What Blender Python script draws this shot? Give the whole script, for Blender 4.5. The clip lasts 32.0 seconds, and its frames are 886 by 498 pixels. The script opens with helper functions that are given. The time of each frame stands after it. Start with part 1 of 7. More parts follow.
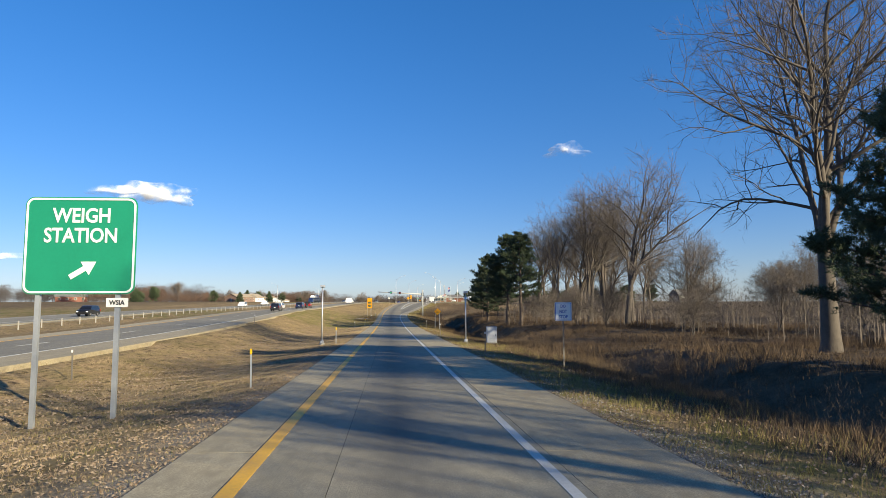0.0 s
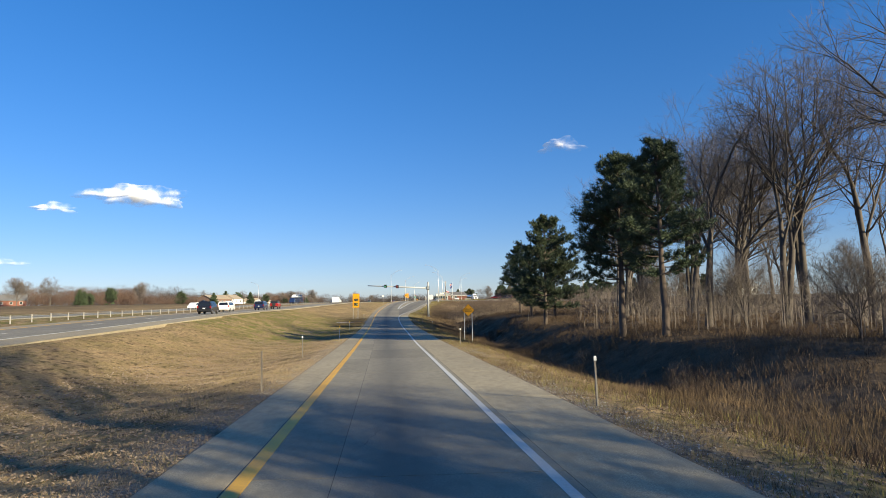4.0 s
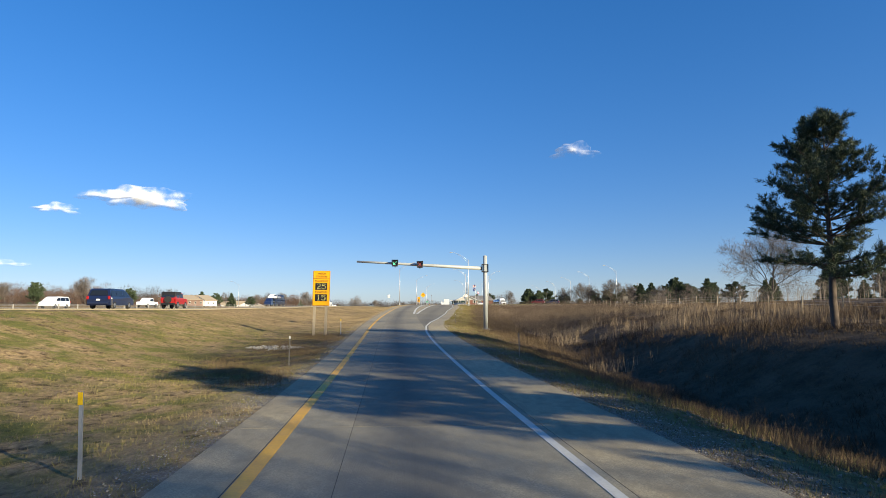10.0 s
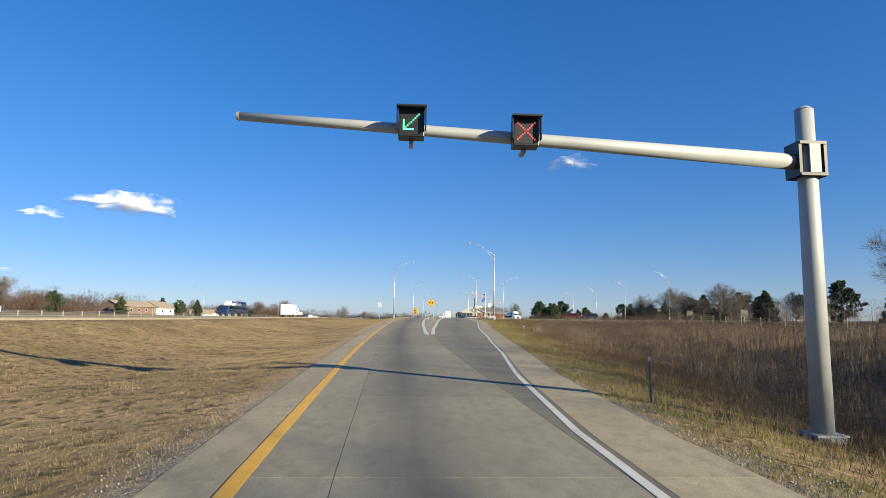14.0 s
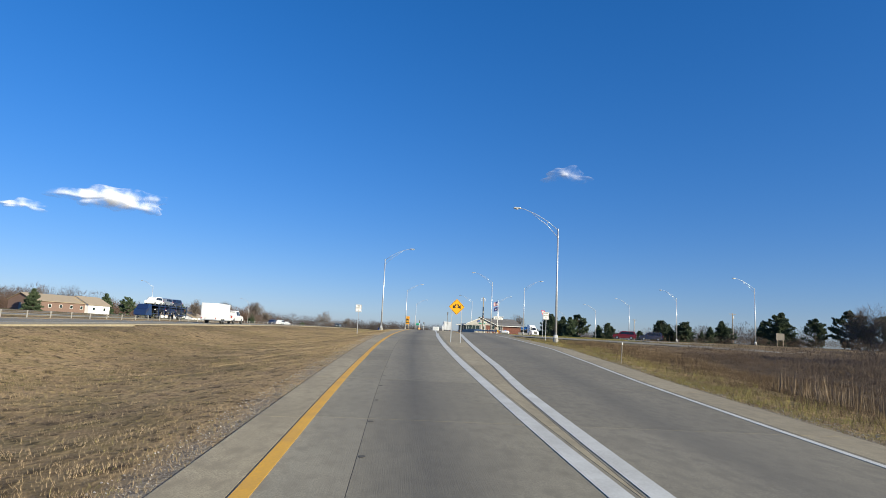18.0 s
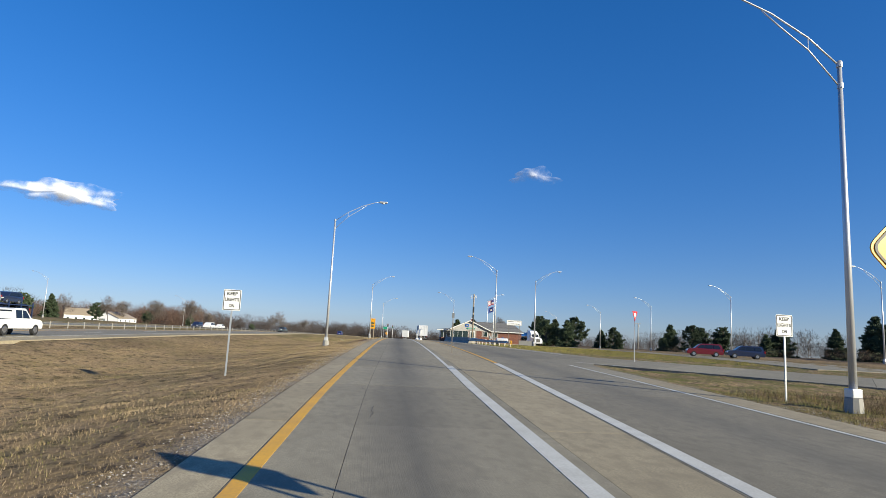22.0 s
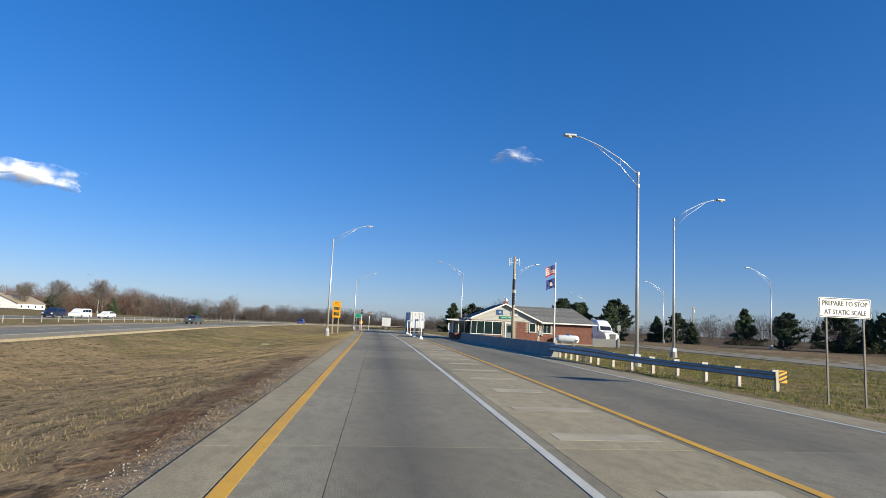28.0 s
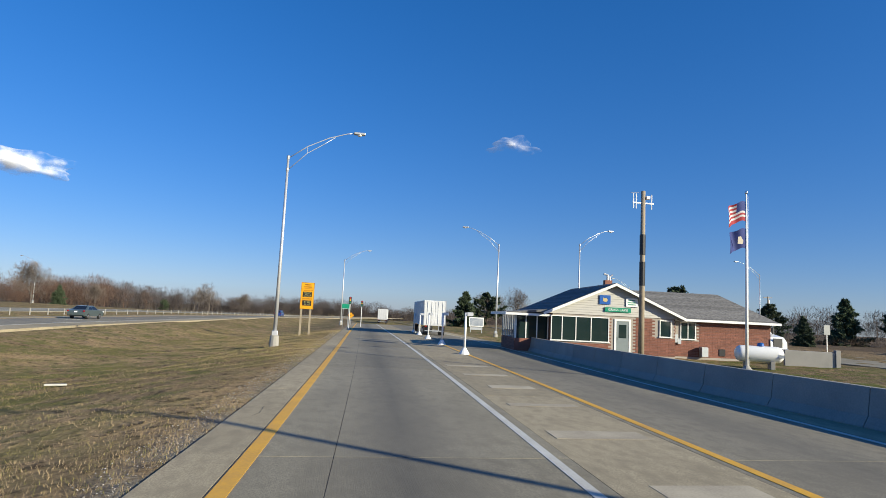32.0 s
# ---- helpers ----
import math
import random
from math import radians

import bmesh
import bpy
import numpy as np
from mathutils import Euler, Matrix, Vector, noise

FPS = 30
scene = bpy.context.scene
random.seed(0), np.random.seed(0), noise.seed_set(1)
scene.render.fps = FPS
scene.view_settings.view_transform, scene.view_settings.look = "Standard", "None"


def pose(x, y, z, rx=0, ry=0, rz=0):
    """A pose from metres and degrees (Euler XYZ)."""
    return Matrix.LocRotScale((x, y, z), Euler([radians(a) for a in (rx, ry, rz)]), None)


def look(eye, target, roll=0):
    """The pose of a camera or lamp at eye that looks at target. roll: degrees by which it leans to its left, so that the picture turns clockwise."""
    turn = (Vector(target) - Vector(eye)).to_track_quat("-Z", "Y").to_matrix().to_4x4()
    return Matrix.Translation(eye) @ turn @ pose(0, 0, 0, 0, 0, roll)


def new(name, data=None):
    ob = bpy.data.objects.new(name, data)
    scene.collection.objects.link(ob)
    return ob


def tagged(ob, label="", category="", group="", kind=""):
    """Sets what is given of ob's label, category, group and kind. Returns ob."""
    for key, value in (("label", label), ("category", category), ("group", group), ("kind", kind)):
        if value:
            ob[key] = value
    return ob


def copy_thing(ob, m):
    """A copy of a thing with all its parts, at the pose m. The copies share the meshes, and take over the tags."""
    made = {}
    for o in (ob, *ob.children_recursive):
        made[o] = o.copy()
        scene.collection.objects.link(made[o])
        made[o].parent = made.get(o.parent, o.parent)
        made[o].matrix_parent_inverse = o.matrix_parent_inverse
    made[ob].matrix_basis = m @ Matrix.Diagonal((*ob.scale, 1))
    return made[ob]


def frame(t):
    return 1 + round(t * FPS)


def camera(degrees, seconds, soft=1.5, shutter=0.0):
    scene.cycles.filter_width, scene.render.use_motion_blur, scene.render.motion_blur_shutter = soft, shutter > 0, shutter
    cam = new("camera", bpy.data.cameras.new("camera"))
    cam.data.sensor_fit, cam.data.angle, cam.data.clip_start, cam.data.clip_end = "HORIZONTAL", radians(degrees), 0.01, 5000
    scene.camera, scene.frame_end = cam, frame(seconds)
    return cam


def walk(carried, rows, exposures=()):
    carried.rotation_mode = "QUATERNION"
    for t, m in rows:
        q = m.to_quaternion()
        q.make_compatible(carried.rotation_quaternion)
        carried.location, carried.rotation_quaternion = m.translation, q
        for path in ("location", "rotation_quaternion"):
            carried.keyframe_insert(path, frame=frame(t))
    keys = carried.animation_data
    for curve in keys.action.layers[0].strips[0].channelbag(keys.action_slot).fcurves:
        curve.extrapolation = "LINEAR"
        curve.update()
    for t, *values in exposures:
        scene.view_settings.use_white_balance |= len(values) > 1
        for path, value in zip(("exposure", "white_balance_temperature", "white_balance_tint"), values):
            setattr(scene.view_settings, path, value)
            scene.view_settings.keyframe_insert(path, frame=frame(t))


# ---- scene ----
cam = camera(72.0, 32.0, 0.8)
PATH = [
    (0, 5.462, -42.400, 1.911, 94.96, 0.17, -2.05),
    (0.5, 5.163, -36.529, 1.808, 94.64, 0.80, -2.21),
    (1, 4.864, -30.657, 1.707, 94.61, 0.86, -2.29),
    (1.5, 4.566, -24.785, 1.606, 94.59, 0.78, -2.29),
    (2, 4.268, -18.911, 1.506, 94.67, 0.57, -2.30),
    (2.5, 3.970, -13.035, 1.406, 94.56, 0.45, -2.29),
    (3, 3.671, -7.156, 1.305, 94.55, 0.41, -2.32),
    (3.5, 3.372, -1.274, 1.203, 94.70, 0.96, -2.37),
    (4, 3.073, 4.611, 1.100, 94.94, 1.10, -2.58),
    (4.5, 2.772, 10.502, 0.994, 95.05, 1.19, -2.70),
    (5, 2.470, 16.402, 0.885, 95.09, 1.19, -2.57),
    (5.5, 2.166, 22.317, 0.773, 95.13, 1.19, -2.44),
    (6, 1.860, 28.252, 0.658, 95.17, 1.20, -2.31),
    (6.5, 1.550, 34.214, 0.541, 95.21, 1.20, -2.18),
    (7, 1.236, 40.206, 0.427, 95.24, 1.21, -2.13),
    (7.5, 0.915, 46.235, 0.315, 95.22, 0.99, -2.04),
    (8, 0.587, 52.306, 0.210, 95.26, 0.81, -2.07),
    (8.5, 0.251, 58.423, 0.113, 95.43, 0.15, -2.05),
    (9, -0.094, 64.577, 0.028, 95.61, 0.06, -2.05),
    (9.5, -0.445, 70.762, -0.043, 95.65, 0.36, -1.99),
    (10, -0.800, 76.967, -0.097, 95.73, 0.20, -2.09),
    (10.5, -1.154, 83.185, -0.131, 95.85, 0.04, -2.24),
    (11, -1.503, 89.405, -0.142, 96.02, -0.19, -2.40),
    (11.5, -1.845, 95.620, -0.127, 96.27, -0.57, -2.53),
    (12, -2.175, 101.820, -0.083, 96.48, -0.46, -2.63),
    (12.5, -2.492, 107.998, -0.012, 96.58, -0.68, -2.81),
    (13, -2.795, 114.154, 0.082, 96.67, -0.76, -2.82),
    (13.5, -3.084, 120.291, 0.192, 96.87, -0.41, -2.89),
    (14, -3.359, 126.408, 0.315, 96.95, -0.75, -2.96),
    (14.5, -3.621, 132.508, 0.443, 97.02, -1.09, -3.02),
    (15, -3.869, 138.592, 0.571, 97.10, -1.43, -3.08),
    (15.5, -4.104, 144.662, 0.696, 97.18, -1.78, -3.14),
    (16, -4.321, 150.720, 0.818, 97.32, -1.96, -3.28),
    (16.5, -4.518, 156.765, 0.940, 97.52, -2.10, -3.41),
    (17, -4.689, 162.793, 1.066, 97.72, -2.35, -3.60),
    (17.5, -4.829, 168.796, 1.200, 97.81, -2.37, -3.89),
    (18, -4.935, 174.770, 1.343, 97.90, -2.76, -4.23),
    (18.5, -5.002, 180.706, 1.501, 98.02, -2.74, -4.58),
    (19, -5.028, 186.598, 1.672, 98.02, -2.84, -5.06),
    (19.5, -5.014, 192.441, 1.855, 98.04, -2.81, -5.54),
    (20, -4.963, 198.227, 2.043, 98.05, -2.95, -5.91),
    (20.5, -4.875, 203.951, 2.232, 98.12, -2.54, -6.30),
    (21, -4.752, 209.615, 2.419, 98.19, -2.48, -6.70),
    (21.5, -4.598, 215.221, 2.600, 98.15, -2.65, -7.08),
    (22, -4.412, 220.771, 2.770, 98.19, -2.96, -7.51),
    (22.5, -4.197, 226.268, 2.929, 98.13, -2.51, -7.83),
    (23, -3.959, 231.715, 3.076, 98.06, -2.52, -8.16),
    (23.5, -3.703, 237.113, 3.212, 97.92, -2.58, -8.47),
    (24, -3.434, 242.467, 3.337, 97.83, -2.76, -8.80),
    (24.5, -3.157, 247.777, 3.452, 97.76, -2.77, -9.08),
    (25, -2.876, 253.044, 3.556, 97.58, -2.78, -9.34),
    (25.5, -2.595, 258.269, 3.652, 97.52, -3.08, -9.54),
    (26, -2.320, 263.452, 3.739, 97.40, -2.98, -9.57),
    (26.5, -2.049, 268.591, 3.816, 97.28, -2.87, -9.60),
    (27, -1.782, 273.689, 3.886, 97.15, -2.76, -9.63),
    (27.5, -1.517, 278.745, 3.946, 97.03, -2.66, -9.66),
    (28, -1.253, 283.758, 3.999, 96.86, -2.68, -9.62),
    (28.5, -0.988, 288.730, 4.043, 96.78, -2.82, -9.66),
    (29, -0.720, 293.666, 4.079, 96.70, -2.79, -9.72),
    (29.5, -0.449, 298.571, 4.107, 96.58, -2.85, -9.80),
    (30, -0.172, 303.449, 4.126, 96.47, -2.86, -9.87),
    (30.5, 0.109, 308.306, 4.139, 96.40, -2.98, -9.96),
    (31, 0.393, 313.147, 4.145, 96.28, -3.07, -10.02),
    (31.5, 0.678, 317.978, 4.146, 96.14, -2.93, -10.05),
    (32, 0.962, 322.804, 4.143, 96.08, -2.81, -10.16),
]
walk(cam, [(t, pose(*p)) for t, *p in PATH], [(0, 0.95, 7350, 9.5), (13, 0.92, 7350, 9.5), (15.5, 0.66, 6560, 9.5), (32, 0.64, 6560, 9.5)])

# world, sun, exposure
SUN_AZ, SUN_EL = 131.0, 19.5
world = bpy.data.worlds.new("sky")
scene.world = world
world.use_nodes = True
wn = world.node_tree.nodes
sky = wn.new("ShaderNodeTexSky")
sky.sky_type, sky.sun_disc = "NISHITA", False
sky.sun_elevation, sky.sun_rotation = radians(SUN_EL), radians(SUN_AZ)
sky.air_density, sky.dust_density, sky.ozone_density = 0.97, 0.3, 5.4
# a second sky with its sun overhead evens out the brightening towards the horizon, and leaves the turn from bright to deep blue across the view
noon = wn.new("ShaderNodeTexSky")
noon.sky_type, noon.sun_disc = "NISHITA", False
noon.sun_elevation = radians(90)
noon.air_density, noon.dust_density, noon.ozone_density = 0.97, 0.3, 5.4
even = wn.new("ShaderNodeGamma")
even.inputs["Gamma"].default_value = 0.315
world.node_tree.links.new(noon.outputs[0], even.inputs["Color"])
level = wn.new("ShaderNodeMix")
level.data_type, level.blend_type = "RGBA", "DIVIDE"
level.inputs["Factor"].default_value = 1.0
soft_sky = wn.new("ShaderNodeGamma")
soft_sky.inputs["Gamma"].default_value = 0.87
world.node_tree.links.new(sky.outputs[0], soft_sky.inputs["Color"])
world.node_tree.links.new(soft_sky.outputs[0], level.inputs["A"])
world.node_tree.links.new(even.outputs[0], level.inputs["B"])
blue = wn.new("ShaderNodeHueSaturation")
blue.inputs["Saturation"].default_value = 1.51
blue.inputs["Hue"].default_value = 0.508
world.node_tree.links.new(level.outputs["Result"], blue.inputs["Color"])
clear = wn.new("ShaderNodeMix")
clear.data_type, clear.blend_type = "RGBA", "MULTIPLY"
clear.inputs["Factor"].default_value = 1.0
clear.inputs["B"].default_value = (0.98, 1.03, 1.34, 1)
world.node_tree.links.new(blue.outputs[0], clear.inputs["A"])
world.node_tree.links.new(clear.outputs["Result"], wn["Background"].inputs["Color"])
wn["Background"].inputs["Strength"].default_value = 0.139
sun_data = bpy.data.lights.new("sun", "SUN")
sun_data.energy, sun_data.angle, sun_data.color = 5.0, radians(0.53), (1.0, 0.93, 0.72)
sun = new("sun", sun_data)
sd = Vector((math.sin(radians(SUN_AZ)) * math.cos(radians(SUN_EL)), math.cos(radians(SUN_AZ)) * math.cos(radians(SUN_EL)), math.sin(radians(SUN_EL))))
sun.matrix_basis = look(sd * 100, (0, 0, 0))

# ---- plan: the ramp's line, profile and edges along y ----
KY = np.arange(-20.0, 421.0, 40.0)
KX = np.array([4.32, 2.29, 0.16, -2.08, -3.92, -5.0, -4.44, -2.5, -0.37, 1.94, 3.92, 5.83])
KZ = np.array([-0.68, -1.39, -2.12, -2.31, -1.61, -0.73, 0.54, 1.47, 1.9, 1.9, 1.72, 1.39])


def bend(v):
    n, h = len(v), 40.0
    a, r = np.eye(n), np.zeros(n)
    for i in range(1, n - 1):
        a[i, i - 1:i + 2] = h, 4 * h, h
        r[i] = 6 * (v[i + 1] - 2 * v[i] + v[i - 1]) / h
    return np.linalg.solve(a, r)


def spline(v, m, y):
    y = np.asarray(y, float)
    i = np.clip(((y + 20) // 40).astype(int), 0, len(v) - 2)
    b = np.clip((y - KY[i]) / 40, -2.0, 3.0)
    a = 1 - b
    cub = a * v[i] + b * v[i + 1] + ((a ** 3 - a) * m[i] + (b ** 3 - b) * m[i + 1]) * 1600 / 6
    lo, hi = (v[1] - v[0]) / 40 - m[1] * 40 / 6, (v[-1] - v[-2]) / 40 + m[-2] * 40 / 6
    return np.where(y < -20, v[0] + lo * (y + 20), np.where(y > 420, v[-1] + hi * (y - 420), cub))


MX, MZ = bend(KX), bend(KZ)


def cx(y):
    return spline(KX, MX, y)


def zr(y):
    return spline(KZ, MZ, np.clip(y, -70, 470))


def knots(y, *pairs):
    ys, vs = zip(*pairs)
    return np.interp(y, ys, vs)


def u_yellow(y):
    return knots(y, (-60, -2.0), (15, -1.93), (50, -1.97), (62, -1.99), (75, -1.90), (100, -1.80), (122, -1.79), (135, -1.85), (160, -1.79), (174, -1.70), (185, -1.64), (205, -1.62), (240, -1.81), (292, -1.69), (302, -1.62))


def u_left(y):
    return u_yellow(y) - knots(y, (-60, 1.25), (60, 1.25), (90, 1.05), (400, 1.0))


def u_white(y):
    return knots(y, (-60, 2.3), (15, 2.25), (50, 2.45), (75, 2.8), (100, 2.9), (118, 2.95), (128, 3.1), (138, 3.6), (148, 4.6), (159, 6.1), (181, 8.4), (198, 9.5), (207, 10.3),
                 (221, 11.3), (243, 11.2), (258, 11.1), (272, 16.5), (281, 14.7), (293, 12.6), (304, 11.5), (315, 11.0), (345, 10.6), (420, 10.9), (460, 11.5))


def u_right(y):
    return u_white(y) + knots(y, (-60, 2.15), (60, 2.15), (125, 1.95), (150, 1.5), (460, 1.5))


def u_gore_l(y):
    return knots(y, (181, 3.0), (196, 3.0), (225, 2.85), (242, 2.8), (252, 2.9), (294, 3.05), (400, 3.07))


U_GORE_L = 3.05


def u_gore_r(y):
    return knots(y, (181, 3.6), (195, 4.15), (203, 4.6), (217, 5.0), (240, 5.65), (258, 6.2), (292, 6.38), (315, 6.2), (360, 6.05), (460, 6.3))


def xe(y):
    """The near edge line of the highway."""
    return knots(y, (-400, -30), (-120, -17), (-40, -14), (-10, -15), (15, -17), (45, -19.5), (85, -23.5), (120, -26.5), (145, -27.7), (200, -29), (240, -29), (300, -27), (380, -23),
                 (440, -18.5), (520, -11), (640, 5), (800, 30), (1300, 130))


def zh(y):
    return knots(y, (-60, -0.7), (10, -0.7), (45, -0.4), (85, 0.0), (145, 0.15), (200, 0.6), (240, 1.05), (300, 1.5), (380, 1.7), (470, 1.4), (600, 0.0), (1300, -6))


def zfar(y):
    return knots(y, (-200, -0.5), (0, -0.4), (120, -0.2), (230, 1.4), (420, 1.6), (520, 1.2), (800, -3), (1300, -9), (3000, -12))


RIGHT = {  # depth of the land beside the ramp's right edge, by distance from it
    -90: ((0, -.012), (2, -.2), (5, -.5), (8, -1.3), (9.5, -1.5), (12.5, .1), (20, .2), (60, .3)),
    -9: ((0, -.012), (2, -.2), (5, -.5), (8, -1.2), (9.5, -1.4), (12.5, .0), (20, .1), (60, .3)),
    3: ((0, -.012), (2, -.2), (6, -.45), (14, -.35), (30, -.2), (60, 0.3)),
    22: ((0, -.012), (2.2, -.25), (5, -.8), (8, -1.0), (12, -.2), (18, .4), (40, .5)),
    38: ((0, -.012), (2.2, -.25), (4, -.8), (6.5, -1.9), (8, -2.2), (10, -1.3), (12.5, .2), (16, .6), (40, .6)),
    104: ((0, -.012), (2.2, -.25), (4.5, -.9), (8, -2.1), (10, -2.2), (12, -1.2), (14.5, .6), (18, 1.1), (24, 1.3), (50, 2.2)),
    145: ((0, -.012), (2, -.2), (5, -.6), (10, -1.3), (13, -1.2), (16, .0), (22, .8), (30, 1.6), (50, 2.6)),
    200: ((0, -.012), (2, -.15), (6, -.4), (14, -.7), (24, -.1), (40, 1.0), (70, 1.6)),
    245: ((0, -.012), (2, -.1), (10, -.1), (30, .0), (80, .3)),
}


def gz(x, y):
    """Height of the land."""
    x, y = np.asarray(x, float), np.asarray(y, float)
    c, r = cx(np.clip(y, -200, 480)), zr(y)
    u = x - c
    ul, ur = u_left(y), u_right(y)
    ya = sorted(RIGHT)
    d = u - ur
    cols = [np.interp(d, *zip(*RIGHT[k])) for k in ya]
    right = cols[0].copy()
    for k in range(len(ya) - 1):
        f = np.clip((y - ya[k]) / (ya[k + 1] - ya[k]), 0, 1)
        f = f * f * (3 - 2 * f)
        right = np.where(y >= ya[k], cols[k] + (cols[k + 1] - cols[k]) * f, right)
    right = right + r
    far = zfar(y)
    f = np.clip((d - 60) / 140, 0, 1)
    right = right * (1 - f) + far * f
    e = xe(y) + 3.0
    w = np.maximum(c + ul - e, 3)
    s = np.clip((c + ul - x) / w, 0, 1)
    h = zh(y)
    ss = s * s * (3 - 2 * s)
    left = (r - .012) * (1 - ss) + (h - .06) * ss - np.sin(np.pi * s) ** 1.5 * knots(y, (-60, .5), (60, 1.0), (130, .7), (200, 1.0), (420, .9)) * np.clip(w / 12, 0, 1)
    v = e - x
    med = h - .06 - .45 * np.clip(1 - np.abs(v - 20) / 7, 0, 1)
    f = np.clip((v - 44) / 60, 0, 1)
    left = np.where(v > 0, np.where((v < 13) | ((v > 27) & (v < 41)), h - .3, med) * (1 - f) + (far + 1.0) * f, left)
    z = np.where(u > ur, right, np.where(u < ul, left, r - .035 - .25 * np.clip((np.minimum(u - ul, ur - u) - .9) / .8, 0, 1)))
    rough = (np.sin(x * .9 + y * .37) * np.sin(y * .71 - x * .23) + .6 * np.sin(x * 2.3 - y * 1.9)) * .05
    off = np.clip(np.minimum(np.abs(u - ul), np.abs(u - ur)) / 2.0, 0, 1) * np.where((u > ur) | ((u < ul) & (v < -1)) | (v > 43), 1, 0)
    z = z + rough * off
    # farther off the land falls and rises gently
    end = np.clip((y - 470) / 200, 0, 1)
    return np.where(y > 470, z * (1 - end) + (far - .4) * end, z)


def gzf(x, y):
    return float(gz(np.array([x]), np.array([y]))[0])


def rz(x, y):
    return float(zr(np.array([y]))[0])


# ---- mesh helpers ----
def finish(bm, smooth=False):
    me = bpy.data.meshes.new("mesh")
    bmesh.ops.recalc_face_normals(bm, faces=bm.faces)
    bm.to_mesh(me)
    bm.free()
    if smooth:
        me.shade_smooth()
    return me


def raw(verts, faces, smooth=False):
    """A mesh from arrays: vertices (n,3) and faces of equal size (m,k)."""
    v, f = np.asarray(verts, np.float32), np.asarray(faces, np.int32)
    me = bpy.data.meshes.new("mesh")
    me.vertices.add(len(v))
    me.vertices.foreach_set("co", v.ravel())
    k = f.shape[1]
    me.loops.add(f.size)
    me.loops.foreach_set("vertex_index", f.ravel())
    me.polygons.add(len(f))
    me.polygons.foreach_set("loop_start", np.arange(0, f.size, k, dtype=np.int32))
    if smooth:
        me.polygons.foreach_set("use_smooth", np.ones(len(f), bool))
    me.update(calc_edges=True)
    if not smooth:
        me.shade_flat()
    return me


def part(name, data, material, parent=None, label="", smooth=False):
    if isinstance(data, bmesh.types.BMesh):
        data = finish(data, smooth)
    ob = new(name, data)
    if material and not data.materials:
        data.materials.append(material)
    if parent:
        ob.parent = parent
    if label:
        ob["label"] = label
    return ob


def thing(name, label, category, m=None, group="", kind=""):
    ob = new(name)
    ob.empty_display_size = 0.2
    if m is not None:
        ob.matrix_basis = m
    return tagged(ob, label, category, group, kind)


def place(ob, m):
    ob.matrix_basis = m
    return ob


def box(bm, x0, y0, z0, x1, y1, z1, bevel=0.0, taper=0.0):
    vs = []
    for z, k in ((z0, 0.0), (z1, taper)):
        for x, y in ((x0 + k, y0 + k), (x1 - k, y0 + k), (x1 - k, y1 - k), (x0 + k, y1 - k)):
            vs.append(bm.verts.new((x, y, z)))
    fs = [bm.faces.new([vs[i] for i in q]) for q in ((3, 2, 1, 0), (4, 5, 6, 7), (0, 1, 5, 4), (1, 2, 6, 5), (2, 3, 7, 6), (3, 0, 4, 7))]
    if bevel:
        es = list({e for f in fs for e in f.edges})
        bmesh.ops.bevel(bm, geom=es, offset=bevel, segments=2, affect="EDGES", profile=0.5)
    return bm


def boxes(*bs, bevel=0.0):
    bm = bmesh.new()
    for b in bs:
        box(bm, *b, bevel=bevel)
    return bm


def tube(bm, pts, radii, sides=8, cap=True):
    """A tapered pipe through points."""
    pts = [Vector(p) for p in pts]
    if not hasattr(radii, "__len__"):
        radii = [radii] * len(pts)
    rings, side = [], None
    for i, p in enumerate(pts):
        t = (pts[min(i + 1, len(pts) - 1)] - pts[max(i - 1, 0)]).normalized()
        if side is None:
            side = t.orthogonal().normalized()
        side = (side - t * side.dot(t)).normalized()
        up = t.cross(side)
        rings.append([bm.verts.new(p + (side * math.cos(a) + up * math.sin(a)) * radii[i]) for a in (2 * math.pi * k / sides for k in range(sides))])
    for a, b in zip(rings, rings[1:]):
        for k in range(sides):
            bm.faces.new((a[k], a[(k + 1) % sides], b[(k + 1) % sides], b[k]))
    if cap:
        bm.faces.new(rings[0][::-1])
        bm.faces.new(rings[-1])
    return bm


def tubes(*lines, sides=8):
    bm = bmesh.new()
    for pts, radii in lines:
        tube(bm, pts, radii, sides)
    return bm


def plate(points, depth, bevel=0.0):
    """A flat piece in the xz plane, its front at y = 0 facing -y, depth behind."""
    bm = bmesh.new()
    f = bm.faces.new([bm.verts.new((x, 0, z)) for x, z in points])
    r = bmesh.ops.extrude_face_region(bm, geom=[f])
    bmesh.ops.translate(bm, verts=[v for v in r["geom"] if isinstance(v, bmesh.types.BMVert)], vec=(0, depth, 0))
    if bevel:
        bmesh.ops.bevel(bm, geom=list(bm.edges), offset=bevel, segments=1, affect="EDGES")
    return bm


def rounded(w, h, r, n=5):
    """Outline of a rounded rectangle round the origin in xz."""
    out = []
    for sx, sz, a0 in ((1, 1, 0), (-1, 1, 90), (-1, -1, 180), (1, -1, 270)):
        for k in range(n + 1):
            a = radians(a0 + 90 * k / n)
            out.append((sx * (w / 2 - r) + r * math.cos(a), sz * (h / 2 - r) + r * math.sin(a)))
    return out


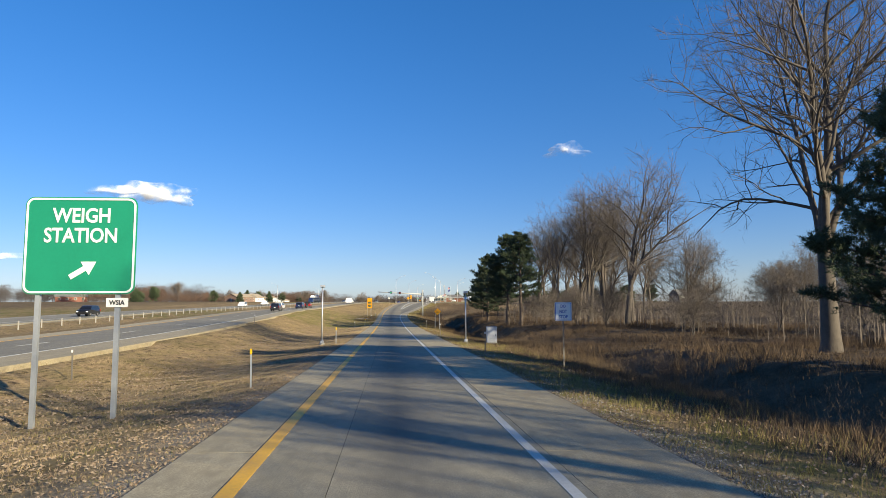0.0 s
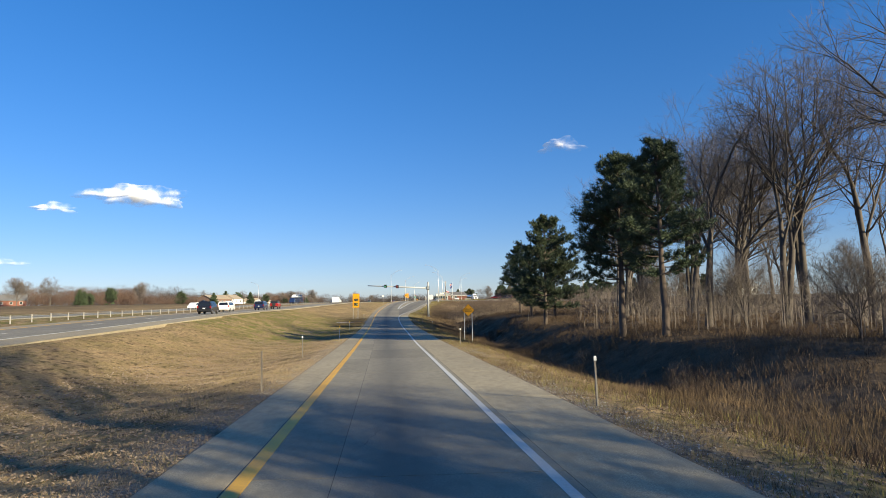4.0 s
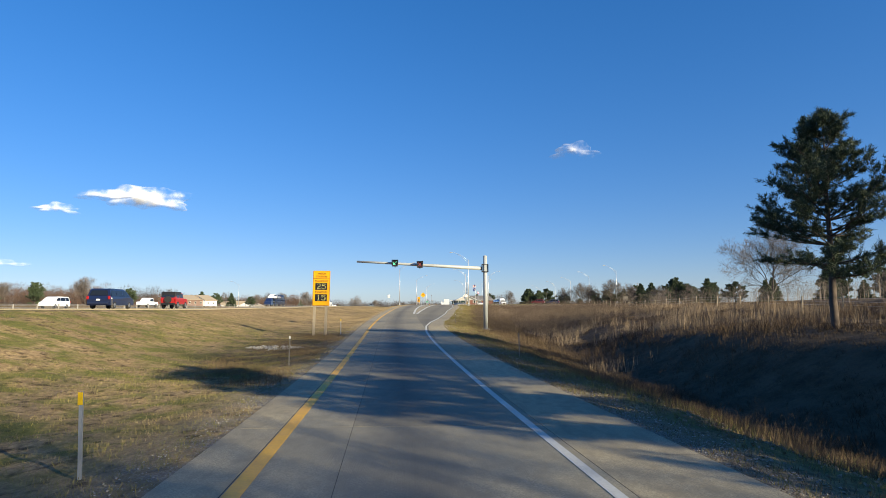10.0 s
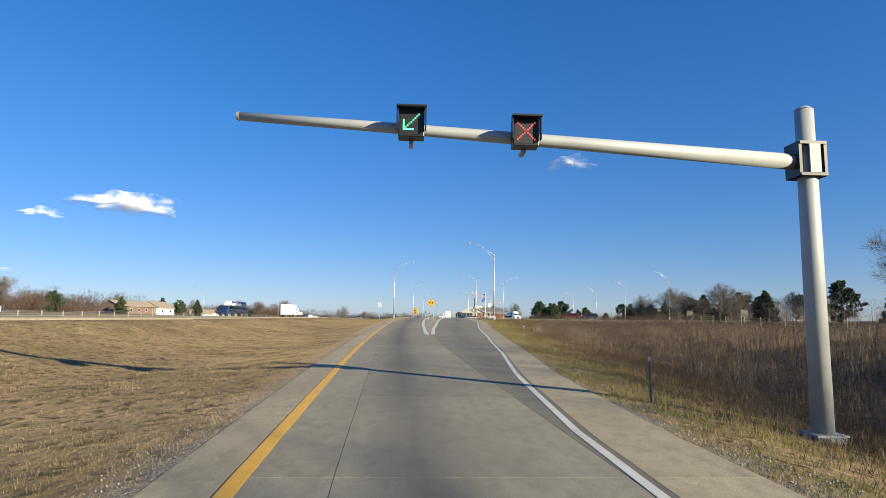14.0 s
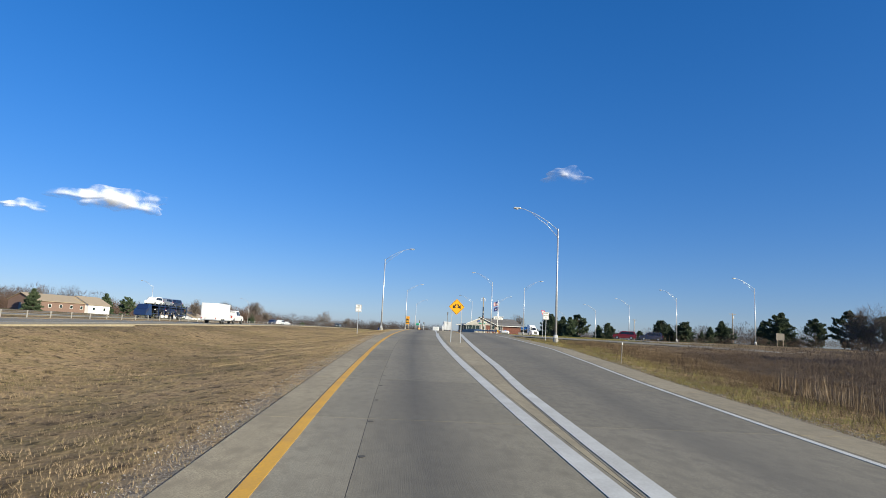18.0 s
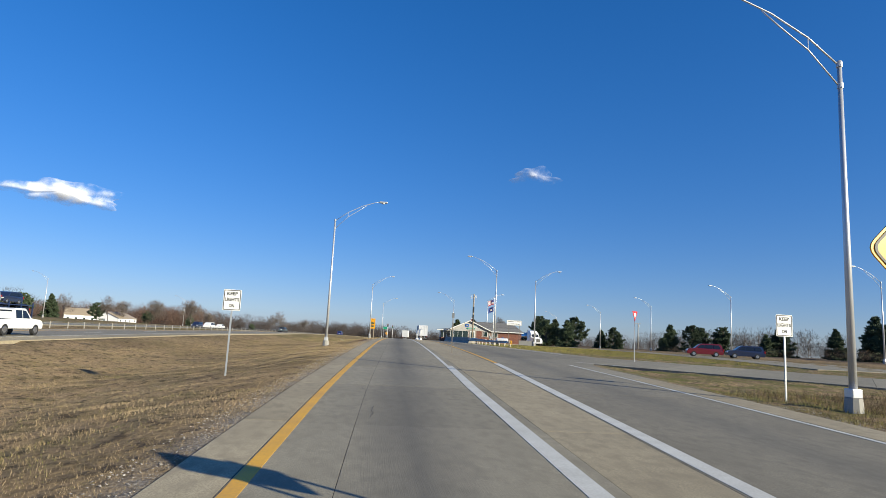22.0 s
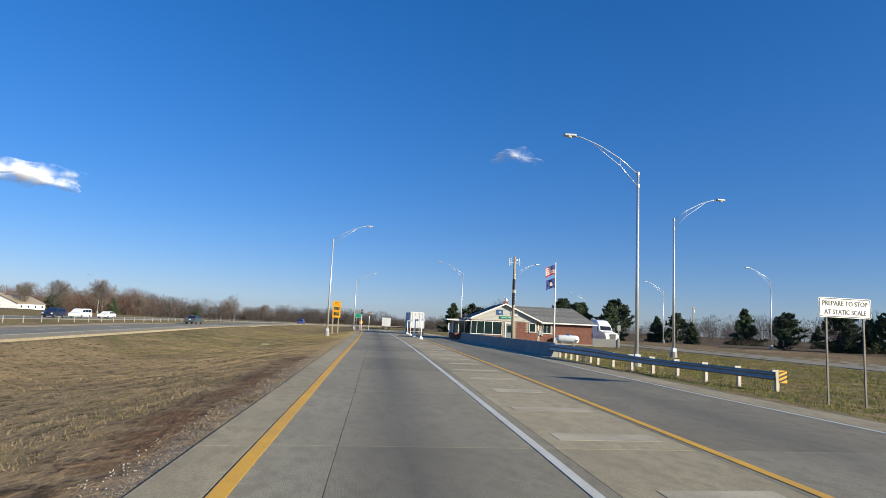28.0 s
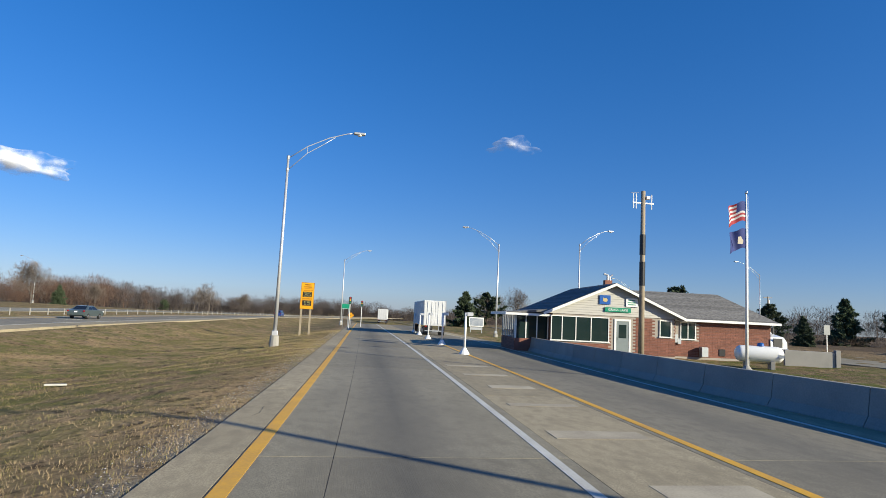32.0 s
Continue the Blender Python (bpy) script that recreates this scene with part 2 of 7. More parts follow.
def ring(outer, inner, depth):
    """A flat frame between two outlines with as many points."""
    bm = bmesh.new()
    n = len(outer)
    lay = [[bm.verts.new((x, y, z)) for x, z in o] for y in (0, depth) for o in (outer, inner)]
    for k in range(n):
        j = (k + 1) % n
        bm.faces.new((lay[0][k], lay[0][j], lay[1][j], lay[1][k]))
        bm.faces.new((lay[2][k], lay[3][k], lay[3][j], lay[2][j]))
        bm.faces.new((lay[0][k], lay[2][k], lay[2][j], lay[0][j]))
        bm.faces.new((lay[1][k], lay[1][j], lay[3][j], lay[3][k]))
    return bm


def words(text, size, width=None, depth=0.004, weight=0.0):
    """Lettering as a mesh: centred, in the xz plane, facing -y; size is the height of a capital."""
    cu = bpy.data.curves.new("words", "FONT")
    cu.body, cu.align_x, cu.align_y, cu.extrude, cu.offset = text, "CENTER", "CENTER", depth / 2, weight
    cu.size = size / 0.72
    cu.resolution_u = 3
    ob = bpy.data.objects.new("words", cu)
    scene.collection.objects.link(ob)
    bpy.context.view_layer.update()
    me = bpy.data.meshes.new_from_object(ob)
    bpy.data.objects.remove(ob)
    bpy.data.curves.remove(cu)
    me.materials.clear()
    co = np.empty(len(me.vertices) * 3, np.float32)
    me.vertices.foreach_get("co", co)
    co = co.reshape(-1, 3)
    mid = (co.max(0) + co.min(0)) / 2
    co -= mid
    k = 1.0 if width is None else width / max(np.ptp(co[:, 0]), 1e-6)
    kz = size / max(np.ptp(co[:, 1]), 1e-6)
    me.vertices.foreach_set("co", np.stack([co[:, 0] * k, -co[:, 2], co[:, 1] * kz], 1).ravel())
    me.update()
    return me


def at(x, y, z=0.0, rz=0.0, rx=0.0, ry=0.0):
    return pose(x, y, z, rx, ry, rz)


# ---- materials ----
def material(name, colour, rough=0.6, metal=0.0, vary=None, scale=3.0, fine=40.0, bump=0.0, bump_scale=None, amount=0.5, spec=0.5, emit=None, stretch=(1, 1, 1), world=False, rand=0.0):
    """A surface with two scales of variation between colour and vary, and fine relief."""
    m = bpy.data.materials.new(name)
    m.use_nodes = True
    n, l = m.node_tree.nodes, m.node_tree.links
    p = n["Principled BSDF"]
    p.inputs["Roughness"].default_value, p.inputs["Metallic"].default_value, p.inputs["Specular IOR Level"].default_value = rough, metal, spec
    if world:
        src = n.new("ShaderNodeNewGeometry").outputs["Position"]
    else:
        src = n.new("ShaderNodeTexCoord").outputs["Object"]
    mp = n.new("ShaderNodeMapping")
    mp.inputs["Scale"].default_value = stretch
    l.new(src, mp.inputs["Vector"])
    tex = []
    for sc, de in ((scale, 4), (fine, 3)):
        t = n.new("ShaderNodeTexNoise")
        t.inputs["Scale"].default_value, t.inputs["Detail"].default_value = sc, de
        l.new(mp.outputs[0], t.inputs["Vector"])
        tex.append(t)
    mixf = n.new("ShaderNodeMath")
    mixf.operation = "MULTIPLY_ADD"
    l.new(tex[0].outputs["Fac"], mixf.inputs[0])
    mixf.inputs[1].default_value = 0.6
    half = n.new("ShaderNodeMath")
    half.operation = "MULTIPLY"
    half.inputs[1].default_value = 0.4
    l.new(tex[1].outputs["Fac"], half.inputs[0])
    l.new(half.outputs[0], mixf.inputs[2])
    ramp = n.new("ShaderNodeMapRange")
    ramp.inputs["From Min"].default_value, ramp.inputs["From Max"].default_value = 0.5 - 0.25 / max(amount * 2, .1), 0.5 + 0.25 / max(amount * 2, .1)
    l.new(mixf.outputs[0], ramp.inputs["Value"])
    mix = n.new("ShaderNodeMix")
    mix.data_type = "RGBA"
    mix.inputs["A"].default_value = (*colour, 1)
    mix.inputs["B"].default_value = (*(vary or [c * 0.8 for c in colour]), 1)
    l.new(ramp.outputs[0], mix.inputs["Factor"])
    out = mix.outputs["Result"]
    if rand:
        info = n.new("ShaderNodeObjectInfo")
        hs = n.new("ShaderNodeHueSaturation")
        mr = n.new("ShaderNodeMapRange")
        mr.inputs["To Min"].default_value, mr.inputs["To Max"].default_value = 1 - rand, 1 + rand
        l.new(info.outputs["Random"], mr.inputs["Value"])
        l.new(mr.outputs[0], hs.inputs["Value"])
        l.new(out, hs.inputs["Color"])
        out = hs.outputs["Color"]
    l.new(out, p.inputs["Base Color"])
    if bump:
        b = n.new("ShaderNodeBump")
        b.inputs["Strength"].default_value, b.inputs["Distance"].default_value = bump, bump_scale or 0.02
        l.new(tex[1].outputs["Fac"], b.inputs["Height"])
        l.new(b.outputs[0], p.inputs["Normal"])
    if emit:
        p.inputs["Emission Color"].default_value, p.inputs["Emission Strength"].default_value = (*emit[:3], 1), emit[3]
    return m


def glassy(name, colour, rough=0.03):
    m = bpy.data.materials.new(name)
    m.use_nodes = True
    p = m.node_tree.nodes["Principled BSDF"]
    p.inputs["Base Color"].default_value = (*colour, 1)
    p.inputs["Roughness"].default_value = rough
    p.inputs["Specular IOR Level"].default_value = 0.8
    return m


GALV = material("galvanised steel", (.52, .54, .55), .42, .55, (.40, .42, .44), 3, 30, .05)
WHITE_METAL = material("aluminium pole", (.62, .63, .64), .38, .5, (.5, .51, .53), 2, 25)
CONC = material("precast concrete", (.351, .335, .304), .85, 0, (.265, .257, .234), 1.5, 25, .25)
PAINT_W = material("white road paint", (.608, .601, .546), .6, 0, (.452, .437, .382), 1.2, 22, .1, world=True, amount=.8)
PAINT_Y = material("yellow road paint", (.74, .40, .022), .6, 0, (.55, .30, .05), 1.2, 22, .1, world=True, amount=.8)
SIGN_G = material("green sign sheeting", (.004, .235, .135), .35, 0, (.004, .20, .115), 1.5, 12)
SIGN_Y = material("yellow sign sheeting", (.80, .36, .006), .35, 0, (.73, .32, .008), 1.5, 12)
SIGN_W = material("white sign sheeting", (.80, .80, .78), .4, 0, (.74, .74, .72), 1.5, 12)
SIGN_R = material("red sign sheeting", (.55, .03, .03), .4)
SIGN_B = material("blue sign sheeting", (.01, .10, .40), .4)
INK = material("black sheeting", (.012, .012, .012), .5)
TRIM_W = material("white border sheeting", (.82, .82, .82), .4)
WOODPOST = material("weathered wooden post", (.36, .30, .22), .85, 0, (.22, .18, .13), 2, 18, .4, stretch=(4, 4, .5))
LED_OFF = material("dark display panel", (.012, .012, .014), .5)
LED_ON = material("lit amber diode", (.5, .4, .1), .4, emit=(.85, .9, .35, .55))
DARK = material("black enamel", (.018, .018, .02), .4)
RUBBER = material("tyre rubber", (.02, .02, .021), .85)
CHROME = material("bright metal", (.6, .6, .62), .2, .9)
PLASTIC_Y = material("amber reflector", (.80, .50, .02), .35)
PLASTIC_W = material("white reflector", (.82, .82, .80), .35)


def ground_material():
    """Dry winter grass: straw, brown thatch, green patches and bare earth; the zone layer tells mown verge (0), brush
    and a shade-darkened verge (1) and green (2nd channel).
    """
    m = bpy.data.materials.new("winter grass land")
    m.use_nodes = True
    n, l = m.node_tree.nodes, m.node_tree.links
    p = n["Principled BSDF"]
    p.inputs["Roughness"].default_value, p.inputs["Specular IOR Level"].default_value = .95, .1
    pos = n.new("ShaderNodeNewGeometry").outputs["Position"]
    zone = n.new("ShaderNodeAttribute")
    zone.attribute_name = "zone"
    sep = n.new("ShaderNodeSeparateColor")
    l.new(zone.outputs["Color"], sep.inputs[0])

    def noise_tex(scale, detail=5, stretch=None):
        t = n.new("ShaderNodeTexNoise")
        t.inputs["Scale"].default_value, t.inputs["Detail"].default_value, t.inputs["Roughness"].default_value = scale, detail, .62
        if stretch:
            mp = n.new("ShaderNodeMapping")
            mp.inputs["Scale"].default_value = stretch
            l.new(pos, mp.inputs["Vector"])
            l.new(mp.outputs[0], t.inputs["Vector"])
        else:
            l.new(pos, t.inputs["Vector"])
        return t.outputs["Fac"]

    def mixc(fac, a, b):
        x = n.new("ShaderNodeMix")
        x.data_type = "RGBA"
        for s, v in (("A", a), ("B", b)):
            if isinstance(v, tuple):
                x.inputs[s].default_value = (*v, 1)
            else:
                l.new(v, x.inputs[s])
        l.new(fac, x.inputs["Factor"])
        return x.outputs["Result"]

    def band(v, lo, hi):
        r = n.new("ShaderNodeMapRange")
        r.inputs["From Min"].default_value, r.inputs["From Max"].default_value = lo, hi
        l.new(v, r.inputs["Value"])
        return r.outputs[0]

    def times(a, b):
        x = n.new("ShaderNodeMath")
        x.operation = "MULTIPLY"
        l.new(a, x.inputs[0])
        l.new(b, x.inputs[1])
        return x.outputs[0]

    big, mid, small = noise_tex(.09), noise_tex(.7), noise_tex(9, 4, (1, .6, 1))
    straw = mixc(band(small, .3, .7), (.437, .312, .172), (.226, .150, .078))
    thatch = mixc(band(small, .35, .7), (.250, .176, .094), (.140, .098, .053))
    patchy = n.new("ShaderNodeMath")
    patchy.operation = "MULTIPLY_ADD"
    l.new(noise_tex(.45, 6, (1, .7, 1)), patchy.inputs[0])
    patchy.inputs[1].default_value = .8
    l.new(big, patchy.inputs[2])
    col = mixc(band(patchy.outputs[0], .78, 1.06), straw, thatch)
    tuft = noise_tex(3.2, 8, (1, .7, 1))
    col = mixc(band(tuft, .51, .64), col, (.085, .058, .033))
    green = mixc(band(small, .3, .7), (.148, .148, .039), (.086, .098, .025))
    col = mixc(times(band(mid, .42, .6), sep.outputs["Green"]), col, green)
    brush = mixc(band(mid, .35, .65), (.105, .078, .055), (.048, .037, .027))
    col = mixc(sep.outputs["Red"], col, brush)
    gravel = mixc(band(noise_tex(26, 3), .35, .65), (.328, .296, .250), (.125, .101, .078))
    col = mixc(times(sep.outputs["Blue"], band(mid, .35, .55)), col, gravel)
    rust = mixc(band(small, .3, .7), (.203, .098, .047), (.101, .058, .035))
    col = mixc(times(zone.outputs["Alpha"], band(mid, .38, .56)), col, rust)
    l.new(col, p.inputs["Base Color"])
    b = n.new("ShaderNodeBump")
    b.inputs["Strength"].default_value, b.inputs["Distance"].default_value = .9, .15
    l.new(tuft, b.inputs["Height"])
    l.new(b.outputs[0], p.inputs["Normal"])
    return m


LAND = ground_material()


def build_ground():
    us = np.concatenate([[-4200, -2600, -1500, -900, -600, -420, -300, -230, -180, -150], np.arange(-130, -60, 4.0), np.arange(-60, -14, 1.0), np.arange(-14, 18, .5), np.arange(18, 60, 1.5),
                         np.arange(60, 130, 5.0), [135, 160, 200, 260, 340, 460, 650, 950, 1500, 2600, 4200]])
    ys = np.concatenate([[-3000, -1500, -800, -400, -250, -160, -120, -95], np.arange(-80, 440, 1.0), np.arange(440, 520, 3.0), np.arange(520, 900, 20.0), [950, 1050, 1200, 1400, 1700, 2200, 3000, 4600]])
    yy, uu = np.meshgrid(ys, us, indexing="ij")
    yc = np.clip(yy, -120, 520)
    xx = uu + cx(yc) * np.clip(1 - np.abs(uu) / 400, 0, 1)
    zz = gz(xx, yy)
    v = np.stack([xx, yy, zz], -1).reshape(-1, 3)
    nu = len(us)
    i = (np.arange(len(ys) - 1)[:, None] * nu + np.arange(nu - 1)[None]).ravel()
    me = raw(v, np.stack([i, i + 1, i + nu + 1, i + nu], 1), True)
    # zones
    x, y = v[:, 0], v[:, 1]
    u = x - cx(np.clip(y, -120, 480))
    d = u - u_right(y)
    dl = u_left(y) - u
    brush = np.where(d > 0, np.clip((d - knots(y, (-60, 1.6), (0, 1.6), (30, 2.5), (130, 3.5), (200, 6), (235, 12))) / 2, 0, 1) * knots(y, (225, .9), (250, .12), (420, .2)), 0)
    brush = np.maximum(brush, np.clip((np.abs(x) - 85) / 30, 0, 1) * .6)
    brush = np.maximum(brush, np.clip((u - 67.5) / 4, 0, 1) * knots(y, (240, 0), (255, .75)))
    # left verge by the speed sign: dark weeds plus tree shade put into the colour
    brush = np.maximum(brush, np.where(dl > .2, np.clip(1.15 - np.abs(dl - 3.2) / 4.6, 0, 1) * knots(y, (100, 0), (106, .85), (127, .85), (133, 0)), 0))
    green = np.where(dl > 0, knots(y, (-60, .35), (20, .2), (55, .25), (66, .9), (110, .9), (126, .7), (142, .2), (320, .2), (345, .8), (420, .6)) * np.clip((dl - .5) / 2, 0, 1), knots(y, (-60, .9), (0, .6), (30, .3), (90, .7), (150, .7), (235, .6), (262, 1.0), (420, 1.0)) * np.clip(1.6 - d / knots(y, (0, 4), (240, 5), (262, 30)), 0, 1))
    grav = np.clip(1.1 - np.minimum(np.abs(d), np.abs(dl)) / knots(y, (-60, 1.6), (110, 1.6), (140, .7), (420, .7)), 0, 1)
    earth = np.clip(1 - np.abs(dl - 1.1) / 1.0, 0, 1) * knots(y, (288, 0), (293, 1), (315, 1), (320, 0))
    att = me.color_attributes.new("zone", "FLOAT_COLOR", "POINT")
    att.data.foreach_set("color", np.stack([brush, green, grav, earth], 1).astype(np.float32).ravel())
    me.materials.append(LAND)
    tagged(new("ground", me), "dry straw-coloured winter grass land with green patches and ditches", "ground", kind="structure")


build_ground()


# ---- concrete pavement ----
def pavement_material(name, light, dark, worn, streak=0.0):
    """Tined concrete: grain, stains, slab-to-slab differences and, where streak, the dark oil band between the wheel paths (UV x is metres from the lane's middle)."""
    m = bpy.data.materials.new(name)
    m.use_nodes = True
    n, l = m.node_tree.nodes, m.node_tree.links
    p = n["Principled BSDF"]
    p.inputs["Roughness"].default_value, p.inputs["Specular IOR Level"].default_value = .8, .25
    pos = n.new("ShaderNodeNewGeometry").outputs["Position"]
    uv = n.new("ShaderNodeUVMap")
    uv.uv_map = "UVMap"

    def noise_tex(scale, detail, stretch, src=pos):
        mp = n.new("ShaderNodeMapping")
        mp.inputs["Scale"].default_value = stretch
        l.new(src, mp.inputs["Vector"])
        t = n.new("ShaderNodeTexNoise")
        t.inputs["Scale"].default_value, t.inputs["Detail"].default_value = scale, detail
        l.new(mp.outputs[0], t.inputs["Vector"])
        return t.outputs["Fac"]

    def band(v, lo, hi, a=0.0, b=1.0):
        r = n.new("ShaderNodeMapRange")
        r.inputs["From Min"].default_value, r.inputs["From Max"].default_value, r.inputs["To Min"].default_value, r.inputs["To Max"].default_value = lo, hi, a, b
        l.new(v, r.inputs["Value"])
        return r.outputs[0]

    def mixc(fac, a, b):
        x = n.new("ShaderNodeMix")
        x.data_type = "RGBA"
        for s, v in (("A", a), ("B", b)):
            if isinstance(v, tuple):
                x.inputs[s].default_value = (*v, 1)
            else:
                l.new(v, x.inputs[s])
        l.new(fac, x.inputs["Factor"])
        return x.outputs["Result"]

    blot, grain = noise_tex(.8, 8, (1, .35, 1)), noise_tex(45, 3, (1, 1, 1))
    col = mixc(band(blot, .38, .64), light, dark)
    col = mixc(band(grain, .34, .66, 0, .95), col, worn)
    col = mixc(band(noise_tex(4.5, 7, (1, .5, 1)), .44, .68, 0, .8), col, worn)
    tine = noise_tex(1, 2, (70, 1.5, 1))
    if streak:
        sx = n.new("ShaderNodeSeparateXYZ")
        l.new(uv.outputs[0], sx.inputs[0])
        wob = n.new("ShaderNodeMath")
        wob.operation = "MULTIPLY_ADD"
        l.new(noise_tex(.35, 3, (1, .12, 1)), wob.inputs[0])
        wob.inputs[1].default_value = .5
        l.new(sx.outputs["X"], wob.inputs[2])
        ab = n.new("ShaderNodeMath")
        ab.operation = "ABSOLUTE"
        off = n.new("ShaderNodeMath")
        off.operation = "SUBTRACT"
        off.inputs[1].default_value = .25
        l.new(wob.outputs[0], off.inputs[0])
        l.new(off.outputs[0], ab.inputs[0])
        core = band(ab.outputs[0], 1.0, .0, 0, streak)
        core2 = n.new("ShaderNodeMath")
        core2.operation = "MULTIPLY"
        l.new(core, core2.inputs[0])
        l.new(band(noise_tex(1.6, 5, (1, .035, 1)), .25, .7, .55, .95), core2.inputs[1])
        wide = band(ab.outputs[0], 2.3, .7, 0, streak * .45)
        col = mixc(wide, col, (.165, .152, .128))
        col = mixc(core2.outputs[0], col, (.082, .078, .07))
    info = n.new("ShaderNodeObjectInfo")
    hs = n.new("ShaderNodeHueSaturation")
    l.new(band(info.outputs["Random"], 0, 1, .90, 1.10), hs.inputs["Value"])
    l.new(col, hs.inputs["Color"])
    l.new(hs.outputs[0], p.inputs["Base Color"])
    add = n.new("ShaderNodeMath")
    add.operation = "ADD"
    l.new(grain, add.inputs[0])
    l.new(tine, add.inputs[1])
    b = n.new("ShaderNodeBump")
    b.inputs["Strength"].default_value, b.inputs["Distance"].default_value = .3, .006
    l.new(add.outputs[0], b.inputs["Height"])
    l.new(b.outputs[0], p.inputs["Normal"])
    return m


LANE = pavement_material("worn lane concrete", (.351, .316, .230), (.273, .246, .181), (.207, .183, .134), .72)
SIDE = pavement_material("pale shoulder concrete", (.455, .385, .255), (.365, .308, .205), (.255, .215, .145))
SIDE2 = pavement_material("grey lane concrete", (.290, .263, .195), (.230, .208, .156), (.168, .149, .113), .40)
PLAIN = pavement_material("grey yard concrete", (.335, .304, .226), (.265, .242, .181), (.203, .181, .136))
JOINT = material("dark joint sealant", (.05, .047, .043), .9, 0, (.09, .08, .07), 2, 30)
ASPHALT = pavement_material("old grey highway surface", (.312, .285, .215), (.242, .222, .172), (.164, .148, .117))


def strip(y0, y1, ua, ub, step=2.0, top=0.0, thick=0.12, lane=None, zfun=zr, xfun=None):
    """A slab between two edge lines (functions of y, metres from the ramp's line), following the profile; UV x is metres from the lane's middle."""
    xf = xfun or cx
    n = max(2, int(math.ceil((y1 - y0) / step)) + 1)
    ys = np.linspace(y0, y1, n)
    a, b = (np.broadcast_to(f(ys) if callable(f) else float(f), (n,)) for f in (ua, ub))
    x0, z = xf(ys), zfun(ys) + top
    v = np.concatenate([np.stack([x0 + o, ys, zz], 1) for o, zz in ((a, z), (b, z), (a, z - thick), (b, z - thick))])
    i = np.arange(n - 1)
    q = lambda r, s: np.stack([r * n + i, s * n + i, s * n + i + 1, r * n + i + 1], 1)
    f = np.concatenate([q(0, 1), q(1, 3), q(2, 0), np.array([[0, 2 * n, 3 * n, n], [n - 1, 2 * n - 1, 4 * n - 1, 3 * n - 1]])])
    me = raw(v, f)
    mid = lane if lane is not None else lambda y: (ua(y) if callable(ua) else ua) * .5 + (ub(y) if callable(ub) else ub) * .5
    lay = me.uv_layers.new(name="UVMap")
    vi = np.empty(len(me.loops), np.int32)
    me.loops.foreach_get("vertex_index", vi)
    off = np.concatenate([a, b, a, b]) - np.tile(np.broadcast_to(mid(ys), (n,)), 4)
    lay.data.foreach_set("uv", np.stack([off[vi], np.tile(ys, 4)[vi]], 1).astype(np.float32).ravel())
    return me


def mid_lane(y):
    return u_yellow(y) * .5 + np.minimum(u_white(y), U_GORE_L) * .5


def mid_right(y):
    return u_gore_r(y) * .5 + np.minimum(u_white(y), 11.5) * .5


road = tagged(new("road"), "pale concrete weigh station ramp of jointed slabs with a dark oil band", "road", kind="structure")
G = .006  # half a joint
joints = list(np.arange(-78, 470, 7.6))
part("joint_filler", strip(-78, 469, lambda y: u_left(y) + .05, lambda y: u_right(y) - .05, 2, -.004, .1), JOINT, road, "dark joint sealant under the slabs")


def lane_split(y):
    return u_yellow(y) + 1.22


def right_split(y):
    return np.where(y < 181, u_white(y) * knots(y, (120, 1), (150, .55), (181, .395)) + .0, U_GORE_L + .3)


def white_in(y):
    return np.where(y < 126, u_white(y) + .22, np.where(y < 181, np.interp(y, [126, 140, 181], [3.3, 3.35, U_GORE_L + .5]), U_GORE_L + .32))


def gore_in(y):
    return np.maximum(u_gore_r(y) - .25, white_in(y) + .05)


def stagger(y):
    return (((y * 7) % 1.7) - .8) * .3


for k, (a, b) in enumerate(zip(joints, joints[1:])):
    left_s = (stagger(a), stagger(b))
    right_s = (-stagger(a) if a < 118 else 0, -stagger(b) if b < 118 else 0)
    rows = [(u_left, lambda y: u_yellow(y) - .15, SIDE, left_s), (lambda y: u_yellow(y) - .14, lane_split, LANE, (0, 0)), (lane_split, white_in, LANE, (0, 0))]
    if a < 118:
        rows.append((white_in, u_right, SIDE, right_s))
    elif a < 126 + 52:
        rows += [(white_in, lambda y: np.maximum(u_white(y) + .2, white_in(y) + .1), SIDE2, (0, 0)), (lambda y: np.maximum(u_white(y) + .2, white_in(y) + .1), u_right, SIDE, (0, 0))]
    else:
        rows += [(white_in, gore_in, SIDE, (0, 0)), (gore_in, lambda y: u_white(y) + .2, SIDE2, (0, 0)), (lambda y: u_white(y) + .2, u_right, PLAIN if 246 < a < 284 else SIDE, (0, 0))]
    for ua, ub, mt, s in rows:
        top = ((k * 37 + len(mt.name) * 11) % 7) * .0006
        fa, fb = (lambda y, f=ua: f(y) + G), (lambda y, f=ub: f(y) - G)
        part("slab", strip(a + G + s[0], b - G + s[1], fa, fb, 2.6, top, .1, mid_lane if mt is LANE else (mid_right if mt is SIDE2 else None)), mt, road)

def plate_disc(x, y, rx_, ry_):
    a = np.linspace(0, 2 * math.pi, 10, endpoint=False)
    v = np.stack([x + np.cos(a) * rx_, y + np.sin(a) * ry_, zr(y + np.sin(a) * ry_) + .0075], 1)
    return raw(v, np.arange(10)[None])


# painted lines: slightly proud of the slabs
lines = tagged(new("road_lines"), "worn yellow and white painted road lines", "road marking", kind="structure")


def line(y0, y1, u, w, mat, step=1.5, **k):
    f = u if callable(u) else (lambda y: np.full(np.shape(y), float(u)))
    part("line", strip(y0, y1, lambda y: f(y) - w / 2, lambda y: f(y) + w / 2, step, .009, .006, **k), mat, lines)


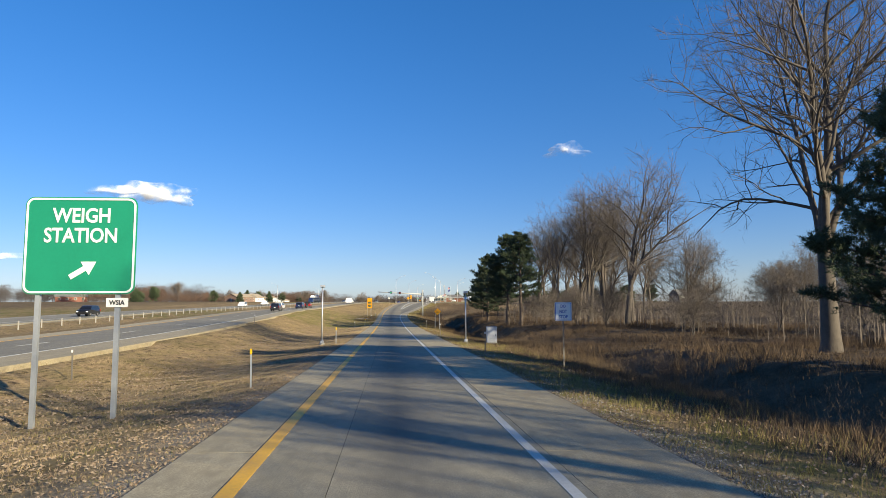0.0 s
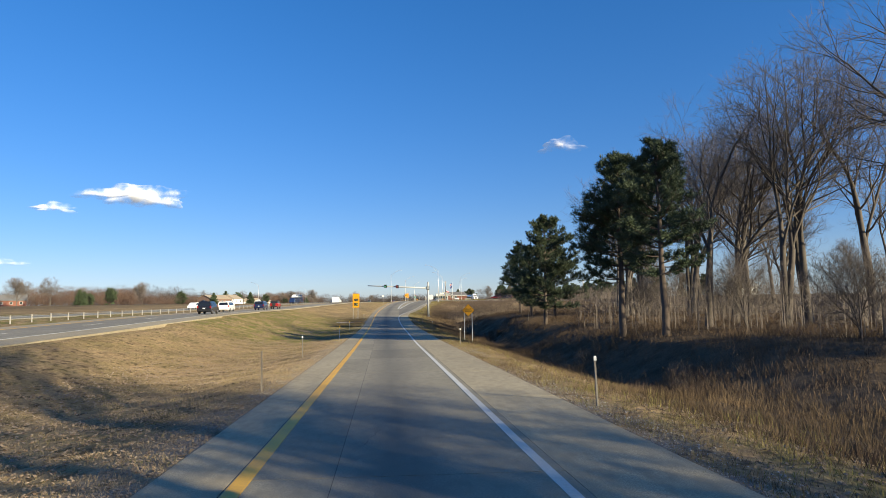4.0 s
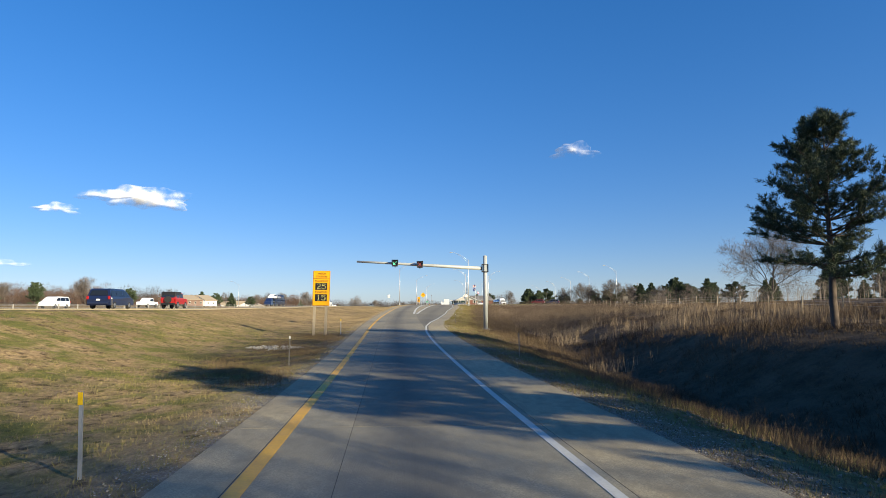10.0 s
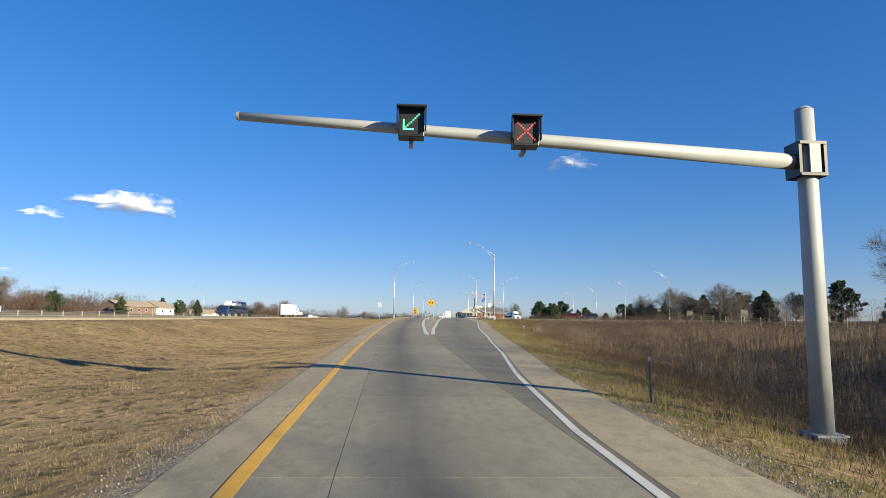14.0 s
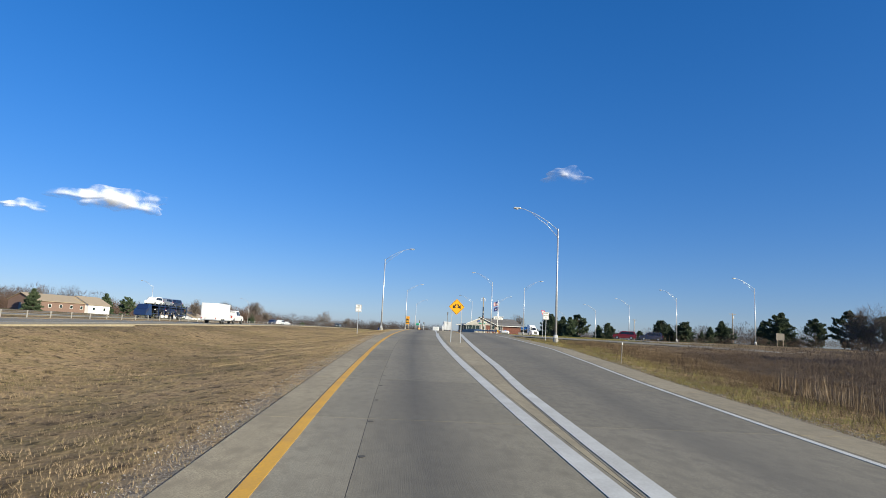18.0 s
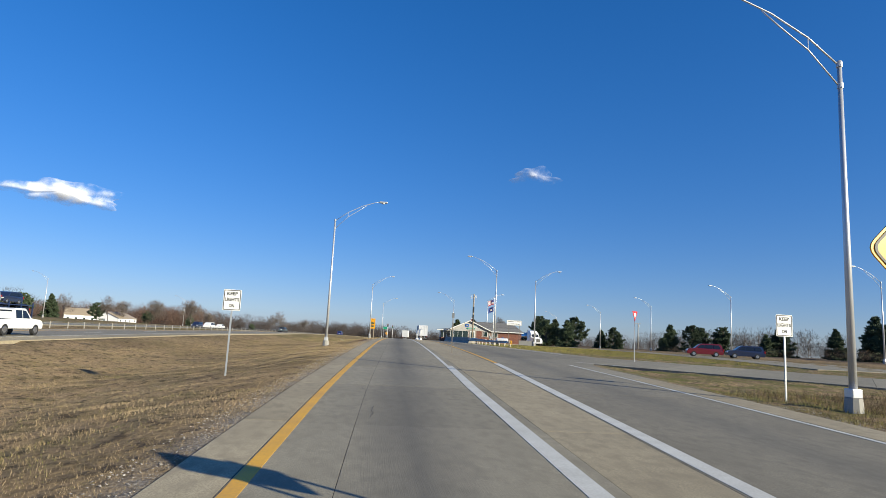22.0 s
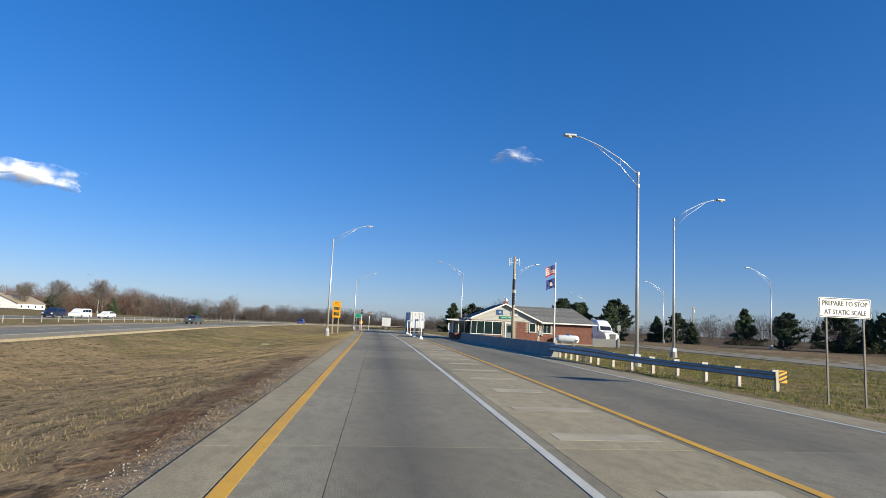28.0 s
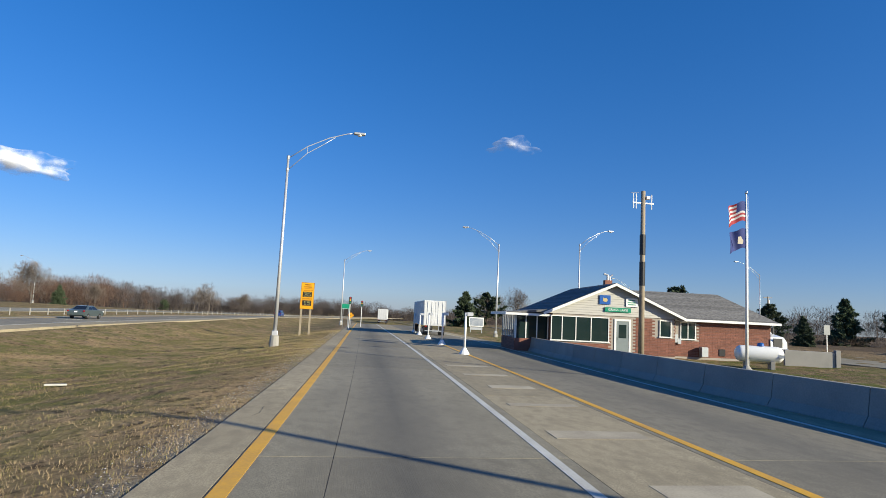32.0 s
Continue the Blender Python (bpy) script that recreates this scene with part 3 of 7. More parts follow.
line(-78, 469, u_yellow, .23, PAINT_Y)
line(-78, 258, u_white, .16, PAINT_W)
line(276, 469, u_white, .15, PAINT_W)
line(181.4, 252, lambda y: u_gore_l(y) + .1, .36, PAINT_W)
line(252.02, 469, u_gore_l, .17, PAINT_W)
line(181.8, 256, u_gore_r, .36, PAINT_W)
line(256.02, 372, u_gore_r, .20, PAINT_Y)
MORTAR_PATCH = material("pale mortar", (.47, .41, .30), .85, 0, (.31, .265, .195), 1.2, 30, world=True, amount=.9)
for k, y in enumerate(np.arange(287.6, 353, 3.9)):
    # paler mortar patches across the gore, and a crack at the foot of some
    a = .75 + .2 * math.sin(k * 1.9)
    part("patch", strip(y - .34 - .1 * math.sin(k * 2.3), y + .34 + .12 * math.sin(k * 3.7), lambda t, o=a: np.full(np.shape(t), U_GORE_L + o), lambda t, o=a: u_gore_r(t) - .35 - o * .3, .5, .0075, .004), MORTAR_PATCH, lines)

BLUE_MARK = material("faded blue paint", (.05, .12, .36), .7, 0, (.22, .25, .30), 4, 25, world=True, amount=1.0)
for x0, x1, y in ((1.5, 2.85, 9.9), (3.05, 4.8, 8.45)):
    part("survey_mark", strip(y - .11, y + .11, lambda t, a=x0: a - cx(t), lambda t, a=x1: a - cx(t), .3, .008, .005), BLUE_MARK, lines, "faded blue paint dash")

# cracks and small recessed markers in the slabs
CRACK = material("dirt-filled crack", (.06, .055, .048), .95, 0, (.11, .10, .085), 3, 20, world=True)
rgc = np.random.default_rng(44)


def crack(x, y, heading, length, width):
    n = int(length / .22) + 2
    a = heading + rgc.normal(0, .22, n)
    px, py = x + np.cumsum(np.cos(a)) * .22, y + np.cumsum(np.sin(a)) * .22
    w = width * rgc.uniform(.35, 1, n)
    v = np.concatenate([np.stack([px - np.sin(a) * s * w, py + np.cos(a) * s * w, zr(py) + .0072], 1) for s in (-1, 1)])
    i = np.arange(n - 1)
    part("crack", raw(v, np.stack([i, i + n, i + n + 1, i + 1], 1)), CRACK, lines)


for k in range(64):
    y = -36 + 6.4 * k + rgc.uniform(-2, 2)
    side = rgc.uniform() < .55
    u = rgc.uniform(-2.9, -2.0) if side else rgc.uniform(-.6, 4.2)
    crack(float(cx(y)) + u, y, rgc.choice([0, math.pi / 2]) + rgc.normal(0, .25), rgc.uniform(.5, 1.2 if side else 2.0), rgc.uniform(.004, .009))
for k in range(18):
    y = 148 + k * 3.05
    part("marker_recess", plate_disc(float(cx(y)) + float(u_yellow(np.array([y]))[0]) + 1.30, y, .055, .09), CRACK, lines, "dark recessed lane marker")

# ---- highway ----
highway = tagged(new("highway"), "two-lane grey highway carriageway with white edge line beside grass median", "road", kind="structure")
HY0, HY1 = -300, 1250
for a, b in zip(np.arange(HY0, HY1, 25.0), np.arange(HY0, HY1, 25.0) + 25):
    for o0, o1, mt in ((-.12, 3.0, SIDE), (-7.6, -.13, ASPHALT), (-10.0, -7.62, SIDE)):
        part("slab", strip(a + .02, b - .02, o0 + G, o1 - G, 6, 0, .3, zfun=zh, xfun=xe), mt, highway)
for a, b in zip(np.arange(HY0, HY1, 50.0), np.arange(HY0, HY1, 50.0) + 50):
    part("far_slab", strip(a + .02, b - .02, -38, -24.5, 10, 0, .3, zfun=zh, xfun=xe), ASPHALT, highway)
hl = dict(zfun=zh, xfun=xe)
line(HY0, HY1, 0, .17, PAINT_W, 6, **hl)
line(HY0, HY1, -7.4, .15, PAINT_Y, 6, **hl)
for y in np.arange(-80, 620, 15.2):
    line(y, y + 3.8, -3.7, .13, PAINT_W, 2, **hl)
line(HY0, HY1, -36, .15, PAINT_W, 8, **hl)

# ---- inner roads of the weigh station ----
yard = tagged(new("pavement"), "grey concrete truck yard and crossing road of the weigh station", "pavement", kind="structure")


def yard_z(y):
    return zr(y) + .02


for a, b in zip(np.arange(270, 500, 10.0), np.arange(270, 500, 10.0) + 10):
    for o0, o1 in ((37, 44.4), (44.4, 51.8), (51.8, 59.2), (59.2, 66.6)):
        part("slab", strip(a + G, b - G, o0 + G, o1 - G, 5, 0, .3, zfun=yard_z), PLAIN, yard)


def cross_road(p, q, w0, w1, n=12):
    """A slab strip from p to q whose sides lie w0 and w1 metres to its left and right."""
    p, q = np.array(p), np.array(q)
    d = (q - p) / np.linalg.norm(q - p)
    nn = np.array([-d[1], d[0]])
    for k in range(n):
        a, b = p + (q - p) * k / n + d * .01, p + (q - p) * (k + 1) / n - d * .01
        c = np.array([a + nn * w0, a - nn * w1, b - nn * w1, b + nn * w0])
        z = zr(c[:, 1]) + .004
        v = np.concatenate([np.column_stack([c, z]), np.column_stack([c, z - .2])])
        me = raw(v, [[0, 1, 2, 3], [0, 4, 5, 1], [1, 5, 6, 2], [2, 6, 7, 3], [3, 7, 4, 0]])
        part("slab", me, PLAIN, yard)
    return d, nn


cross_road((11.2, 266.5), (46, 236), 7.6, 4.6)
for w in (-4.2, 7.2):
    p, q = np.array((13.0, 265.0)), np.array((46, 236.0))
    d = (q - p) / np.linalg.norm(q - p)
    nn = np.array([-d[1], d[0]])
    c = np.array([p + nn * (w - .08), p + nn * (w + .08), q + nn * (w + .08), q + nn * (w - .08)])
    part("line", raw(np.column_stack([c, zr(c[:, 1]) + .014]), [[0, 1, 2, 3]]), PAINT_W, lines)

# ---- signs, posts and poles ----
def post_u(bm, x, z0, z1, w=.06):
    """A steel channel post."""
    box(bm, x - w / 2, 0, z0, x + w / 2, .012, z1)
    box(bm, x - w / 2, .012, z0, x - w / 2 + .012, .045, z1)
    box(bm, x + w / 2 - .012, .012, z0, x + w / 2, .045, z1)
    return bm


def green_sign():
    x, y = -3.55, -26.0
    g = gzf(x, y)
    t = thing("weigh_station_sign", "large green guide sign with white arrow on two steel posts", "road sign", at(x, y, 0, 2.0))
    for px in (-1.05, .98):
        part("post", boxes((px - .06, .05, g - .3, px + .06, .14, 4.4)), GALV, t, "grey galvanised steel post")
    p = part("panel", plate(rounded(2.86, 2.58, .22), .03), SIGN_G, t)
    place(p, at(0, 0, 3.43))
    b = part("border", ring(rounded(2.80, 2.52, .2), rounded(2.70, 2.42, .16), .012), TRIM_W, p)
    place(b, at(0, -.014, 0))
    for w, s, wd, z in (("WEIGH", .40, 1.48, .80), ("STATION", .40, 1.86, .27)):
        q = part("lettering", words(w, s, wd, weight=.012), TRIM_W, p, "white capital letters")
        place(q, at(0, -.012, z))
    arrow = [(-.38, -.05), (.06, -.05), (.06, -.19), (.40, .02), (.06, .23), (.06, .09), (-.38, .09)]
    q = part("arrow", plate(arrow, .006), TRIM_W, p, "white arrow pointing up and right")
    place(q, at(.10, -.012, -.66, 0, 0, -32))
    q = part("plaque", plate(rounded(.56, .24, .02), .015), SIGN_W, t, "small white plaque")
    place(q, at(1.0, 0, 1.92))
    q2 = part("lettering", words("WSIA", .13, .40, weight=.004), INK, q)
    place(q2, at(0, -.008, 0))


OLDSTEEL = material("weathered post steel", (.20, .18, .155), .7, .2, (.12, .105, .09), 3, 25)


def panel_sign(name, label, x, y, w, h, z0, rows, posts, face, ink, yaw=0.0, border=True, steel=True, size=None):
    """A rectangular sign on posts; rows are (words, capital height, width, height above the panel's middle)."""
    g = gzf(x, y)
    t = thing(name, label, "road sign", at(x, y, 0, yaw))
    for px in posts:
        if steel:
            part("post", post_u(bmesh.new(), px, g - .3, z0 + h * .92), OLDSTEEL if name in ("do_not_stop_sign", "static_scale_sign", "guide_plate") else GALV, t, "channel post")
        else:
            part("post", boxes((px - .07, .03, g - .4, px + .07, .17, z0 + h * .9), bevel=.006), WOODPOST, t, "weathered square wooden post")
    p = part("panel", plate(rounded(w, h, .045), .012), face, t)
    place(p, at(0, -.014, z0 + h / 2))
    if border:
        k = .025
        b = part("border", ring(rounded(w - .04, h - .04, .04), rounded(w - .04 - 2 * k, h - .04 - 2 * k, .03), .006), ink, p)
        place(b, at(0, -.006, 0))
    for text, s, wd, z in rows:
        q = part("lettering", words(text, s, wd, weight=.003), ink, p)
        place(q, at(0, -.007, z))
    return t, p


def diamond(name, label, x, y, zc, half, posts, arrow=True):
    g = gzf(x, y) if not arrow else rz(x, y)
    t = thing(name, label, "road sign", at(x, y, 0))
    for px in posts:
        part("post", post_u(bmesh.new(), px, g - .2, zc + half * .45), OLDSTEEL if name in ("do_not_stop_sign", "static_scale_sign", "guide_plate") else GALV, t, "channel post")
    k = half
    o = [(0, k), (-k, 0), (0, -k), (k, 0)]

    def soft(c, r):
        out = []
        for i in range(4):
            p0, p1, p2 = (Vector(c[j % 4]) for j in (i - 1, i, i + 1))
            a, b = p1 + (p0 - p1).normalized() * r, p1 + (p2 - p1).normalized() * r
            for f in (0, .25, .5, .75, 1):
                out.append(tuple((a * (1 - f) + p1 * f) * (1 - f) + (p1 * (1 - f) + b * f) * f))
        return out

    p = part("panel", plate(soft(o, .09), .012), SIGN_Y, t)
    place(p, at(0, -.014, zc))
    b = part("border", ring(soft([(q[0] * .955, q[1] * .955) for q in o], .08), soft([(q[0] * .915, q[1] * .915) for q in o], .07), .006), INK, p)
    place(b, at(0, -.006, 0))
    if arrow:
        for s in (-1, 1):
            a = [(-.035, .26), (.035, .26), (.035, .06), (.13, .06), (0, -.17), (-.13, .06), (-.035, .06)]
            a = [(q[0] * 1.35, q[1] * 1.05) for q in a]
            q = part("arrow", plate(a, .006), INK, p, "black arrow")
            place(q, at(s * .22, -.007, 0, 0, 0, -s * 38 if s > 0 else 38))
    else:
        for w, s, wd, z in (("FOLLOW", .13, .62, .10), ("SIGNALS", .13, .66, -.10)):
            q = part("lettering", words(w, s, wd, weight=.003), INK, p)
            place(q, at(0, -.007, z))
    return t


def dots(text, pitch, r, only):
    """Diodes that spell digits on a 5 x 7 grid."""
    font = {"2": ("01110", "10001", "00001", "00110", "01000", "10000", "11111"), "5": ("11111", "10000", "11110", "00001", "00001", "10001", "01110"),
            "1": ("00100", "01100", "00100", "00100", "00100", "00100", "01110")}
    bm = bmesh.new()
    for k, c in enumerate(text):
        if k != only:
            continue
        for j, row in enumerate(font[c]):
            for i, b in enumerate(row):
                if b == "1":
                    x, z = (k * 6 + i - 5) * pitch, (3 - j) * pitch
                    for sx in (-.25, .25):
                        for sz in (-.25, .25):
                            box(bm, x + sx * pitch - r, -.006, z + sz * pitch - r, x + sx * pitch + r, .002, z + sz * pitch + r)
    return bm


def speed_sign(x, y, z0, label, lean=0.0):
    g = gzf(x, y)
    w, h = 1.32, 2.70
    t = thing("speed_display_sign", label, "road sign", at(x, y, 0, 0, 0, lean))
    for px in (-.50, .40):
        part("post", boxes((px - .095, .04, g - .4, px + .095, .22, z0 + h * .9), bevel=.008), WOODPOST, t, "weathered square wooden post")
    p = part("panel", plate(rounded(w, h, .03), .03), SIGN_Y, t)
    place(p, at(0, 0, z0 + h / 2))
    for a, b, c in (((w - .03, h - .03), (w - .07, h - .07), 0),):
        place(part("border", ring(rounded(*a, .03), rounded(*b, .02), .006), INK, p), at(0, -.006, c))
    place(part("divider", boxes((-w / 2 + .03, -.006, -.012, w / 2 - .03, .001, .012)), INK, p), at(0, 0, h / 2 - .61))
    for text, s, wd, z in (("WEIGH", .145, .64, h / 2 - .22), ("STATION", .145, .82, h / 2 - .45), ("MAXIMUM", .14, .98, h / 2 - .80), ("MINIMUM", .14, .90, h / 2 - 1.65)):
        place(part("lettering", words(text, s, wd, weight=0 if "M" in text else .003), INK, p), at(0, -.007, z))
    for text, z in (("25", h / 2 - 1.21), ("15", h / 2 - 2.08)):
        d = part("display", boxes((-.45, -.02, -.27, .45, .004, .27)), LED_OFF, p, "dark display window")
        place(d, at(0, -.004, z))
        bm = bmesh.new()
        for k in range(17):
            zz = -.255 + k * .032
            box(bm, -.44, -.030, zz, .44, -.020, zz + .006)
        part("louvre", bm, DARK, d)
        for k in range(len(text)):
            place(part("digit", dots(text, .062, .0086, k), LED_ON, d, "lit amber digit"), at(0, -.022, 0))


def delineator(x, y, tall, amber, label):
    z = gzf(x, y)
    t = thing("delineator_post", label, "marker post", at(x, y, z, random.uniform(-8, 8), random.uniform(-2, 2), random.uniform(-3, 3)), "delineators along the ramp")
    part("post", post_u(bmesh.new(), 0, -.3, tall, .045), GALV if amber == 1 else OLDSTEEL if amber != 2 else WOODPOST, t)
    if amber != 2:
        q = part("reflector", boxes((-.035, -.014, tall - (.18 if amber else .11), .035, -.002, tall), bevel=.004), PLASTIC_Y if amber else PLASTIC_W, t, "amber reflector" if amber else "white reflector")


def lamp_pole():
    """Tall street lamp with its arm along +x."""
    H = 12.3
    t = thing("street_lamp", "tall silver street lamp with truss arm on concrete base", "street lamp", group="street lamps of the weigh station")
    part("base", tubes((((0, 0, -.4), (0, 0, .0), (0, 0, .42)), (.30, .30, .27)), sides=10), CONC, t, "round concrete base")
    part("base_cover", boxes((-.19, -.19, .42, .19, .19, .72), bevel=.03), WHITE_METAL, t)
    part("pole", tubes((((0, 0, .42), (0, 0, 6), (0, 0, H)), (.13, .105, .075)), sides=12), WHITE_METAL, t, smooth=True)
    up = [(0.05, 0, H - .15), (1.2, 0, H + .75), (2.6, 0, H + 1.5), (3.8, 0, H + 1.93), (4.3, 0, H + 2.0)]
    lo = [(0.05, 0, H - .95), (1.2, 0, H + .28), (2.3, 0, H + 1.05), (3.0, 0, H + 1.58)]
    part("upper_arm", tubes((up, .032), sides=7), WHITE_METAL, t, smooth=True)
    part("lower_arm", tubes((lo, .026), sides=7), WHITE_METAL, t, smooth=True)
    for f in (((1.2, 0, H + .75), (1.2, 0, H + .28)),):
        part("strut", tubes((f, .018), sides=6), WHITE_METAL, t)
    for z in (H - .15, H - .95):
        part("bracket", tubes((((0, 0, z - .09), (0, 0, z + .09)), .105), sides=10), GALV, t)
    bm = bmesh.new()
    box(bm, 4.2, -.17, H + 1.93, 5.0, .17, H + 2.10, bevel=.06)
    h = part("luminaire", bm, GALV, t, "grey cobra head luminaire")
    part("lens", tubes((((4.62, 0, H + 1.95), (4.66, 0, H + 1.88), (4.66, 0, H + 1.84)), (.17, .14, .05)), sides=12), PLASTIC_W, h, "clear refractor lens")
    return t


MAST = material("dull galvanised mast", (.40, .42, .42), .6, .12, (.33, .345, .345), 2, 20, .05)


def gantry():
    x, y = 5.9, 140.0
    g = gzf(x, y)
    t = thing("signal_gantry", "grey steel cantilever mast arm with two lane signals over the ramp", "traffic gantry", at(x, y, 0))
    part("foundation", tubes((((0, 0, g - .4), (0, 0, g + .12)), .45), sides=14), CONC, t, "round concrete footing")
    part("base_plate", boxes((-.36, -.36, g + .12, .36, .36, g + .17)), MAST, t)
    part("mast", tubes((((0, 0, g + .17), (0, 0, 2), (0, 0, 5.48)), (.235, .225, .205)), sides=18), MAST, t, smooth=True)
    part("mast_cap", tubes((((0, 0, 5.48), (0, 0, 5.55)), (.215, .12)), sides=16), MAST, t)
    bm = boxes((-.34, -.3, 3.82, .30, .30, 3.89), (-.34, -.3, 4.57, .30, .30, 4.64), (-.36, -.28, 3.82, -.29, .28, 4.64), (.24, -.28, 3.82, .31, .28, 4.64))
    part("collar", bm, DARK, t, "bolted arm collar")
    part("collar_plate", boxes((-.12, -.31, 3.89, .14, -.27, 4.57)), MAST, t)
    ends = ((-.34, 0, 4.20), (-5.5, 0, 4.50), (-10.2, 0, 4.77), (-13.25, 0, 4.92))
    part("arm", tubes((ends, (.19, .155, .12, .10)), sides=16), MAST, t, smooth=True)
    part("arm_cap", tubes((((-13.24, 0, 4.92), (-13.30, 0, 4.92)), (.11, .09)), sides=14), MAST, t)
    for px, pz, arrow in ((-9.34, 4.73, True), (-6.78, 4.59, False)):
        hd = part("signal_head", boxes((px - .29, -.52, pz - .33, px + .29, -.14, pz + .33), bevel=.02), DARK, t, "black square lane signal")
        part("visor", boxes((px - .33, -.74, pz + .29, px + .33, -.50, pz + .33), (px - .33, -.66, pz - .20, px - .30, -.50, pz + .33), (px + .30, -.66, pz - .20, px + .33, -.50, pz + .33)), DARK, hd)
        part("bracket", boxes((px - .05, -.2, pz - .40, px + .05, .2, pz - .33), (px - .04, -.16, pz - .36, px + .04, -.10, pz + .1)), MAST, hd)
        place(part("face", boxes((px - .25, -.526, pz - .28, px + .25, -.521, pz + .28)), LED_OFF, hd), at(0, 0, 0))
        if arrow:
            bm = bmesh.new()
            for k in range(9):
                f = -.17 + k * .0425
                for a in ((f, f),) + (((-.17, -.17 + k * .03), (-.17 + k * .03, -.17)) if k < 8 else ()):
                    box(bm, px + a[0] - .016, -.534, pz + a[1] - .016, px + a[0] + .016, -.527, pz + a[1] + .016)
            part("arrow", bm, material("green diode", (.05, .4, .2), .4, emit=(.10, 1.0, .55, 1.1)), hd, "lit green arrow")
        else:
            bm = bmesh.new()
            for k in range(11):
                f = -.19 + k * .038
                for a in (f, -f):
                    box(bm, px + f - .018, -.534, pz + a - .018, px + f + .018, -.527, pz + a + .018)
            part("cross", bm, material("red diode", (.35, .05, .05), .4, emit=(1.0, .12, .10, .35)), hd, "dim red cross")
    return t


def camera_pole(x, y, top, label):
    z = gzf(x, y)
    t = thing("camera_pole", label, "pole", at(x, y, z), "sensor poles beside the ramp")
    h = top - z
    part("footing", tubes((((0, 0, -.3), (0, 0, .14)), .20), sides=10), CONC, t)
    part("base", boxes((-.12, -.12, .14, .12, .12, .32), bevel=.02), WHITE_METAL, t)
    part("pole", tubes((((0, 0, .3), (0, 0, h - .12)), (.058, .05)), sides=10), WHITE_METAL, t, smooth=True)
    part("crossbar", tubes((((-.16, 0, h - .12), (.20, 0, h - .12)), .025), sides=6), GALV, t)
    part("sensor_box", boxes((-.16, -.16, h - .10, .18, .12, h + .05), bevel=.015), WHITE_METAL, t, "pale sensor box")


def cabinet():
    x, y = 11.2, 7.6
    z = gzf(x, y)
    t = thing("control_cabinet", "pale grey metal roadside control cabinet", "cabinet", at(x, y, z))
    part("plinth", boxes((-.46, -.34, -.2, .46, .34, .12)), CONC, t)
    part("body", boxes((-.40, -.30, .12, .40, .30, 1.36), bevel=.015), WHITE_METAL, t)
    part("roof", boxes((-.43, -.33, 1.36, .43, .33, 1.42), bevel=.01), WHITE_METAL, t)
    d = part("door", boxes((-.37, -.318, .17, .37, -.302, 1.31), bevel=.004), WHITE_METAL, t)
    part("handle", boxes((.26, -.345, .66, .30, -.318, .82)), DARK, d)
    for k in range(5):
        part("louvre", boxes((-.22, -.326, .30 + k * .05, .22, -.318, .33 + k * .05)), GALV, d)


green_sign()
panel_sign("do_not_stop_sign", "white do not stop sign with dark lettering on a single post", 11.95, -14.6, .78, .84, 1.04, (("DO", .15, .24, .24), ("NOT", .15, .34, 0), ("STOP", .15, .42, -.24)), (0,), SIGN_W, SIGN_B)
diamond("follow_signals_sign", "yellow diamond follow signals warning sign on two posts", 8.37, 66.0, .21, .63, (-.42, .36), False)
speed_sign(-8.52, 124.6, .28, "tall yellow speed sign with lit digits on two wooden posts", 1.0)
diamond("double_arrow_sign", "yellow diamond sign with two black arrows standing in the gore", -.22, 224.67, 3.56, .66, (-.37, .42))
panel_sign("keep_lights_on_sign", "white keep lights on sign on one steel post beside grass", -9.55, 245.65, .68, .82, 3.36, (("KEEP", .13, .40, .25), ("LIGHTS", .13, .54, .02), ("ON", .13, .20, -.22)), (.02,), SIGN_W, INK)
panel_sign("keep_lights_on_sign", "white keep lights on sign beside the street lamp", 11.5, 242.3, .68, .82, 3.45, (("KEEP", .13, .40, .25), ("LIGHTS", .13, .54, .02), ("ON", .13, .20, -.22)), (.02,), SIGN_W, INK)
panel_sign("static_scale_sign", "wide white sign reading prepare to stop at static scale", 16.02, 302.4, 2.06, .68, 4.80, (("PREPARE TO STOP", .17, 1.78, .15), ("AT STATIC SCALE", .17, 1.66, -.15)), (-.73, .74), SIGN_W, INK)
speed_sign(-1.75, 386.5, 3.95, "tall yellow speed sign with lit digits beyond the scale house", .2)
gantry()
camera_pole(-2.2, 5.5, 3.2, "slim pale pole with a sensor box on grass verge")
camera_pole(8.93, 5.3, 2.7, "slim pale pole with a sensor box beside the cabinet")
cabinet()
panel_sign("guide_plate", "narrow dark plate edge-on atop a thin post in the gore", 2.52, 267.9, .20, .40, 4.25, (), (0,), material("back of a sign", (.18, .19, .2), .5, .5), INK, 0, False)

for x, y, a in ((0.1, -22.7, 1), (-8.6, -17, 0), (-.77, 2.97, 1), (-1.6, 23.5, 2), (-3.4, 40, 0), (-4.2, 63.5, 1), (-5.6, 86, 1), (-6.3, 103, 0), (-7.0, 125, 1), (-14, 30, 0), (-22.5, 90, 0), (-26, 128, 0), (-28, 250, 0)):
    delineator(x, y, 1.22, a, ("slim steel delineator post with amber reflector", "slim steel delineator post with white reflector", "plain weathered marker post")[(1, 0, 2)[a]])
for x, y, a in ((9.1, -7.6, 0), (7.4, 19.3, 0), (6.3, 49.4, 0), (5.05, 79.9, 0), (4.2, 108, 2), (2.95, 142.4, 0), (5.9, 176.6, 0), (7.6, 208.5, 0), (18.5, 88, 2)):
    delineator(x, y, 1.2, a, "slim steel delineator post with white reflector" if a == 0 else "plain weathered marker post")

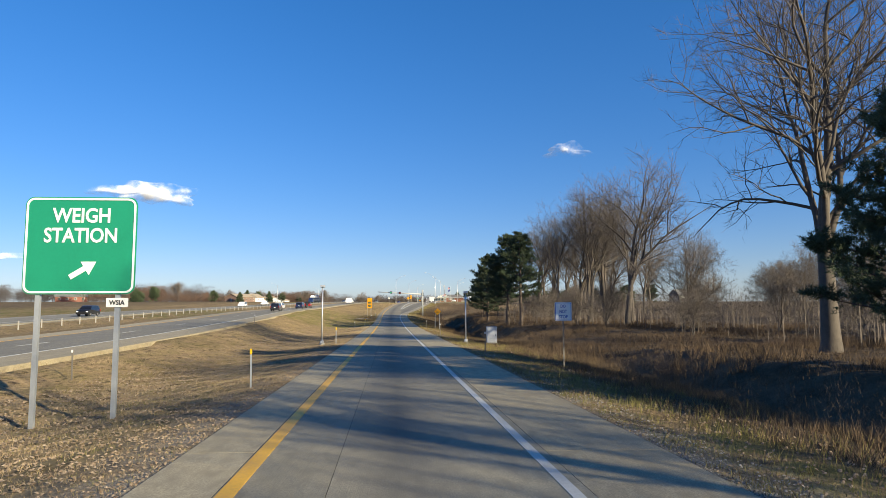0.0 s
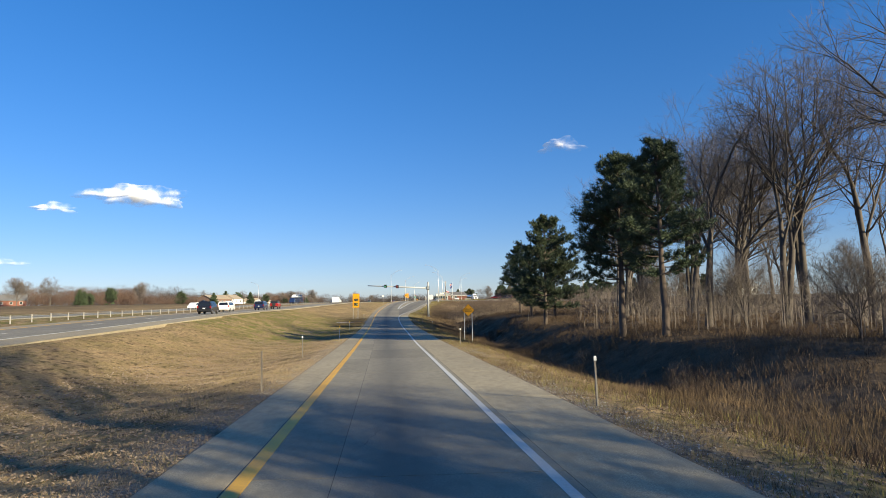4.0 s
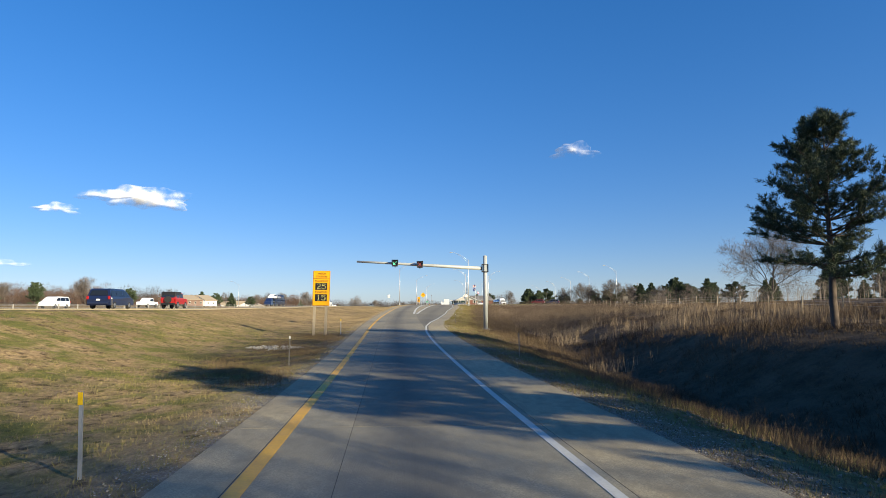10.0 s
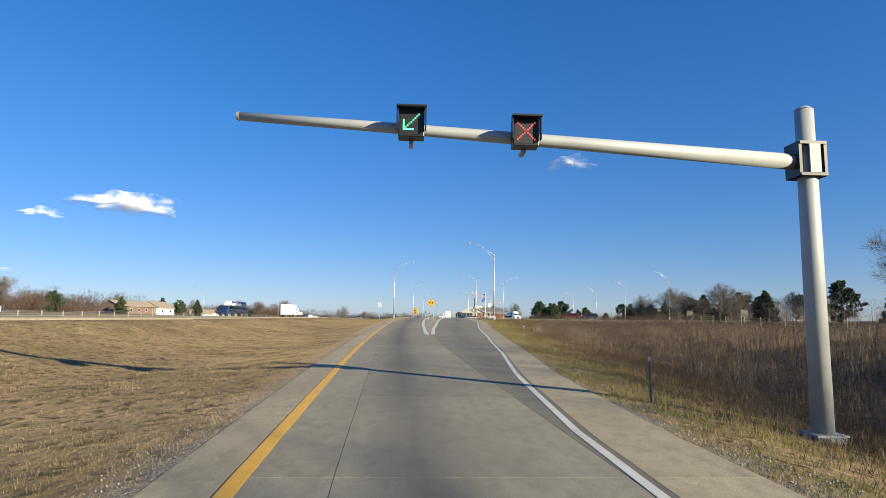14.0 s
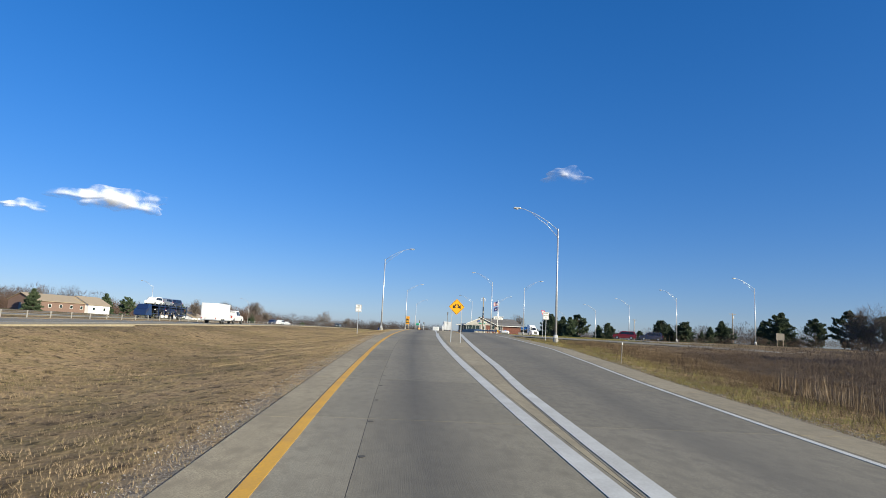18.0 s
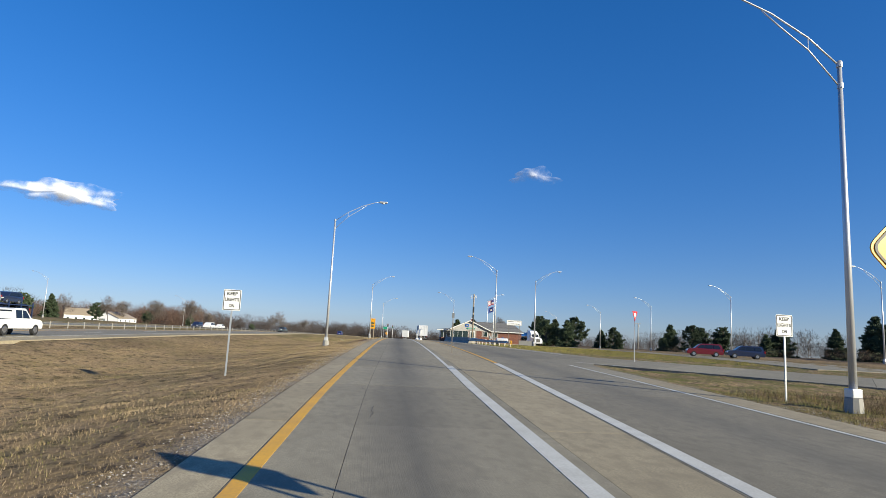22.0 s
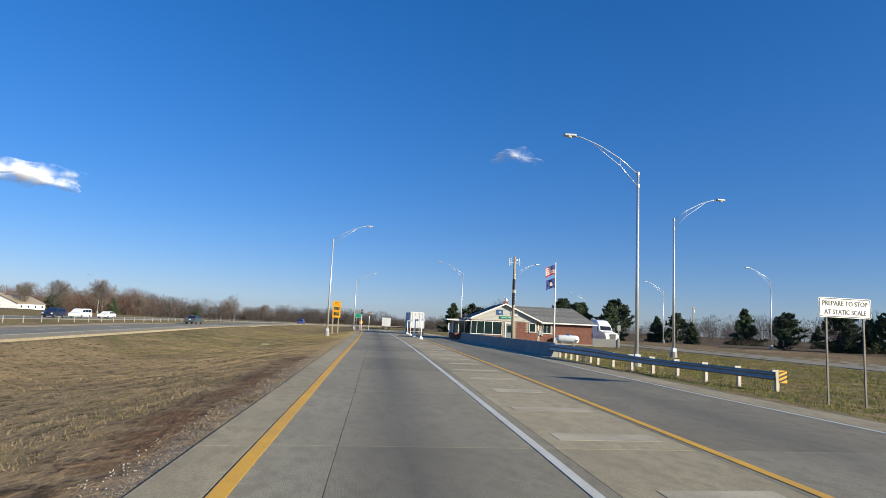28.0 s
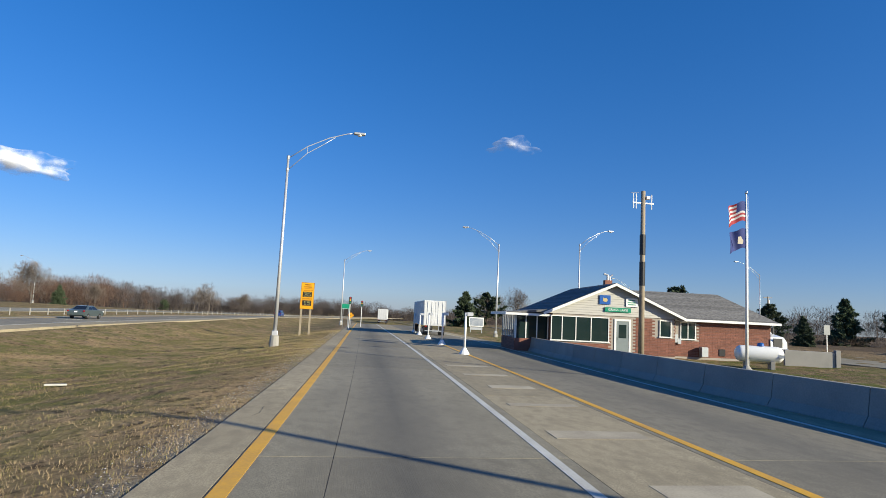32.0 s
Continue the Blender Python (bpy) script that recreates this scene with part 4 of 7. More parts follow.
lamp = lamp_pole()
LAMPS = [(11.95, 239.6, 180), (-7.78, 280.9, 0), (17.05, 319.5, 178), (27.8, 333.7, 0), (-2.65, 363.8, 4), (22.2, 401.4, 175), (31.3, 395.8, 10), (72.5, 303.1, 180), (73, 342, 180), (74.7, 382, 180), (75.1, 419.6, 180), (2.5, 440, 5), (76, 470, 180), (-104, 428, 180), (-90, 530, 180)]
for k, (x, y, a) in enumerate(LAMPS):
    z = gzf(x, y) if abs(x) > 60 or x < -5 or x > 11 else rz(x, y) - .05
    z = z + .06
    if k == 0:
        lamp.matrix_basis = at(x, y, z, a)
    else:
        copy_thing(lamp, at(x, y, z, a))

# ---- scale house ----
BRICK = material("red brick", (.242, .098, .066), .85, 0, (.164, .066, .047), 6, 60, .3, rand=.22)
MORTAR = material("grey mortar", (.36, .32, .28), .9)
SIDING = material("cream vinyl siding", (.47, .455, .42), .55, 0, (.41, .395, .365), 2, 20)
ROOF = material("grey asphalt shingle", (.20, .195, .19), .9, 0, (.085, .083, .082), 5, 14, .5, rand=.2, amount=.9)
WHITE_PAINT = material("white trim paint", (.78, .78, .76), .5, 0, (.68, .68, .66), 2, 20)
GLASS = glassy("dark window glass", (.015, .03, .03))
DOOR_G = material("grey green door paint", (.20, .24, .25), .5)
TANK_W = material("white tank enamel", (.85, .85, .83), .3, 0, (.76, .76, .74), 2, 14)
RAIL = material("weathered guard rail steel", (.328, .335, .343), .4, .75, (.218, .226, .242), 3, 25)
BLOCK = material("pale timber block", (.55, .50, .42), .8, 0, (.40, .36, .30), 4, 30)


def brick_wall(parent, x0, x1, z0, z1, y, axis="x", gaps=(), lim=300):
    """Courses of bricks proud of a mortar sheet; gaps are (a, b, z0, z1) left open."""
    L, Hh, c = .40, .115, 0
    shared = {}
    rows = int((z1 - z0) / Hh)
    merged = []
    for r in range(rows):
        zz = z0 + r * Hh
        x = x0 - (L / 2 if r % 2 else 0)
        while x < x1 - .02:
            a, b = max(x, x0), min(x + L, x1)
            x += L
            if b - a < .05 or any(a < g1 and b > g0 and zz < g3 and zz + Hh > g2 for g0, g1, g2, g3 in gaps):
                continue
            w = round(b - a - .012, 3)
            if c < lim:
                if w not in shared:
                    bm = boxes((0, -.012, 0, w, .02, Hh - .012)) if axis == "x" else boxes((-.012, 0, 0, .02, w, Hh - .012))
                    shared[w] = finish(bm)
                    shared[w].materials.append(BRICK)
                q = part("brick", shared[w], BRICK, parent)
                place(q, at(a, y, zz) if axis == "x" else at(y, a, zz))
            else:
                merged.append((a, zz, w))
            c += 1
    if merged:
        v, f = [], []
        for a, zz, w in merged:
            k = len(v)
            p = ((a, zz), (a + w, zz), (a + w, zz + Hh - .012), (a, zz + Hh - .012))
            for yy in (-.012, .02):
                v += [(px, y + yy, pz) if axis == "x" else (y + yy, px, pz) for px, pz in p]
            f += [[k + i for i in q] for q in ((0, 1, 2, 3), (0, 4, 5, 1), (1, 5, 6, 2), (2, 6, 7, 3), (3, 7, 4, 0))]
        part("brickwork", raw(v, f), BRICK, parent)["kind"] = "stuff"


def shingle_face(parent, p0, p1, q0, q1, rows, cap=260):
    """Shingle courses on the roof face whose eave runs p0-p1 and whose ridge runs q0-q1."""
    p0, p1, q0, q1 = (Vector(p) for p in (p0, p1, q0, q1))
    nrm = (p1 - p0).cross(q0 - p0).normalized()
    if nrm.z < 0:
        nrm = -nrm
    for r in range(rows):
        a, b = r / rows, (r + 1) / rows + .012
        c = [p0.lerp(q0, a), p1.lerp(q1, a), p1.lerp(q1, min(b, 1)), p0.lerp(q0, min(b, 1))]
        v = [c[0] + nrm * .018, c[1] + nrm * .018, c[2] + nrm * .003, c[3] + nrm * .003, c[0], c[1]]
        part("shingle", raw([tuple(x) for x in v], [[0, 1, 2, 3], [4, 5, 1, 0]]), ROOF, parent)


def window(parent, x, z, w, h, y, mull=()):
    wd = part("window", boxes((x - w / 2 - .06, y - .03, z - .06, x - w / 2, y + .06, z + h + .06), (x + w / 2, y - .03, z - .06, x + w / 2 + .06, y + .06, z + h + .06), (x - w / 2, y - .03, z + h, x + w / 2, y + .06, z + h + .06), (x - w / 2 - .10, y - .07, z - .08, x + w / 2 + .10, y + .06, z)), WHITE_PAINT, parent, "white framed window")
    part("pane", boxes((x - w / 2, y + .015, z, x + w / 2, y + .03, z + h)), GLASS, wd, "dark reflecting glass")
    for m in mull:
        part("mullion", boxes((m - .03, y - .02, z, m + .03, y + .05, z + h)), WHITE_PAINT, wd)
    return wd


def scale_house():
    """Local x along the front, y away from the ramp's traffic, z up from the ground."""
    t = thing("scale_house", "low red brick scale house with cream gable and grey shingle roof", "building", at(20.6, 363.9, 1.9, -6.0))
    GL, GR, WE, D = -4.6, 4.9, 12.6, 10.5
    EV, AP = 2.95, 5.05
    wy = 1.2  # the wing stands back
    # walls
    w = part("front_wall", boxes((GL + .3, .03, -.3, GR - .2, .25, EV)), MORTAR, t, "red brick front wall")
    gaps = [(-4.4, -.2, .75, 2.6), (.0, 1.6, -1, 2.6), (3.3, 4.6, 1.3, 2.75)]
    brick_wall(w, -.2, GR - .2, 0, 2.75, .02, gaps=gaps, lim=300)
    brick_wall(w, GL + .3, -.2, 0, .75, .02, gaps=(), lim=120)
    w2 = part("wing_wall", boxes((GR - .2, wy + .03, -.3, WE, wy + .25, EV - .1)), MORTAR, t, "red brick wing wall")
    brick_wall(w2, GR - .2, WE, 0, 2.75, wy + .02, gaps=[(5.5, 6.9, 1.2, 2.6)], lim=300)
    for px, y0, y1 in ((GL + .3, .25, D), (WE - .22, wy + .25, D)):
        ww = part("side_wall", boxes((px, y0, -.3, px + .22, y1, EV - .1)), BRICK, t, "red brick side wall")
    part("back_wall", boxes((GL + .5, D - .22, -.3, WE - .22, D, EV - .1)), BRICK, t, "red brick back wall")
    # gable siding
    sl = (AP - EV) / (GR - GL) * 2
    mid = (GL + GR) / 2
    for k in range(14):
        z0 = EV - .25 + k * .17
        z1 = z0 + .165
        hw = min(GR - mid - .05, max(0.05, (AP - .12 - max(z0, EV - .1)) / sl))
        hw1 = min(GR - mid - .05, max(0.02, (AP - .12 - max(z1, EV - .1)) / sl))
        if z0 > AP - .3:
            break
        bm = bmesh.new()
        v = [bm.verts.new(q) for q in ((mid - hw, -.03, z0), (mid + hw, -.03, z0), (mid + hw1, -.008, z1), (mid - hw1, -.008, z1), (mid - hw, .1, z0), (mid + hw, .1, z0), (mid + hw1, .1, z1), (mid - hw1, .1, z1))]
        for q in ((0, 1, 2, 3), (1, 5, 6, 2), (4, 0, 3, 7), (4, 5, 1, 0), (7, 3, 2, 6)):
            bm.faces.new([v[i] for i in q])
        part("siding_board", bm, SIDING, t)
    # gable roof, ridge along y, then the wing's hip roof
    ov = .45
    for s in (-1, 1):
        e = GL if s < 0 else GR
        rf = part("roof", raw([(mid, -ov, AP), (e + s * ov, -ov, EV - .2), (e + s * ov, D + ov, EV - .2), (mid, D + ov, AP), (mid, -ov, AP - .16), (e + s * ov, -ov, EV - .36), (e + s * ov, D + ov, EV - .36), (mid, D + ov, AP - .16)], [[0, 1, 2, 3], [4, 7, 6, 5], [1, 5, 6, 2], [0, 4, 5, 1]]), ROOF, t, "grey shingle roof")
        shingle_face(rf, (e + s * ov, -ov, EV - .2), (e + s * ov, D + ov, EV - .2), (mid, -ov, AP), (mid, D + ov, AP), 16)
        a, b = Vector((mid, -ov - .03, AP - .02)), Vector((e + s * ov, -ov - .03, EV - .22))
        part("fascia", raw([tuple(a), tuple(b), tuple(b - Vector((0, 0, .2))), tuple(a - Vector((0, 0, .2))), tuple(a + Vector((0, .04, 0))), tuple(b + Vector((0, .04, 0))), tuple(b + Vector((0, .04, -.2))), tuple(a + Vector((0, .04, -.2)))], [[0, 1, 2, 3], [4, 7, 6, 5], [2, 1, 5, 6], [0, 3, 7, 4], [3, 2, 6, 7]]), WHITE_PAINT, t, "white fascia board")
    cyy = (wy + D) / 2
    rz_ = AP - .12
    x0, xe_ = mid + .3, WE - 1.7
    e0, e1, b0, b1 = (GR - 1.2, wy - ov, EV - .22), (WE + ov, wy - ov, EV - .22), (GR - 1.2, D + ov, EV - .22), (WE + ov, D + ov, EV - .22)
    r0, r1 = (x0, cyy, rz_), (xe_, cyy, rz_)
    wr = part("wing_roof", raw([e0, e1, r1, r0, b0, b1], [[0, 1, 2, 3], [4, 3, 2, 5], [1, 5, 2, 2]][:2]), ROOF, t, "grey shingle hip roof")
    hip = part("hip_roof", raw([e1, b1, r1], [[0, 1, 2]]), ROOF, t, "grey shingle hip roof")
    shingle_face(wr, e0, e1, r0, r1, 18)
    shingle_face(hip, e1, b1, r1, r1, 18)
    part("eave_gutter", boxes((GR - .9, wy - ov - .08, EV - .38, WE + ov + .06, wy - ov + .03, EV - .20), bevel=.015), WHITE_PAINT, t, "white eave gutter")
    part("soffit", boxes((GR - .9, wy - ov + .03, EV - .36, WE + ov, wy + .03, EV - .32)), WHITE_PAINT, t)
    part("downpipe", boxes((GR + .05, wy - .10, 0, GR + .15, wy - .0, EV - .36)), WHITE_PAINT, t)
    # openings
    window(t, 3.95, 1.4, .75, 1.1, -.02)
    window(t, 6.2, 1.3, 1.05, 1.15, wy - .02, (6.2,))
    window(t, -2.3, .85, 4.1, 1.65, -.02, (-3.6, -2.6, -1.5))
    d = part("door", boxes((.35, -.01, 0, 1.25, .05, 2.35)), DOOR_G, t, "grey green entrance door")
    part("door_pane", boxes((.52, -.02, 1.15, 1.08, -.011, 2.1)), GLASS, d)
    part("door_handle", tubes((((.45, -.05, 1.0), (.45, -.05, 1.2)), .015), sides=6), CHROME, d)
    part("door_frame", boxes((.2, -.03, 0, .34, .06, 2.5), (1.26, -.03, 0, 1.4, .06, 2.5), (.34, -.03, 2.36, 1.26, .06, 2.5)), WHITE_PAINT, t)
    # glazed bay towards the scale lane
    by = part("bay", boxes((GL - 2.2, .9, -.2, GL + .3, 6.4, .8)), BRICK, t, "low brick bay towards the scale")
    brick_wall(by, .9, 6.4, 0, .78, GL - 2.215, axis="y", lim=110)
    for k in range(8):
        y = .9 + k * .785
        part("bay_mullion", boxes((GL - 2.2, y - .04, .8, GL - 2.1, y + .04, 2.5)), WHITE_PAINT, t)
        if k < 7:
            part("bay_pane", boxes((GL - 2.17, y + .04, .8, GL - 2.15, y + .745, 2.5)), GLASS, t)
    for k in range(4):
        x = GL - 2.2 + k * .8
        part("bay_mullion", boxes((x - .04, .9, .8, x + .04, 1.0, 2.5)), WHITE_PAINT, t)
        if k < 3:
            part("bay_pane", boxes((x + .04, .93, .8, x + .76, .95, 2.5)), GLASS, t)
    q = [(GL - 3.0, .2, 2.62), (GL + .4, .2, 3.0), (GL + .4, 7.2, 3.0), (GL - 3.0, 7.2, 2.62)]
    part("bay_roof", raw([*q, *[(a, b, c - .16) for a, b, c in q]], [[0, 1, 2, 3], [7, 6, 5, 4], [0, 4, 5, 1], [3, 7, 4, 0], [1, 5, 6, 2], [2, 6, 7, 3]]), ROOF, t, "grey shingle lean-to roof")
    part("bay_fascia", boxes((GL - 3.04, .16, 2.44, GL - 3.0, 7.24, 2.64), (GL - 3.0, .16, 2.44, GL + .4, .2, 2.60)), WHITE_PAINT, t)
    # boards on the gable
    s1 = part("state_emblem_board", boxes((-.95, -.10, 3.5, -.15, -.04, 4.15)), SIGN_B, t, "blue board with a pale shape")
    place(part("emblem", plate([(-.16, -.1), (.08, -.16), (.2, -.02), (.1, .14), (-.05, .1), (-.14, .16)], .006), material("pale gold", (.55, .42, .2), .5), s1), at(-.55, -.11, 3.82))
    s2 = part("notice_board", boxes((1.0, -.10, 3.4, 1.85, -.04, 4.02)), SIGN_W, t, "white notice board with green bars")
    for k, (w, z) in enumerate(((.5, 3.86), (.62, 3.7), (.55, 3.56))):
        part("bar", boxes((1.42 - w / 2, -.112, z - .03, 1.42 + w / 2, -.101, z + .03)), SIGN_G, s2)
    s3 = part("name_board", boxes((-.55, -.12, 2.98, 1.35, -.05, 3.30)), SIGN_G, t, "green name board")
    place(part("lettering", words("GRASS LAKE", .17, 1.45), TRIM_W, s3), at(.4, -.125, 3.14))
    # roof vents, meters, wall lamp
    v = part("chimney", boxes((.5, 3.0, 4.5, 1.05, 3.5, 5.45)), BRICK, t)
    part("vent_pipe", tubes((((.75, 3.25, 5.4), (.75, 3.25, 5.85), (.45, 3.25, 5.95)), .09), sides=8), WHITE_METAL, v)
    part("vent_pipe", tubes((((.95, 3.25, 5.4), (.95, 3.25, 5.75), (1.15, 3.25, 5.9)), .07), sides=8), WHITE_METAL, v)
    part("meter_box", boxes((5.0, wy - .28, 1.0, 5.3, wy - .02, 1.6), (5.35, wy - .22, .9, 5.6, wy - .02, 1.3), bevel=.01), GALV, t, "grey electric meter boxes")
    part("service_pipe", tubes((((5.15, wy - .1, -.1), (5.15, wy - .1, 1.0)), .04), sides=6), GALV, t)
    part("wall_unit", boxes((7.0, wy - .55, .05, 7.5, wy - .1, .75), bevel=.02), GALV, t, "grey wall unit")
    part("wall_vent", boxes((8.6, wy - .04, .15, 9.05, wy + .01, .65)), DARK, t)


def barrier():
    t = thing("concrete_barrier", "weathered concrete safety barrier along the scale lane", "barrier")
    line_pts = [(14.25, 326.1), (14.1, 336), (13.95, 343), (14.15, 350), (14.75, 360), (15.55, 368.5)]
    ys = np.linspace(326.1, 368.5, 14)
    xs = np.interp(ys, [p[1] for p in line_pts], [p[0] for p in line_pts])
    prof = [(-.34, 0), (-.34, .08), (-.20, .33), (-.11, 1.07), (.11, 1.07), (.20, .33), (.34, .08), (.34, 0)]
    wall = material("weathered barrier concrete", (.312, .300, .273), .85, 0, (.218, .215, .203), .8, 20, .3, amount=.7, rand=.08)
    for k in range(13):
        a, b = Vector((xs[k], ys[k], zr(ys[k]))), Vector((xs[k + 1], ys[k + 1], zr(ys[k + 1])))
        d = (b - a).normalized()
        n = Vector((d.y, -d.x, 0))
        a, b = a + d * .012, b - d * .012
        v = [tuple(p + n * o + Vector((0, 0, h * .95 - .05))) for p in (a, b) for o, h in prof]
        f = [[i, i + 1, 9 + i, 8 + i] for i in range(7)]
        me = raw(v, f)
        part("segment", me, wall, t)
        part("segment_end", raw([v[0], v[1], v[2], v[3], v[4], v[5], v[6], v[7]], [list(range(8))]), wall, t)
    r = thing("guard_rail", "w-beam steel guard rail on timber blocks with striped end board", "guard rail")
    pts = np.array([(14.02, 326.6), (14.22, 322), (14.6, 317.5), (15.1, 313.5), (15.7, 310), (16.4, 306.4)])
    s = np.linspace(306.4, 326.6, 24)
    px = np.interp(s, pts[::-1, 1], pts[::-1, 0])
    wv = [(0, 0), (-.045, .03), (-.075, .07), (-.03, .12), (-.005, .155), (-.03, .19), (-.075, .24), (-.045, .28), (0, .31)]
    tall_by = np.interp(s, [315, 321], [1.1, 1.7])
    v = [(px[i] + o, s[i], zr(s[i]) + .36 + h * tall_by[i]) for i in range(len(s)) for o, h in wv]
    m = len(wv)
    f = [[i * m + j, i * m + j + 1, (i + 1) * m + j + 1, (i + 1) * m + j] for i in range(len(s) - 1) for j in range(m - 1)]
    part("rail", raw(v, f, True), RAIL, r, "corrugated steel rail")
    v2 = [(px[i] + .012 - o * .1, s[i], zr(s[i]) + .36 + h * tall_by[i]) for i in range(len(s)) for o, h in wv]
    part("rail_back", raw(v2, [q[::-1] for q in f], True), RAIL, r)
    for k, y in enumerate(list(np.arange(306.6, 319, 1.9)) + list(np.arange(319.8, 326.2, .95))):
        x = float(np.interp(y, pts[::-1, 1], pts[::-1, 0]))
        z = rz(x, y)
        q = part("post", boxes((x + .17, y - .075, z - .3, x + .32, y + .075, z + .78), bevel=.01), BLOCK, r, "pale timber post")
        part("block", boxes((x + .02, y - .07, z + .44, x + .17, y + .07, z + .78)), BLOCK, q)
    z = rz(0, 306)
    e = part("end_board", boxes((16.42, 306.20, z + .28, 16.78, 306.23, z + .78)), material("yellow marker sheeting", (.75, .36, .01), .4), r, "black and yellow striped end board")
    for k in range(3):
        a = [(-.18, -.25 + k * .17), (-.18, -.17 + k * .17), (.18, -.02 + k * .17), (.18, -.10 + k * .17)]
        a = [(p, max(-.25, min(.25, q))) for p, q in a]
        place(part("stripe", plate(a, .003), INK, e), at(16.6, 306.195, z + .53))


def gas_tank():
    t = thing("propane_tank", "white horizontal propane tank on two saddles in grass", "tank", at(27.0, 356.9, gzf(27, 356.9), -25))
    n = 9
    pts, rad = [], []
    for k in range(n):
        a = radians(-90 + 90 * k / (n - 1))
        pts.append((-1.0 + .45 * math.sin(a) * .9, 0, .92))
        rad.append(max(.02, .5 * math.cos(a)))
    pts += [(-p[0], p[1], p[2]) for p in reversed(pts)]
    rad += rad[::-1]
    part("shell", tubes((pts, rad), sides=20), TANK_W, t, smooth=True)
    d = part("dome_lid", tubes((((.1, 0, 1.40), (.1, 0, 1.55), (.1, 0, 1.62)), (.2, .19, .10)), sides=12), SIGN_B, t, "blue dome lid")
    for x in (-.7, .7):
        part("saddle", boxes((x - .12, -.4, -.1, x + .12, .4, .52), bevel=.02), CONC, t, "concrete saddle")
    part("plate", boxes((1.0, -.51, .75, 1.3, -.44, .95)), GALV, t)


def flag_pole():
    x, y = 24.25, 354.3
    z = gzf(x, y)
    t = thing("flag_pole", "tall white metal flag pole with finial beside the tank", "flag pole", at(x, y, z))
    part("base", tubes((((0, 0, -.3), (0, 0, .12), (0, 0, .3)), (.3, .28, .12)), sides=12), CONC, t)
    part("shaft", tubes((((0, 0, .1), (0, 0, 5), (0, 0, 10.2)), (.085, .075, .045)), sides=12), TANK_W, t, smooth=True)
    part("finial", tubes((((0, 0, 10.2), (0, 0, 10.27), (0, 0, 10.36), (0, 0, 10.42)), (.02, .09, .09, .01)), sides=10), CHROME, t)
    part("halyard", tubes((((.10, -.02, 1.2), (.10, -.02, 10.1)), .006), sides=4), TRIM_W, t)

    def cloth(w, h, z1, pieces, drop, name, label):
        f = thing(name, label, "flag", at(x, y, z))
        nx, nz = 18, 10
        def p(i, j):
            s, q = i / nx, j / nz
            return (-.06 - s * w * .78, -.25 * math.sin(s * 7 + q * 1.5) * s - .1 * s, z1 - q * h - drop * s * s + .05 * math.sin(s * 9))
        for nm, mt, i0, i1, j0, j1 in pieces:
            v, fc = [], []
            for i in range(i0, i1 + 1):
                for j in range(j0, j1 + 1):
                    v.append(p(i, j))
            m = j1 - j0 + 1
            fc = [[a * m + b, a * m + b + 1, (a + 1) * m + b + 1, (a + 1) * m + b] for a in range(i1 - i0) for b in range(j1 - j0)]
            n0 = len(v)
            v += [(a, b + .006, c) for a, b, c in v]
            fc += [[n0 + k for k in q[::-1]] for q in fc]
            part(nm, raw(v, fc, True), mt, f)
        return f

    red, wht, blu = material("red flag cloth", (.30, .02, .03), .8), material("white flag cloth", (.50, .50, .51), .8), material("blue flag cloth", (.015, .03, .16), .8)
    stripes = [("stripe", red if j % 2 == 0 else wht, 8 if j < 5 else 0, 18, j, j + 1) for j in range(9)] + [("stripe", red, 0, 18, 9, 10)]
    cloth(1.65, 1.15, 9.75, [("canton", blu, 0, 8, 0, 5)] + stripes, .55, "striped_flag", "red and white striped flag with blue canton, waving")
    fl = cloth(1.55, 1.15, 8.15, [("field", blu, 0, 18, 0, 10)], .45, "blue_flag", "dark blue state flag with pale emblem, waving")
    place(part("emblem", plate([(-.16, -.2), (.16, -.2), (.2, 0), (.05, .24), (-.12, .2)], .004), material("pale flag emblem", (.5, .45, .36), .8), fl), at(-.66, -.36, 7.40))


def utility_pole(x, y, h, label, arms=True, z=None):
    z = gzf(x, y) if z is None else z
    t = thing("utility_pole", label, "utility pole", at(x, y, z))
    part("shaft", tubes((((0, 0, -.3), (0, 0, h * .5), (0, 0, h)), (.20, .17, .14)), sides=12), WOODPOST, t, smooth=True)
    if arms:
        for q, (z0, z1) in enumerate(((h * .62, h * .74), (h * .44, h * .58))):
            part("sleeve", tubes((((0, 0, z0), (0, 0, z1)), .195), sides=12), DARK, t, "black cable sleeve")
        part("crossarm", boxes((-.75, -.04, h - .85, .75, .04, h - .77)), GALV, t)
        for px in (-.7, -.5, .6):
            part("antenna", tubes((((px, 0, h - 1.2), (px, 0, h - .2)), .035), sides=6), TRIM_W, t)
        part("antenna", tubes((((-.9, 0, h - .15), (.1, 0, h - .12)), .015), sides=5), GALV, t)
        part("camera_housing", boxes((.15, -.2, h - .55, .4, .1, h - .35), bevel=.02), TRIM_W, t)
    else:
        part("crossarm", boxes((-1.2, -.05, h - .35, 1.2, .05, h - .22)), WOODPOST, t)
        for px in (-1.1, -.4, .4, 1.1):
            part("insulator", tubes((((px, 0, h - .22), (px, 0, h - .05)), .05), sides=6), GALV, t)
        part("transformer", tubes((((.28, 0, h - 1.7), (.28, 0, h - .9)), .2), sides=10), GALV, t)


